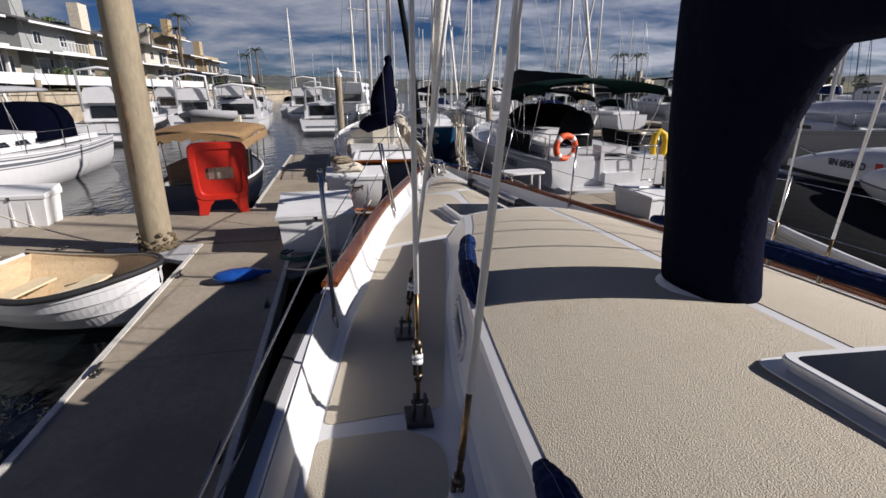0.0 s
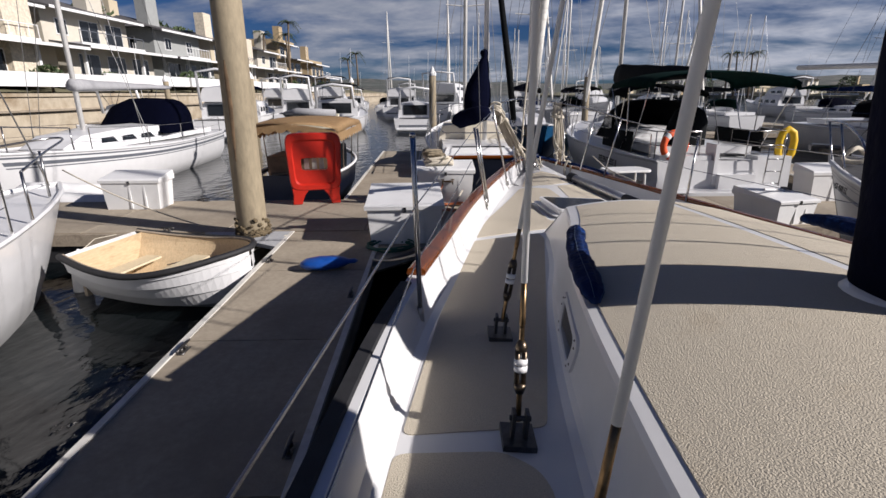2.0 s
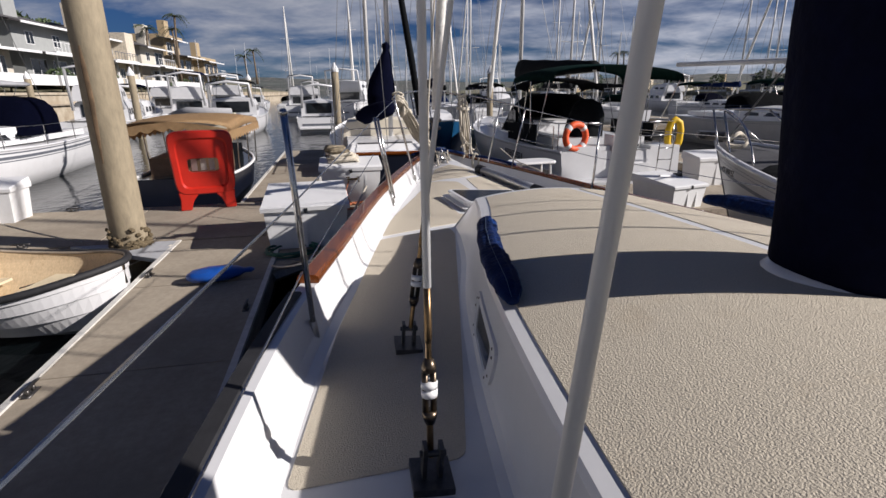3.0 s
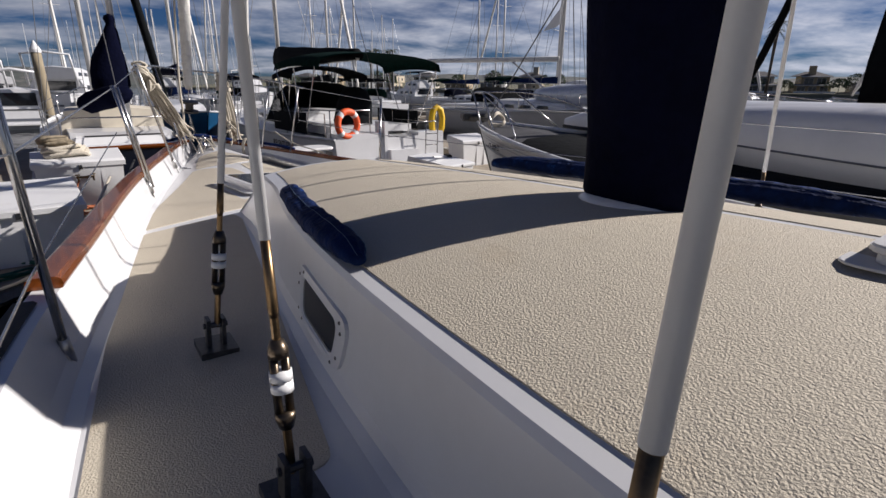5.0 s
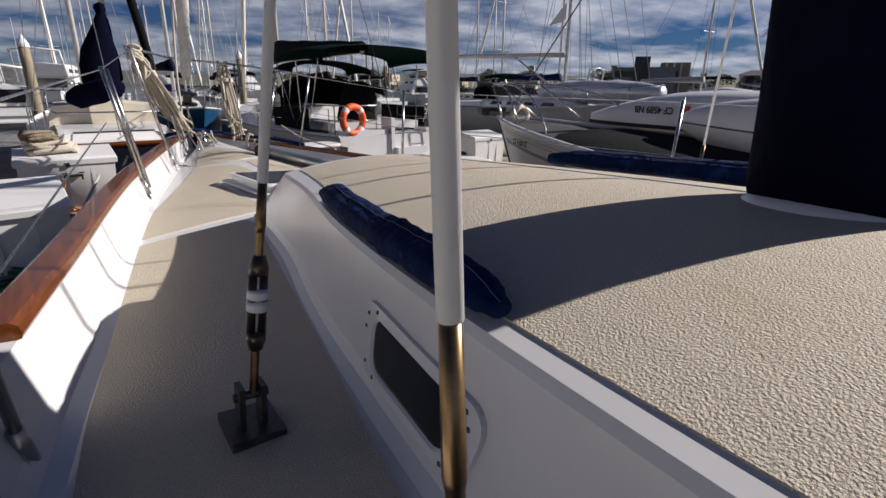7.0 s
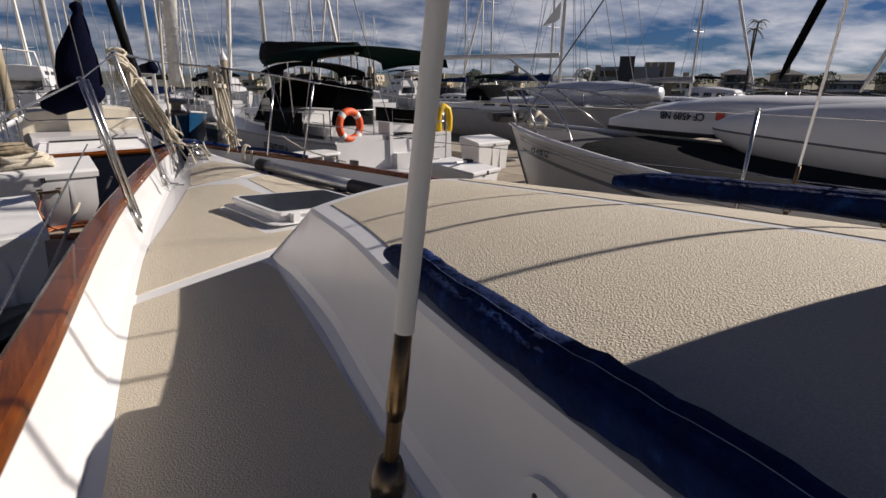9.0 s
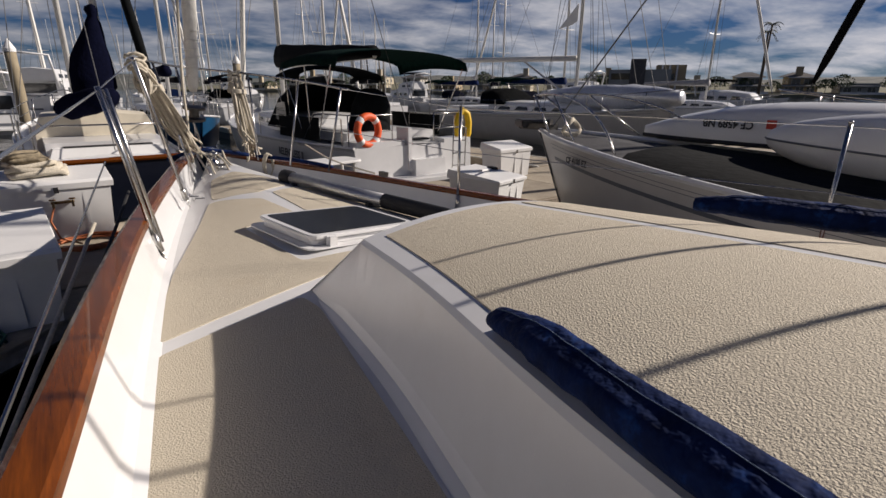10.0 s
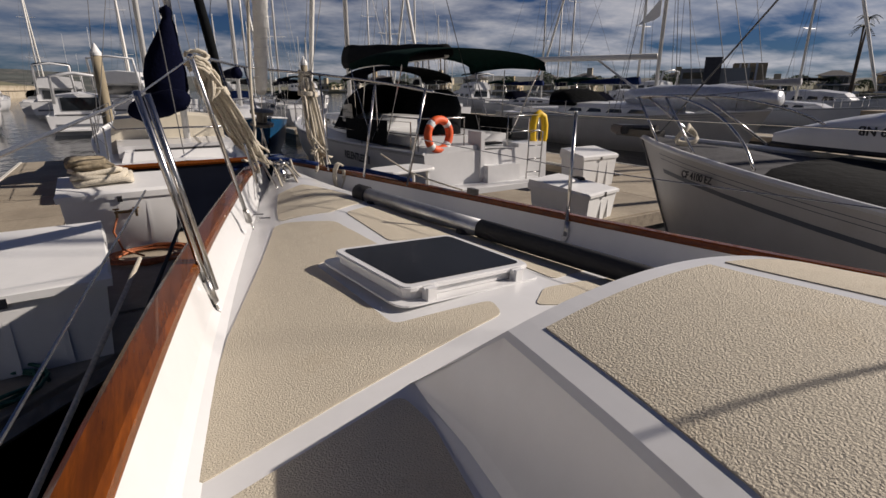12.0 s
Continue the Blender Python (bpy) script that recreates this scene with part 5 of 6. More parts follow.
rolled = thing("covered_dinghy", on_dock(22.0, 10.3, 180), "inflatable dinghy under a crinkled silver cover", "dinghy")
rows = []
for i in range(13):
    s = i / 12
    r = 0.5 * math.sin(math.pi * (0.06 + 0.88 * s)) ** 0.4 * (1 + 0.04 * math.sin(31 * s))
    rows.append([(0.9 * r * math.cos(a) * (1 + 0.06 * math.sin(5 * a + 9 * s)) * 1.4, s * 6.2, 2.12 + r * math.sin(a) * (1 + 0.07 * math.sin(7 * a + 13 * s))) for a in [2 * math.pi * j / 16 for j in range(16)]])
part("cover", loft(rows), M_SILVER, rolled, smooth=True)
b3b, r3b = sailboat("sailboat", on_dock(17.2, -12.2), "white cruising boat carrying a covered dinghy on deck", 11.2, 3.6, 1.25, 1.75, mast_h=14.0, cover=M_NAVY, furled=M_BLACKCANVAS)
rows = []
for i in range(15):
    q = i / 14
    y = 1.2 + 6.8 * q
    top = 5.4 - 0.15 * math.sin(math.pi * q) + 0.03 * math.sin(17 * q)
    half = 1.3 + 0.06 * math.sin(11 * q)
    rows.append([(-half, y, 2.02 + 0.03 * math.sin(9 * q)), (-half * 0.95, y, 3.0), (-half * 0.6, y, 4.4), (0.0, y, top), (half * 0.6, y, 4.4), (half * 0.95, y, 3.0), (half, y, 2.02), (0.0, y, 2.05)])
tent = part("boom_tent", loft(rows), M_BLACKCANVAS, b3b, "black canvas tent over the boom", smooth=True)
for x, y in ((-1.2, 1.6), (1.2, 1.6), (-1.2, 7.6), (1.2, 7.6)):
    part("tent_pole", tube([(x, y, 1.2), (x, y, 2.1)], 0.02, 6), M_STEEL, tent)
part("dinghy_chock", box(1.0, 3.6, 0.5, (0, 10.3, 1.5), 0.06), M_WALER, b3b)

# white sloop beside the yacht, bow to the walkway, inverted dinghies on deck
b4, r4 = sailboat("sailboat", on_dock(8.65, -11.9), "white sloop with black sheer line and number, moored alongside", 11.3, 3.5, 1.5, 1.85, lines=False, stripe=((0.54, 0.64), (0.2, 0.215), (0.3, 0.315)), mast_y=0.3, mast_h=13.0, boom=False, cab=False, hull_mat=M_OFFWHITE, deck_mat=mat("dark_grey_nonskid", (0.05, 0.05, 0.055), 0.85, vary=0.3, scale=20))
lettering("CF 4100 EZ", 0.105, M_LETTER, b4, axes((-0.745, 10.2, 1.53), (-0.41, -0.91, 0), (0, 0, 1)), "registration")
part("anchor_roller", box(0.20, 0.6, 0.09, (0.0, 11.35, 1.84), 0.03), M_DARKMETAL, b4)
for sx in (-1, 1):
    pts = [(sx * 0.06, 11.42, 2.33), (sx * 0.22, 11.1, 2.36), (sx * 0.5, 10.5, 2.34), (sx * 0.78, 9.9, 2.2), (sx * 0.98, 9.5, 1.98), (sx * 1.06, 9.3, 1.74)]
    o = part("pulpit", tube(bend(pts, 4), 0.014, 8), M_STEEL, b4, "low bent steel pulpit rail", smooth=True)
    for y0, x0, y1, x1 in ((10.75, 0.42, 11.36, 0.1), (10.1, 0.75, 10.75, 0.4)):
        part("leg", tube([(sx * x0, y0, 1.8), (sx * x1, y1, 2.34)], 0.015, 8), M_STEEL, o, smooth=True)
part("rope_hank", tube([(-0.35 + 0.15 * math.cos(a), 10.45 + 0.05 * math.sin(2 * a), 1.93 + 0.10 * math.sin(a) + 0.01 * i) for i in range(3) for a in [2 * math.pi * j / 14 for j in range(14)]], 0.022, 6), M_ROPE, b4, "white rope hank on the foredeck", smooth=True)
part("stem_strap", tube([(-0.03, 11.28, 1.82), (-0.03, 10.95, 1.1), (-0.04, 10.6, 0.4)], 0.014, 6), M_DARKMETAL, b4)
bm = tube([(0.0, 11.1, 1.96), (0, 11.5, 1.94), (0, 11.72, 1.86)], 0.04, 8)
plate([(-0.2, 11.5), (0, 11.85), (0.2, 11.5), (0, 11.42)], 1.86, 1.98, 0.02, bm=bm)
part("anchor", bm, M_DARKMETAL, b4, "galvanised anchor on the bow roller")
rows = []
for r in r4[1:19]:
    x, y, z = r[0]
    rows.append([(x * 0.94, y, z - 0.01), (x * 0.8, y, z + 0.06), (x * 0.2, y, z + 0.09), (-x * 0.5, y, z + 0.07), (-x * 0.9, y, z - 0.01)])
part("deck_cover", loft(rows, closed=False, caps=False), M_BLACKCANVAS, b4, "black cloth laid along the deck", smooth=True)


def upturned_dinghy(m, L, B, H, label):
    d = thing("upturned_dinghy", m, label, "dinghy")
    rows = []
    n = 18
    for i in range(n + 1):
        s = i / n
        half = B / 2 * (0.86 + 0.14 * math.sin(min(1, s / 0.45) * math.pi / 2)) if s < 0.45 else B / 2 * max(0.02, math.cos((s - 0.45) / 0.55 * math.pi / 2) ** 0.7)
        h = H * (1.0 if s < 0.6 else 1 - 0.75 * ((s - 0.6) / 0.4) ** 2)
        rows.append([(-half, s * L, 0.0), (-half * 0.98, s * L, h * 0.45), (-half * 0.8, s * L, h * 0.8), (0, s * L, h), (half * 0.8, s * L, h * 0.8), (half * 0.98, s * L, h * 0.45), (half, s * L, 0.0)])
    bm = loft(rows, closed=False, caps=False)
    bm.faces.new([bm.verts.new(q) for q in rows[0]])
    bmesh.ops.recalc_face_normals(bm, faces=bm.faces)
    part("shell", bm, M_GEL, d, smooth=True)
    for sd in (0, -1):
        part("gunwale", tube([r[sd] for r in rows], 0.03, 6), M_DARK, d, "black rubbing strake")
    return d


dA = upturned_dinghy(on_dock(10.05, -6.9) @ pose(0, 0, 1.80, 0, 0, 4), 5.2, 1.2, 0.5, "white dinghy lying upside down on a boat's deck, numbered")
lettering("CF 4589 NB", 0.13, M_LETTER, dA, axes((-0.515, 3.62, 0.27), (0.24, 0.97, 0), (0, 0, -1)), "registration")
part("sticker", box(0.11, 0.10, 0.004, (0, 0, 0), 0.0), M_RED, dA, "small red sticker").matrix_basis = axes((-0.565, 3.42, 0.25), (0.2, 0.98, 0), (0, 0, -1))
dB = thing("upturned_dinghy", on_dock(8.95, -3.6), "smooth white pointed hull lying upside down on deck", "dinghy")
rows = []
for k in range(15):
    s = (k / 14) ** 1.6
    r = 0.60 * (s * (2 - s)) ** 0.5 + 0.015
    rows.append([(-0.12 * s + r * math.cos(a) * 0.95, -3.9 * s, 1.93 - 0.20 * s + r * math.sin(a) * 0.85) for a in [2 * math.pi * j / 18 for j in range(18)]])
bm = loft(rows)
bmesh.ops.recalc_face_normals(bm, faces=bm.faces)
part("shell", bm, M_GEL, dB, smooth=True)
part("dark_edge_strip", tube([r[9] for r in rows], 0.012, 6), M_GREYSTRIPE, dB)
# white sailboat with its bow by the rowing dinghy
b5, r5 = sailboat("sailboat", on_dock(-3.55, -11.2), "weathered white sailboat moored beside a rowing dinghy", 10.9, 3.3, 1.15, 1.45, stripe=None, mast_h=12.0, cover=M_GREYCANVAS)
# sloop with navy dodger behind the walkway
b6, r6 = sailboat("sailboat", on_dock(-8.6, 15.6, 180), "white sloop with navy dodger and grey-covered boom", 12.0, 3.9, 1.2, 1.45, stripe=((0.22, 0.34), (0.55, 0.8), (0.92, 1.0)), mast_y=7.4, mast_h=15.0, cover=M_GREYCANVAS, cover_h=0.3, boom_z=1.3)
dodger(b6, 2.6, 5.0, 2.6, 1.4, 1.25, M_NAVY)
# cutter with a dark hull ahead of the bow
b1, r1 = sailboat("sailboat", on_dock(3.75, 5.4), "dark-hulled ketch with cream cabin and navy sail cover, stern on", 12.0, 3.1, 1.15, 1.6, hull_mat=M_HULLDARK, stripe=None, mast_y=7.2, mast_h=13.0, boom=False, cover=None)
part("boom_crutch", tube([(1.13, 1.8, 2.0), (0.95, 1.9, 3.5), (0.42, 2.0, 7.0)], [0.085, 0.1, 0.07], 10), M_BLACKCANVAS, b1, "black wrapped spar leaning over the stern", smooth=True)
cabin(b1, 2.5, 4.6, 2.2, 1.9, 1.15, 0.75, 2, mat("cream_paint", (0.68, 0.62, 0.5), 0.4, vary=0.06, scale=5), "deckhouse")
part("mizzen_mast", tube([(0.3, 2.2, 1.1), (0.3, 2.2, 10.0)], 0.07, 12), M_MASTPAINT, b1, smooth=True)
rows = []
for i, (z, off, w) in enumerate(((2.30, -0.22, 0.36), (2.38, -0.22, 0.41), (2.7, -0.20, 0.40), (3.0, -0.15, 0.35), (3.25, -0.10, 0.28), (3.5, -0.05, 0.20), (3.68, -0.02, 0.14), (3.78, 0.0, 0.085), (3.88, 0.0, 0.12), (3.96, 0.0, 0.10), (4.0, 0.0, 0.03))):
    rows.append([(0.24 + off + w * math.cos(a) * (1 + 0.09 * math.sin(3 * a + 1.3 * i)), 2.1 + (0.08 + 0.35 * w) * math.sin(a), z + 0.03 * math.sin(a * 2 + i)) for a in [2 * math.pi * j / 20 for j in range(20)]])
part("mizzen_cover", loft(rows), M_NAVY, b1, "navy cover gathered upright on the mizzen", smooth=True)
rows = []
for i in range(13):
    q = i / 12
    r = 0.16 + 0.10 * math.sin(math.pi * q) + 0.03 * math.sin(9 * q)
    rows.append([(-0.55 + 0.75 * q + r * math.cos(a) * 1.2, 2.0 - 0.5 * q, 1.98 + 0.25 * q + r * math.sin(a) * (1 + 0.12 * math.sin(4 * a + i))) for a in [2 * math.pi * j / 14 for j in range(14)]])
part("boom_cloth", loft(rows), M_NAVY, b1, "navy cloth heaped over the mizzen boom", smooth=True)
part("cockpit_coaming", box(2.0, 1.5, 0.18, (0, 1.4, 1.12), 0.06, 0.92), M_BOX, b1, "cream cockpit coaming")
# Shade of the cockpit hollow, painted as a black slab on the coaming.
part("cockpit_shade", box(1.5, 1.2, 0.03, (0, 1.4, 1.295), 0.01), M_DARK, b1)
part("taffrail", tube([(-1.1, 2.4, 1.75), (-1.0, 0.2, 1.75), (1.0, 0.2, 1.75), (1.1, 2.4, 1.75)], 0.016, 8), M_STEEL, b1, smooth=True)
part("rub_rail", tube([(-1.17, 0.0, 1.12), (1.17, 0.0, 1.12)], 0.05, 8), M_TEAK, b1, "varnished stern rail")

# electric launch with tan fringed canopy
el = thing("electric_launch", on_dock(-0.95, 3.55), "dark blue electric launch with scalloped tan canopy", "launch")
re_ = hull_rings(5.8, 2.2, 0.95, 1.12, 0.85, 0.4, 16)
boat_hull(el, re_, M_HULLDARK, M_WINDOW)
part("seat", box(1.5, 1.6, 0.45, (0, 1.6, 0.85), 0.08), mat("brown_seat_vinyl", (0.12, 0.07, 0.04), 0.6, vary=0.3, scale=8), el)
part("windscreen", box(1.5, 0.04, 0.5, (0, 3.7, 0.85), 0.01), M_WINDOW, el)
canopy(el, 0.1, 4.4, 2.3, 1.95, M_TANCANVAS, 0.16, name="canopy")
bm = bmesh.new()
for side in (-1, 1):
    n = 60
    for i in range(n):
        y0, y1 = 0.1 + 4.3 * i / n, 0.1 + 4.3 * (i + 1) / n
        d0, d1 = (0.12 + 0.07 * abs(math.sin(math.pi * k / 5)) for k in (i, i + 1))
        vs = [bm.verts.new(q) for q in ((side * 1.15, y0, 1.9), (side * 1.15, y1, 1.9), (side * 1.16, y1, 1.86 - d1), (side * 1.16, y0, 1.86 - d0))]
        bm.faces.new(vs)
n = 32
for i in range(n):
    x0, x1 = -1.15 + 2.3 * i / n, -1.15 + 2.3 * (i + 1) / n
    z0, z1 = (1.95 + 0.16 * math.cos(x / 1.15 * math.pi / 2) for x in (x0, x1))
    d0, d1 = (0.12 + 0.07 * abs(math.sin(math.pi * k / 4)) for k in (i, i + 1))
    bm.faces.new([bm.verts.new(q) for q in ((x0, 0.09, z0), (x1, 0.09, z1), (x1, 0.085, z1 - d1), (x0, 0.085, z0 - d0))])
bmesh.ops.solidify(bm, geom=bm.faces[:], thickness=0.01)
part("valance", bm, M_TANCANVAS, el, "scalloped tan valance")
for x in (-1.05, 1.05):
    for y in (0.2, 1.6, 3.0, 4.3):
        part("canopy_post", tube([(x * 0.95, y, 0.75), (x, y, 1.95)], 0.018, 8), M_STEEL, el)

# rowing dinghy tied beside the finger dock
row = thing("rowing_dinghy", pose(-5.02, 6.62, -1.45, 0, 0, -92), "white lapstrake rowing dinghy with tan interior and black gunwale", "dinghy")


def dinghy_ring(s, L, B, top, inset=0.0, planks=5):
    half = B / 2 * (0.74 + 0.26 * math.sin(min(1, s / 0.5) * math.pi / 2)) if s < 0.5 else B / 2 * max(0.03, math.cos((s - 0.5) / 0.5 * math.pi / 2) ** 0.62)
    half = max(0.01, half - inset)
    z = top + 0.12 * (2 * s - 1) ** 2 + 0.06 * min(1.0, max(0.0, (s - 0.5) / 0.4))
    y = (s - 0.5) * (L - 2 * inset)
    out = []
    for k in range(planks + 1):
        f = k / planks
        a = (1 - f) * math.pi / 2
        x = half * math.sin(a) ** 0.55 if f < 1 else 0.0
        zz = z - (z + 0.1 - inset) * f ** 1.4
        out.append((x, y, zz))
        if inset == 0 and 0 < k < planks:
            out.append((x - 0.024, y, zz - 0.006))
    return [(-x, yy, zz) for x, yy, zz in out] + [(x, yy, zz) for x, yy, zz in reversed(out)][1:]


outer = [dinghy_ring(i / 32, 2.35, 1.8, 0.66) for i in range(33)]
bm = loft(outer, closed=False, caps=False)
bm.faces.new([bm.verts.new(q) for q in outer[0]])
bmesh.ops.recalc_face_normals(bm, faces=bm.faces)
part("planking", bm, M_GEL, row, "white lapped planking")
inner = [dinghy_ring(0.02 + 0.96 * i / 32, 2.35, 1.8, 0.65, 0.04) for i in range(33)]
bm = loft(inner, closed=False, caps=False)
bm.faces.new([bm.verts.new(q) for q in inner[0]])
bmesh.ops.recalc_face_normals(bm, faces=bm.faces)
part("lining", bm, M_WOODBOAT, row, "tan painted interior")
gun = [outer[i][0] for i in range(33)]
gun2 = [outer[i][-1] for i in range(33)]
part("gunwale", tube(gun + list(reversed(gun2)), 0.042, 8), M_DARK, row, "black rubber gunwale", smooth=True)
part("inwale", tube([(x * 0.95, y * 0.98, z + 0.01) for x, y, z in gun] + [(x * 0.95, y * 0.98, z + 0.01) for x, y, z in reversed(gun2)], 0.02, 6), M_WALER, row)
for y, w in ((-0.80, 1.0), (-0.08, 1.3), (0.56, 0.9)):
    part("thwart", box(w, 0.26, 0.03, (0, y, 0.42), 0.008), mat("cream_thwart", (0.66, 0.56, 0.38), 0.6, vary=0.1, scale=8), row, "cream painted thwart")
part("transom", box(0.9, 0.05, 0.42, (0, -1.12, 0.14), 0.01), M_WALER, row)

# inflatable lying alongside the navy-dodger sloop
infl = thing("inflatable_dinghy", on_dock(-5.6, 3.6, 82), "pale grey inflatable dinghy moored beside a sloop", "dinghy")
part("tube", tube([(-0.55, -1.3, 0.42), (-0.55, 1.0, 0.45), (-0.3, 1.6, 0.52), (0, 1.75, 0.55), (0.3, 1.6, 0.52), (0.55, 1.0, 0.45), (0.55, -1.3, 0.42)], 0.24, 12), M_BOX, infl, smooth=True)
part("strake", tube([(-0.80, -1.3, 0.45), (-0.80, 1.0, 0.48), (-0.45, 1.82, 0.55), (0, 1.99, 0.58)], 0.03, 6), M_DARK, infl)
part("floor", box(0.9, 2.6, 0.08, (0, -0.05, 0.3), 0.02), M_GREYCANVAS, infl)


# ---- things on the docks ----
board = thing("sign_stand", DOCK @ pose(-0.08, 2.35, 0.0, 0, 0, 12), "red moulded plastic sign stand with a window in it", "sign stand")


def stand_loop(y, half_w, z0, z1, taper, power=0.28, n=48):
    out = []
    for k in range(n):
        a = 2 * math.pi * k / n
        x = math.copysign(abs(math.cos(a)) ** power, math.cos(a))
        z = math.copysign(abs(math.sin(a)) ** power, math.sin(a))
        zz = (z0 + z1) / 2 + (z1 - z0) / 2 * z
        out.append((x * half_w * (1 - taper * (1 - z) / 2), y, zz))
    return out


win = (0.27, 0.72, 0.98, 0.0)
loops = [stand_loop(0.09, *win), stand_loop(-0.06, *win), stand_loop(-0.06, 0.43, 0.44, 1.32, 0.1), stand_loop(-0.10, 0.46, 0.41, 1.36, 0.1), stand_loop(-0.10, 0.55, 0.32, 1.47, 0.1), stand_loop(-0.075, 0.575, 0.30, 1.49, 0.1), stand_loop(0.075, 0.575, 0.30, 1.49, 0.1), stand_loop(0.09, 0.55, 0.32, 1.47, 0.1), stand_loop(0.09, *win)]
bm = loft(loops, caps=False)
bmesh.ops.recalc_face_normals(bm, faces=bm.faces)
part("panel", bm, M_RED, board)
for sx in (-1, 1):
    legs = loft([[(sx * (x0 + dx * wx), dy * 0.085, z) for dx, dy in ((-1, -1), (1, -1), (1, 1), (-1, 1))] for z, x0, wx in ((0.0, 0.40, 0.10), (0.06, 0.395, 0.10), (0.2, 0.36, 0.12), (0.36, 0.30, 0.2))])
    bmesh.ops.recalc_face_normals(legs, faces=legs.faces)
    bevel(legs, 0.015, 2)
    part("leg", legs, M_RED, board)
for x in (-0.16, 0.0, 0.15):
    part("notice", box(0.10, 0.01, 0.22, (x, 0.06, 0.735), 0.0), mat("pale_notice", (0.55, 0.52, 0.45), 0.7, vary=0.15, scale=20), board, "pale notice strip")

float_ = thing("mooring_float", DOCK @ pose(0.98, -1.95, 0.09, 0, 0, 12), "blue inflatable fender lying on the finger dock", "fender")
rows = []
for s, r in ((-0.36, 0.01), (-0.35, 0.05), (-0.28, 0.11), (-0.1, 0.14), (0.1, 0.13), (0.22, 0.09), (0.28, 0.05), (0.3, 0.045), (0.36, 0.05), (0.40, 0.02)):
    rows.append([(s, r * 1.25 * math.cos(a), r * 0.62 * math.sin(a)) for a in [2 * math.pi * j / 14 for j in range(14)]])
part("body", loft(rows), mat("blue_vinyl", (0.01, 0.07, 0.32), 0.35, vary=0.2, scale=9), float_, smooth=True)

fend = thing("white_fender", DOCK @ pose(-2.85, -1.25, -0.45, 0, 6, 0), "long white fender hanging into the water", "fender")
part("body", lathe([(0.02, -0.55), (0.09, -0.48), (0.115, -0.3), (0.115, 0.3), (0.08, 0.44), (0.03, 0.5), (0.02, 0.56)], 14), M_BOX, fend, smooth=True)
part("line", tube([(0, 0, 0.5), (0.03, 0.35, 0.62), (0.05, 0.85, 0.55)], 0.008, 6), M_ROPE, fend)


def hose(name, centre, r, loops, material, label, seed):
    rnd = random.Random(seed)
    h = thing(name, DOCK, label, "hose")
    pts = []
    for k in range(loops * 14):
        a = k * 2 * math.pi / 14
        rr = r * (1 + 0.12 * math.sin(a * 0.37 + seed))
        pts.append((centre[0] + rr * 1.3 * math.cos(a), centre[1] + rr * math.sin(a), centre[2] + 0.012 + 0.006 * (k % 5) + 0.012 * (k // 14)))
    part("coil", tube(pts, 0.013, 6), material, h, smooth=True)
    return h


hose("garden_hose", (1.75, -1.0, 0.0), 0.26, 4, M_GREENROPE, "green hose coiled beside a dock box", 1)
hose("garden_hose", (2.9, 1.65, 0.0), 0.32, 5, M_ORANGEROPE, "orange-brown hose coiled below the tap", 2)
cloths = thing("folded_cloths", DOCK @ pose(2.5, 2.33, 0.84, 4, 0, 8), "heap of folded tan and grey cloths on a dock box", "cloth")
rnd = random.Random(4)
for k in range(5):
    rows = []
    w, d_ = 0.62 - 0.06 * k, 0.42 - 0.03 * k
    for lay in range(2):
        rows.append([((w / 2) * math.copysign(abs(math.cos(a)) ** 0.5, math.cos(a)) * (1 + 0.08 * math.sin(4 * a + k)) + rnd.uniform(-0.012, 0.012) - 0.04 * k + 0.06, (d_ / 2) * math.copysign(abs(math.sin(a)) ** 0.5, math.sin(a)) + rnd.uniform(-0.012, 0.012), 0.055 * (k + lay) + 0.02 * math.sin(3 * a + 2 * k)) for a in [2 * math.pi * j / 24 for j in range(24)]])
    bm = loft(rows)
    bevel(bm, 0.015, 2, 0.5)
    part("fold", bm, (M_ROPE, M_GREYCANVAS, mat("camouflage_cloth", (0.22, 0.18, 0.12), 0.9, vary=0.5, scale=14, bump=0.7, bump_scale=14))[(0, 0, 0, 2, 2)[k]], cloths, smooth=True)
tap = thing("water_tap", DOCK @ pose(2.72, 1.95, 0.52), "brass water tap with hose on a dock box", "tap")
bm = tube([(-0.12, -0.02, 0), (0.12, -0.02, 0)], 0.018, 8)
for x in (-0.1, 0.1):
    tube([(x, 0.03, 0), (x, -0.06, 0), (x, -0.09, -0.05)], 0.014, 8, bm=bm)
    lathe([(0.035, 0.03), (0.035, 0.045)], 10, (x, -0.02, 0), bm=bm)
part("spigot", bm, M_BRONZE, tap, smooth=True)
part("hose", tube([(-0.1, -0.09, -0.05), (-0.16, -0.12, -0.2), (-0.1, -0.15, -0.42), (0.1, -0.25, -0.50)], 0.012, 6), M_ORANGEROPE, tap, smooth=True)
dock_box(8.7, 0.6, 0.8, 1.05, 0.5, 12, "white dock box with a boathook lying across its lid")
dock_box(10.95, 2.35, 0.95, 0.62, 0.72, 0, "white dock box standing against the walkway's far edge")
hook = thing("boathook", DOCK @ pose(8.7, 0.6, 0.53, 0, 8, 35), "dark-headed boathook with a pale shaft on a dock box", "boathook")
part("shaft", tube([(-0.5, 0, 0), (0.35, 0, 0.02)], 0.02, 8), M_BOX, hook)
part("head", tube([(0.3, -0.1, 0.02), (0.4, 0, 0.03), (0.5, 0.1, 0.02)], 0.05, 8), M_DARK, hook)


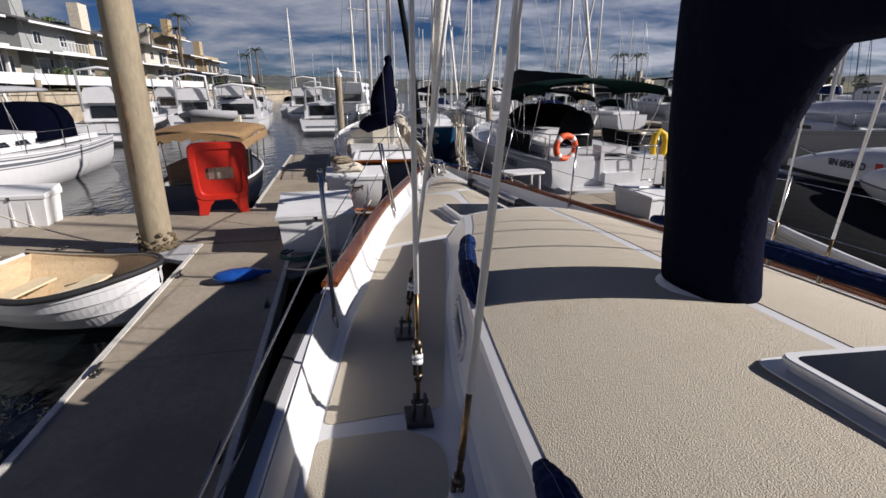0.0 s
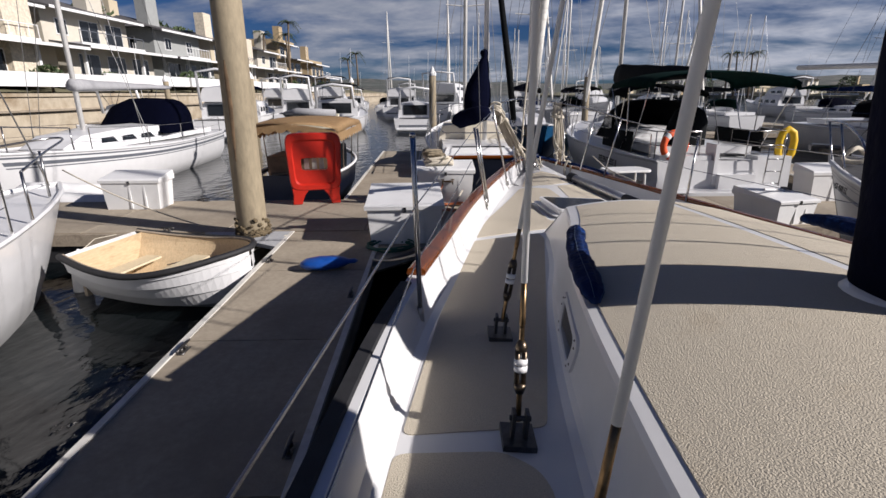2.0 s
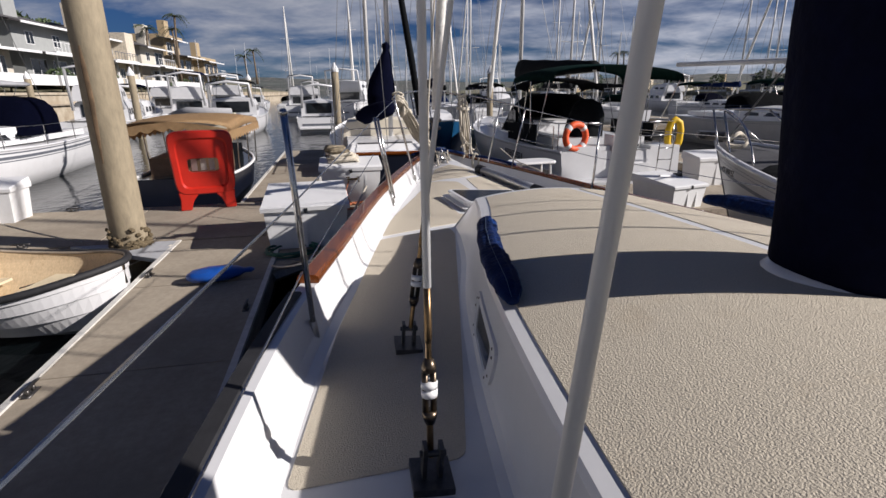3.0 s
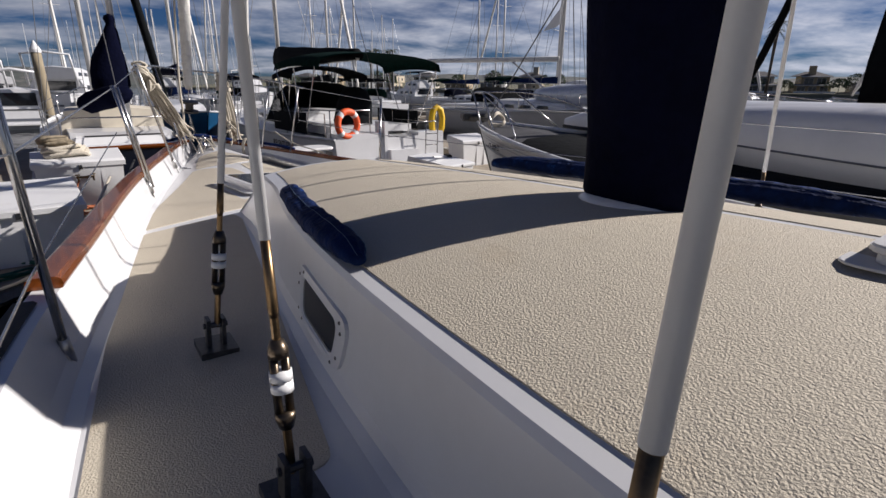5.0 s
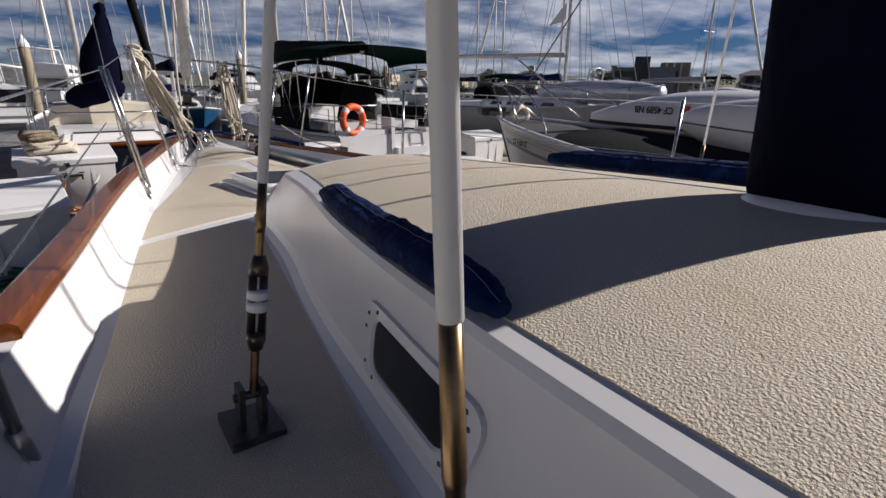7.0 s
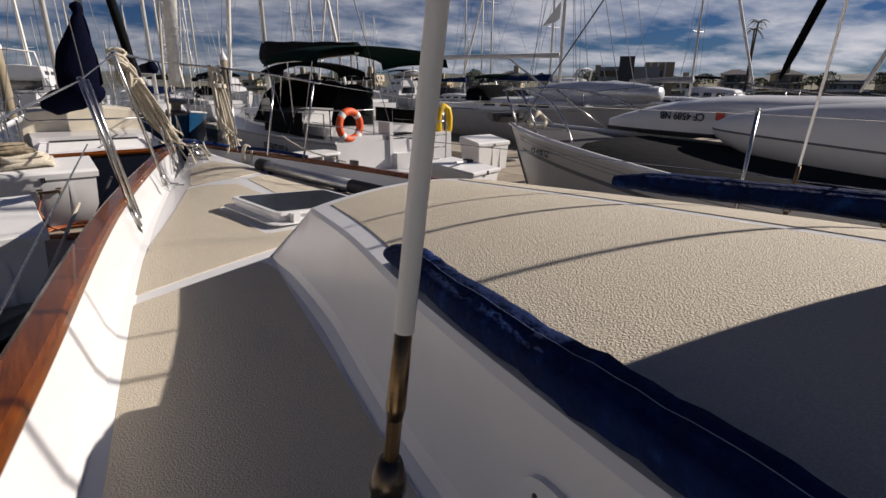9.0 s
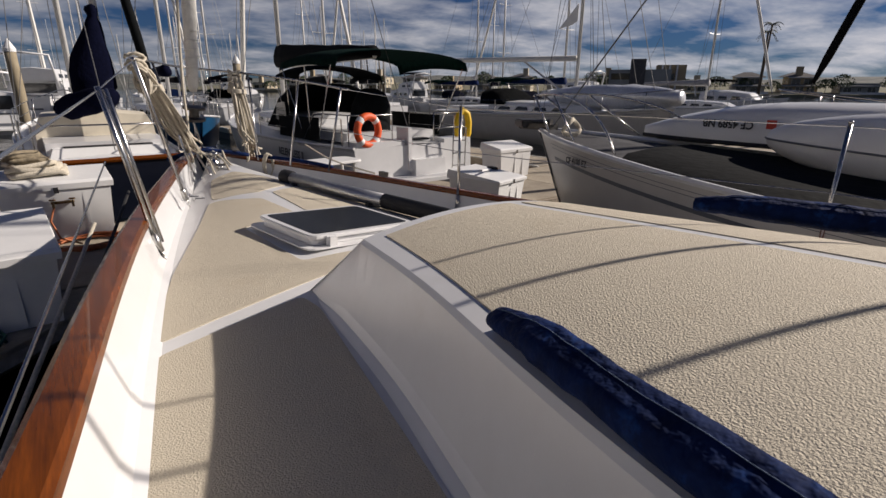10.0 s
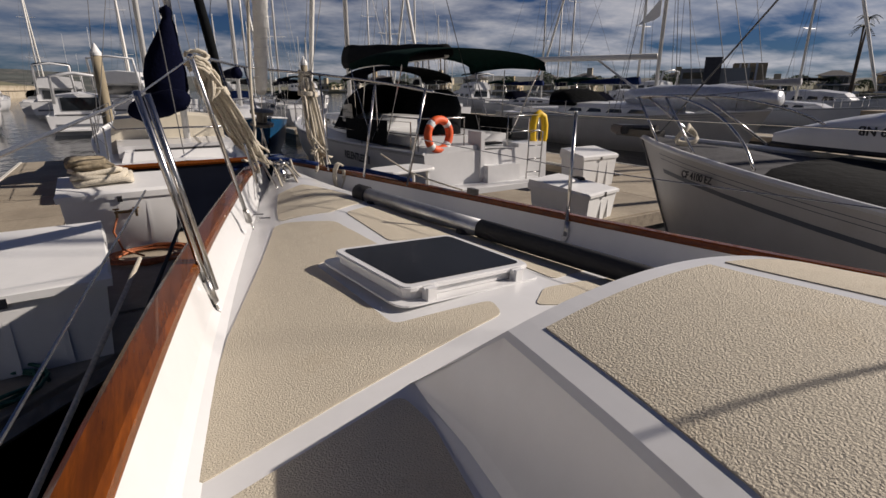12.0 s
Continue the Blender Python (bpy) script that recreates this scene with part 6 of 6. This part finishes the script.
table = thing("folding_table", DOCK @ pose(6.4, 1.95, 0, 0, 0, 8), "white plastic table with a rounded top on the walkway", "table")
part("tabletop", plate(rounded([(-0.48, -0.3), (0.48, -0.3), (0.48, 0.3), (-0.48, 0.3)], 0.2), 0.70, 0.75, 0.012), M_BOX, table)
for x in (-0.34, 0.34):
    for y in (-0.18, 0.18):
        part("leg", tube([(x * 1.08, y * 1.1, 0), (x, y, 0.71)], 0.022, 8), M_BOX, table)


# mooring lines
def mooring(name, pts, r, material, label):
    h = thing(name, None, label, "mooring line")
    part("rope", tube(pts, r, 6), material, h, smooth=True)


mooring("mooring_line", sag((-1.52, 1.0, -0.9), (-1.05, 7.0, 0.15), 0.06), 0.012, M_ROPE, "pale mooring line from yacht to dock")
mooring("mooring_line", sag((-2.35, 7.2, -0.9), (-1.0, 4.6, 0.1), 0.05), 0.012, M_ROPE, "pale mooring line from yacht to dock")
mooring("mooring_line", sag((-1.55, 3.2, -0.9), (-0.9, 7.8, 0.2), 0.08), 0.012, M_DARK, "dark mooring line along the hull")
mooring("mooring_line", sag((-4.15, 8.2, -0.9), (-5.0, 7.1, -1.1), 0.06), 0.008, M_ROPE, "thin painter of the rowing dinghy")
mooring("mooring_line", sag((-4.6, 8.6, -0.9), (-5.4, 6.9, -1.05), 0.05), 0.008, M_DARK, "thin painter of the rowing dinghy")
mooring("mooring_line", sag((-8.2, 8.2, 0.1), (-5.6, 8.4, -0.9), 0.1), 0.012, M_ROPE, "mooring line of the white sailboat")


# ---- boats further off ----
far = random.Random(12)
PILES = [(-9.5, 27), (-4.8, 40), (5.5, 30), (2.5, 22), (12.6, 26), (-18, 33)]
for p, q in PILES:
    pile(p, q, 3.2, 0.2, True, "mooring pile with a white cone cap")
motorboat("motorboat", on_dock(-4.5, 27, 0), "white motor cruiser with black enclosed top, stern on", 11, 3.8, 1.2, 1, M_BLACKCANVAS)
tender = thing("inflatable_tender", on_dock(-5.2, 25.0, 90), "grey and cream inflatable tender tilted on its side", "dinghy")
part("tube", tube([(-0.5, -1.6, 1.6), (-0.4, 0.8, 1.7), (0, 1.6, 1.6), (0.3, 0.8, 0.6), (0.3, -1.6, 0.5)], 0.24, 10), M_GREYCANVAS, tender, smooth=True)
part("floor", box(0.5, 2.8, 0.9, (0, -0.3, 0.65), 0.1), mat("cream_hypalon", (0.65, 0.6, 0.46), 0.6, vary=0.08, scale=5), tender)
motorboat("motorboat", on_dock(-11.0, 24, 8), "white motor cruiser with blue cloths on its rails", 10, 3.6, 1.2, 2, None)
motorboat("motorboat", on_dock(-16.5, 22, 0), "white motor cruiser moored by the sea wall", 9, 3.4, 1.1, 1, M_BLACKCANVAS)
motorboat("motor_yacht", on_dock(2.0, 42, -20), "large white flybridge motor yacht", 16, 4.8, 1.7, 2, None)
motorboat("motorboat", on_dock(1.2, 29, 0), "white motorboat, stern on", 8, 3.2, 1.0, 1, None)
motorboat("motorboat", on_dock(-8.5, 46, 0), "white motor cruiser far off", 12, 4, 1.4, 2, M_BLACKCANVAS)
motorboat("motorboat", on_dock(-9.0, 35, 4), "white cabin cruiser with a blue canvas top", 9.5, 3.4, 1.15, 2, M_BLUE)
motorboat("motorboat", on_dock(-13.2, 33, 0), "white sport cruiser by the sea wall", 9, 3.3, 1.1, 1, M_NAVY)
motorboat("motorboat", on_dock(-1.2, 49, 0), "white flybridge cruiser in the far row", 11, 3.7, 1.3, 2, M_BLACKCANVAS)
motorboat("motorboat", on_dock(4.6, 51, 0), "white motor cruiser in the far row", 10, 3.5, 1.2, 1, M_NAVY)
motorboat("motorboat", on_dock(-14.5, 47, 0), "white cruiser under the tan house", 11, 3.8, 1.3, 2, None)
motorboat("motorboat", on_dock(6.5, 36, 0), "white motorboat with a cuddy cabin", 8, 3.0, 1.0, 1, M_BLACKCANVAS)
sailboat("sailboat", on_dock(7.2, 24.0, 180), "blue-hulled sloop beyond the channel", 11, 3.4, 1.2, 1.5, hull_mat=mat("blue_hull", (0.01, 0.07, 0.16), 0.3), stripe=None, mast_h=14, cover=M_NAVY)
SPOTS = [(14.0, 30.0, 0, 11), (19.0, 33.0, 180, 12), (25.0, 28.0, 0, 10.5), (31.0, 24.0, 180, 12), (37.0, 22, 0, 11), (43.0, 20.0, 180, 12), (28.0, 42.0, 0, 13), (12.0, 46.0, 180, 12), (20.0, 52.0, 0, 12), (36.0, 38.0, 180, 12), (-3.0, 58.0, 0, 12), (4.5, 62.0, 180, 13), (46.0, 33.0, 0, 12), (29.0, -11.0, 0, 11), (34.5, -12.0, 0, 12)]
COVERS = (M_NAVY, M_BLACKCANVAS, M_BLACKCANVAS, M_BLUE, M_GREENCANVAS, M_GREYCANVAS)
DESCR = ("navy", "black", "black", "blue", "dark green", "grey")
for i, (p, q, turn, L) in enumerate(SPOTS):
    k = i % 6
    sailboat("sailboat", on_dock(p + far.uniform(-0.5, 0.5), q, turn + far.uniform(-3, 3)), "white sailboat with %s sail cover in the marina" % DESCR[k], L, 3.4, 1.1, 1.45, mast_h=far.uniform(11, 15), cover=COVERS[k], dodge=COVERS[(k + 2) % 5], bimini=COVERS[(k + 1) % 5] if i % 3 == 0 else None, furled=M_SAIL if i % 3 else None, group="boats across the marina", lines=q < 40)
for i, (p, q, turn, L) in enumerate([(9.5, 62, 10, 12), (15.5, 66, 0, 11), (-9, 66, 0, 12), (23, 64, 180, 12), (33, 58, 0, 12), (44, 48, 0, 12), (53, 40, 180, 12), (-1.5, 76, 0, 13), (8, 84, 180, 13), (52, 27, 0, 11), (60, 24, 180, 11)]):
    motorboat("motorboat", on_dock(p, q, turn), "white motorboat among the far berths", L, 3.8, 1.2, 1 + i % 2, (None, M_BLACKCANVAS, M_NAVY)[i % 3], group="motorboats across the marina")
# bare masts beyond
for i in range(26):
    p, q = far.uniform(9, 60), far.uniform(55, 110)
    mast = thing("far_mast", on_dock(p, q), "slender pale mast among far berths", "mast", "far masts")
    h = far.uniform(9, 15)
    part("pole", tube([(0, 0, 0), (0, 0, h)], 0.07, 6), M_MASTPAINT, mast)
    part("spreader", tube([(-0.7, 0, h * 0.55), (0.7, 0, h * 0.55)], 0.03, 5), M_MASTPAINT, mast)
    part("stay", tube([(0, -5, 1), (0, 0, h), (0, 5, 1)], 0.012, 4), M_STEEL, mast)
dock_strip("far_walkway", 10.0, 70.0, 20.0, 22.0, "concrete walkway of the next dock", 6.0, "p")
for p in (14.0, 27.0):
    dock_strip("far_finger", p - 0.7, p + 0.7, 22.1, 36.0, "concrete finger dock of the next dock", 4.0)


# ---- shore, houses, hills ----
M_WALLS = [mat("cream_stucco", (0.5, 0.43, 0.31), 0.85, vary=0.06, scale=2, bump=0.3, bump_scale=30), mat("white_stucco", (0.54, 0.5, 0.42), 0.85, vary=0.05, scale=2, bump=0.3, bump_scale=30), mat("tan_stucco", (0.4, 0.31, 0.19), 0.85, vary=0.06, scale=2, bump=0.3, bump_scale=30), mat("grey_siding", (0.3, 0.31, 0.3), 0.8, vary=0.07, scale=2)]
M_ROOF = mat("dark_shingle", (0.09, 0.085, 0.085), 0.85, vary=0.25, scale=3, bump=0.7, bump_scale=12)
M_STONE = mat("pale_stone_cladding", (0.6, 0.53, 0.42), 0.9, vary=0.25, scale=5, bump=1.0, bump_scale=6)
M_TRIM = mat("white_trim", (0.74, 0.74, 0.73), 0.5, vary=0.04)
M_LEAF = mat("green_leaves", (0.06, 0.09, 0.035), 0.7, vary=0.5, scale=3)
M_PALM = mat("palm_fronds", (0.055, 0.075, 0.03), 0.6, vary=0.4, scale=4)
M_TRUNK = mat("palm_trunk", (0.16, 0.12, 0.08), 0.9, vary=0.3, scale=6, bump=0.7, bump_scale=10)
M_SEAWALL = mat("seawall_concrete", (0.42, 0.36, 0.27), 0.9, vary=0.14, scale=1.5, bump=0.3, bump_scale=10, stain_or_lit=(0.25, 0.19, 0.12), stain_or_lit_scale=0.4, stain_or_lit_cut=(0.48, 0.7))
M_EARTH = mat("planted_bank", (0.16, 0.15, 0.09), 0.95, vary=0.4, scale=0.4)
M_HILL = mat("hazy_far_hills", (0.075, 0.085, 0.075), 0.95, vary=0.45, scale=0.02, stain_or_lit=(0.2, 0.18, 0.16), stain_or_lit_scale=0.05, stain_or_lit_cut=(0.52, 0.62))

SHORE = pose(-29.0, 0.0, 0.0, 0, 0, 8)
wallp = thing("sea_wall", SHORE, "stained concrete sea wall along the shore", "sea wall", kind="structure")
part("wall", box(1.0, 260, 3.2, (-0.5, 90, -2.0), 0.05), M_SEAWALL, wallp)
part("coping", box(1.2, 260, 0.22, (-0.45, 90, 1.22), 0.03), M_SEAWALL, wallp)
part("ledge", box(0.35, 260, 0.12, (0.15, 90, 0.25), 0.02), M_WALER, wallp)
bank = loft([[(-1.0, y, 1.3), (-7.0, y, 2.0), (-26, y, 5.5), (-80, y, 13.0 + 3 * math.sin(y * 0.05)), (-80, y, -3), (-1.0, y, -3)] for y in range(-60, 230, 10)])
tagged(part("shore_ground", bank, M_EARTH), "planted bank behind the sea wall", "ground", kind="structure").matrix_world = SHORE


def glazed(parent, x, y, z, w, h, turn=0.0):
    """A framed window standing 4 cm proud of a wall that faces +x; w runs along y."""
    f = part("window", box(0.08, w + 0.16, h + 0.16, (0.0, 0, -0.08), 0.01), M_TRIM, parent)
    f.matrix_basis = pose(x, y, z, 0, 0, turn)
    part("pane", box(0.02, w, h, (0.04, 0, 0), 0.0), M_WINDOW, f, "dark glass pane")
    part("mullion", box(0.03, 0.05, h, (0.05, 0, 0), 0.0), M_TRIM, f)
    return f


def house(y, w, d, storeys, wall, label, z0=1.6, x0=-4.0, hip=True, balcony=True, stone=False, seed=0, m=None, chimney=True):
    """A waterfront house that faces +x; y is its middle along the shore."""
    rnd = random.Random(seed)
    hs = thing("house", (m or SHORE) @ Matrix.Translation((x0, y, z0)), label, "house")
    H = 3.0
    shift = 0.0
    for k in range(storeys):
        back = -1.5 * k
        wk = w - k * rnd.uniform(0.6, 3.0)
        shift = rnd.uniform(-0.9, 0.9) * k
        part("storey", box(d, wk, H, (-d / 2 + back, shift, H * k), 0.03), wall, hs)
        # a sloping dark eave shades the wall below it
        reach = 1.5 if k == storeys - 1 else 2.4
        bm = bmesh.new()
        ys = (shift - wk / 2 - 0.7, shift + wk / 2 + 0.7)
        top_z, low_z = H * (k + 1) + 0.28, H * (k + 1) - 0.18
        loft([[(back - 1.0, y, top_z), (back + reach, y, low_z), (back + reach, y, low_z - 0.16), (back - 1.0, y, top_z - 0.16)] for y in ys], bm=bm)
        bmesh.ops.recalc_face_normals(bm, faces=bm.faces)
        part("eave", bm, M_ROOF, hs, "dark shingled eave")
        part("fascia", box(0.06, wk + 1.4, 0.22, (back + reach + 0.02, shift, low_z - 0.2), 0.01), M_TRIM, hs)
        n = max(2, int(wk / 3.6))
        for i in range(n):
            yy = shift + ((i + 0.5) / n - 0.5) * (wk - 0.8)
            if rnd.random() < 0.68:
                glazed(hs, back + 0.02, yy, H * k + 0.08, wk / n * 0.62, 2.2)
            else:
                glazed(hs, back + 0.02, yy, H * k + 0.95, 1.2, 1.15)
        for yy in (-1, 1):
            for i in range(2):
                glazed(hs, -d * (0.28 + 0.4 * i) + back, shift + yy * wk / 2 + yy * 0.02, H * k + 0.9, 1.2, 1.2, 90 * yy)
        if balcony and k:
            bw = wk * rnd.uniform(0.45, 0.8)
            by = shift + rnd.uniform(-0.5, 0.5) * (wk - bw)
            part("balcony_floor", box(2.6, bw, 0.32, (back + 1.1, by, H * k - 0.1), 0.02), M_TRIM, hs)
            rail = bmesh.new()
            tube([(back + 2.3, by - bw / 2, H * k + 1.15), (back + 2.3, by + bw / 2, H * k + 1.15)], 0.04, 6, bm=rail)
            for i in range(9):
                yy = by - bw / 2 + bw * i / 8
                tube([(back + 2.3, yy, H * k + 0.2), (back + 2.3, yy, H * k + 1.15)], 0.03, 5, bm=rail)
            part("balcony_rail", rail, M_GREYSTRIPE if seed % 2 else M_TRIM, hs)
            for i in (-1, 1):
                part("balcony_post", box(0.24, 0.24, H * k, (back + 2.1, by + i * bw * 0.46, 0), 0.01), M_TRIM, hs)
    top = H * storeys
    back = -1.5 * (storeys - 1)
    hw, hd = w / 2 + 0.2, d / 2 + 0.6
    c = -d / 2 + back
    if hip:
        bm = bmesh.new()
        base = [bm.verts.new(q) for q in ((c - hd, -hw, top), (c + hd, -hw, top), (c + hd, hw, top), (c - hd, hw, top))]
        a, b = bm.verts.new((c, -hw + hd * 0.8, top + 1.7)), bm.verts.new((c, hw - hd * 0.8, top + 1.7))
        for f in ((base[0], base[1], a), (base[1], base[2], b, a), (base[2], base[3], b), (base[3], base[0], a, b), tuple(reversed(base))):
            bm.faces.new(f)
        part("roof", bm, M_ROOF, hs, "dark shingled roof")
    else:
        part("parapet", box(d, w - 0.6 * (storeys - 1), 0.7, (c, 0, top), 0.03), wall, hs)
    if chimney:
        part("chimney", box(1.3, 2.2, 4.2, (c + hd * 0.55, w * rnd.uniform(-0.3, 0.3), top - 0.5), 0.03), M_STONE if stone else wall, hs)
    if stone:
        part("stone_pier", box(1.9, 2.6, top + 0.9, (-0.5, w * 0.22, 0), 0.05), M_STONE, hs, "pale stone cladding")
    part("terrace_wall", box(0.25, w + 1.5, 0.95, (3.2, 0, -0.3), 0.02), M_TRIM, hs, "white terrace wall")
    return hs


house(20, 12, 10, 3, M_WALLS[1], "white waterfront house with balconies", seed=1, stone=False)
house(33, 13, 11, 2, M_WALLS[0], "cream two-storey house with stone chimney and dark roof", seed=2, stone=True, z0=2.2)
house(47, 12, 10, 2, M_WALLS[1], "white house with a broad balcony and dark roof", seed=3, z0=2.4)
house(61, 12, 10, 2, M_WALLS[3], "grey house with columns and balcony", seed=4, z0=2.4)
house(76, 13, 10, 2, M_WALLS[0], "cream house behind the marina", seed=5, z0=2.4, stone=True)
house(92, 12, 10, 2, M_WALLS[1], "white house with dark roof along the shore", seed=6, z0=2.4)
house(108, 11, 12, 3, M_WALLS[2], "tall tan flat-roofed house", seed=7, hip=False, balcony=False, z0=2.0)
house(124, 12, 10, 2, M_WALLS[2], "tan house on the far shore", seed=8, hip=False, z0=2.0)
house(7, 12, 10, 3, M_WALLS[1], "white three-storey waterfront house", seed=9, z0=1.8)
for i, (y, w) in enumerate([(27, 12), (44, 13), (64, 12), (84, 12)]):
    house(y, w, 9, 2, M_WALLS[(i + 1) % 4], "house up the bank behind the waterfront row", seed=20 + i, z0=6.0, x0=-24.0, balcony=False)


def leafy(name, m, r, h, label, n=420, seed=0):
    """A shrub or tree crown of many small leaves about a short trunk."""
    rnd = random.Random(seed)
    t = thing(name, m, label, "shrub")
    bm = bmesh.new()
    for _ in range(n):
        a, b = rnd.uniform(0, 2 * math.pi), rnd.uniform(-0.3, 1)
        rr = r * math.sqrt(max(0.02, 1 - b * b)) * rnd.uniform(0.55, 1.0) * (1 + 0.25 * math.sin(3 * a + seed))
        q = Vector((rr * math.cos(a), rr * math.sin(a), h * 0.55 + b * h * 0.45))
        s = rnd.uniform(0.10, 0.26) * r ** 0.5
        e = Euler((rnd.uniform(0, 3), rnd.uniform(0, 3), rnd.uniform(0, 6))).to_matrix()
        vs = [bm.verts.new(q + e @ Vector(v) * s) for v in ((-1, 0, 0), (0, -0.5, 0.1), (1, 0, 0), (0, 0.5, 0.1))]
        bm.faces.new(vs)
    part("leaves", bm, M_LEAF, t, kind="stuff")
    part("trunk", tube([(0, 0, -0.3), (0.05, 0, h * 0.3), (0, 0.05, h * 0.6)], [0.12, 0.09, 0.04], 7), M_TRUNK, t)
    return t


for i in range(16):
    leafy("shrub", SHORE @ Matrix.Translation((far.uniform(-3.2, -2.2), 14 + i * 7 + far.uniform(-2, 2), 1.5)), far.uniform(0.9, 1.8), far.uniform(1.2, 2.4), "green shrub planted above the sea wall", 260, i)
for i in range(9):
    leafy("tree", SHORE @ Matrix.Translation((far.uniform(-24, -14), 24 + i * 13 + far.uniform(-4, 4), 4.5)), far.uniform(2.2, 3.6), far.uniform(5, 8), "broad green tree between houses", 700, 40 + i)


def palm(m, h, label, seed=0, fronds=18, size=1.0):
    rnd = random.Random(seed)
    t = thing("palm_tree", m, label, "palm")
    bend = Vector((rnd.uniform(-0.5, 0.5), rnd.uniform(-0.5, 0.5), 0))
    part("trunk", tube([Vector((0, 0, 0)) + bend * s * s + Vector((0, 0, h * s)) for s in (0, 0.3, 0.6, 0.85, 1)], [0.26, 0.2, 0.17, 0.16, 0.2], 8), M_TRUNK, t, smooth=True)
    top = bend + Vector((0, 0, h))
    bm = bmesh.new()
    for k in range(fronds):
        a = 2 * math.pi * k / fronds + rnd.uniform(-0.2, 0.2)
        rise = rnd.uniform(-0.3, 1.0)
        ln = size * rnd.uniform(1.5, 2.2)
        d = Vector((math.cos(a), math.sin(a), 0))
        rib = [top + d * ln * s + Vector((0, 0, rise * ln * s - 1.0 * ln * s * s)) for s in (0, 0.2, 0.4, 0.6, 0.8, 1.0)]
        side = Vector((-d.y, d.x, 0))
        for i in range(5):
            for sg in (-1, 1):
                for j in (0.0, 0.5):
                    q = rib[i].lerp(rib[i + 1], j)
                    w = size * (0.5 - 0.06 * i)
                    bm.faces.new([bm.verts.new(v) for v in (q, q + d * 0.13, q + side * sg * w + d * 0.28 - Vector((0, 0, 0.25)))])
    part("crown", bm, M_PALM, t, kind="stuff")
    return t


for i, (x, y, h) in enumerate([(-44, 92, 10.5), (-46, 96, 9.0), (-48, 90, 8.5), (-40, 118, 7.0), (-43, 121, 6.0)]):
    palm(Matrix.Translation((x, y, 3.0)), h, "palm tree with a ragged crown by the houses", i)
for i, (x, y) in enumerate([(42.0, 128), (44.5, 130), (46.5, 127), (48.2, 129)]):
    palm(Matrix.Translation((x, y, 0.0)), 9.2 + 0.4 * (i % 2), "tall palm on the far shore", 30 + i, 16, 0.9)
for i, (x, y) in enumerate([(103.0, 67), (106.0, 69)]):
    palm(Matrix.Translation((x, y, 0.0)), 13.0 - i, "tall slender palm beyond the boats", 50 + i, 16, 0.9)

# far shore with low houses to the right
FARSHORE = Matrix.Translation((165, 152, -1.4)) @ pose(0, 0, 0, 0, 0, 222)
bank2 = loft([[(2.0, y, -0.5), (1.0, y, 1.0), (-40, y, 3.0), (-120, y, 6.0), (-120, y, -2), (2.0, y, -2)] for y in range(-260, 280, 20)])
tagged(part("shore_ground", bank2, M_EARTH), "low far shore", "ground", kind="structure").matrix_world = FARSHORE
for i in range(22):
    y = -190 + i * 17.5
    house(y, far.uniform(9, 12), 9, 1 + (i * 7 % 3 > 0), M_WALLS[(i * 5) % 4], "low house on the far shore", seed=60 + i, z0=1.2, x0=-3 - far.uniform(0, 6), hip=i % 3 != 0, balcony=False, m=FARSHORE, chimney=i % 2 == 0)
for i in range(34):
    leafy("tree", FARSHORE @ Matrix.Translation((far.uniform(-6, 0), -195 + i * 11.5 + far.uniform(-4, 4), 1.0)), far.uniform(2.2, 4.2), far.uniform(4, 8.5), "dark tree on the far shore", 420, 80 + i)
# flat-roofed grey building with a dark stair tower
block = thing("flat_roofed_building", Matrix.Translation((96, 91, -1.2)) @ pose(0, 0, 0, 0, 0, -47), "grey flat-roofed building with a dark stair tower", "building")
part("wall", box(13, 8, 6.4, (0, 0, 0), 0.05), M_WALLS[3], block)
part("wing", box(6, 7, 7.4, (6.5, 1.0, 0), 0.05), M_WALLS[2], block)
part("stair_tower", box(3.2, 3.2, 8.6, (-0.5, -3.0, 0), 0.05), M_ROOF, block, "dark stair tower")
for k in range(5):
    part("window", box(1.3, 0.1, 1.3, (-5.4 + 1.25 * k if k < 4 else 6.5, -4.03 if k < 4 else -2.55, 4.3), 0.01), M_WINDOW, block)
for x in (4.6, 6.1, 7.6):
    part("fin", box(0.35, 0.6, 7.4, (x, -2.7, 0), 0.02), M_TRIM, block)

# hills
rows = []
for i in range(121):
    a = radians(-95 + 190 * i / 120)
    h1 = 24 + 16 * noise.noise(Vector((i * 0.07, 0, 0))) + 5 * noise.noise(Vector((i * 0.31, 3, 0)))
    row_ = []
    for r, f in ((620, 0.0), (800, 0.45), (980, 0.85), (1150, 1.0), (1500, 0.6)):
        row_.append((r * math.sin(a), r * math.cos(a), -1.6 + h1 * f + (3.5 * noise.noise(Vector((i * 0.4, r * 0.01, 1))) if f else 0)))
    rows.append(row_)
hills = loft(rows, closed=False, caps=False)
bmesh.ops.recalc_face_normals(hills, faces=hills.faces)
tagged(part("hills", hills, M_HILL, smooth=True), "low hazy hills beyond the harbour", "hills", kind="structure")
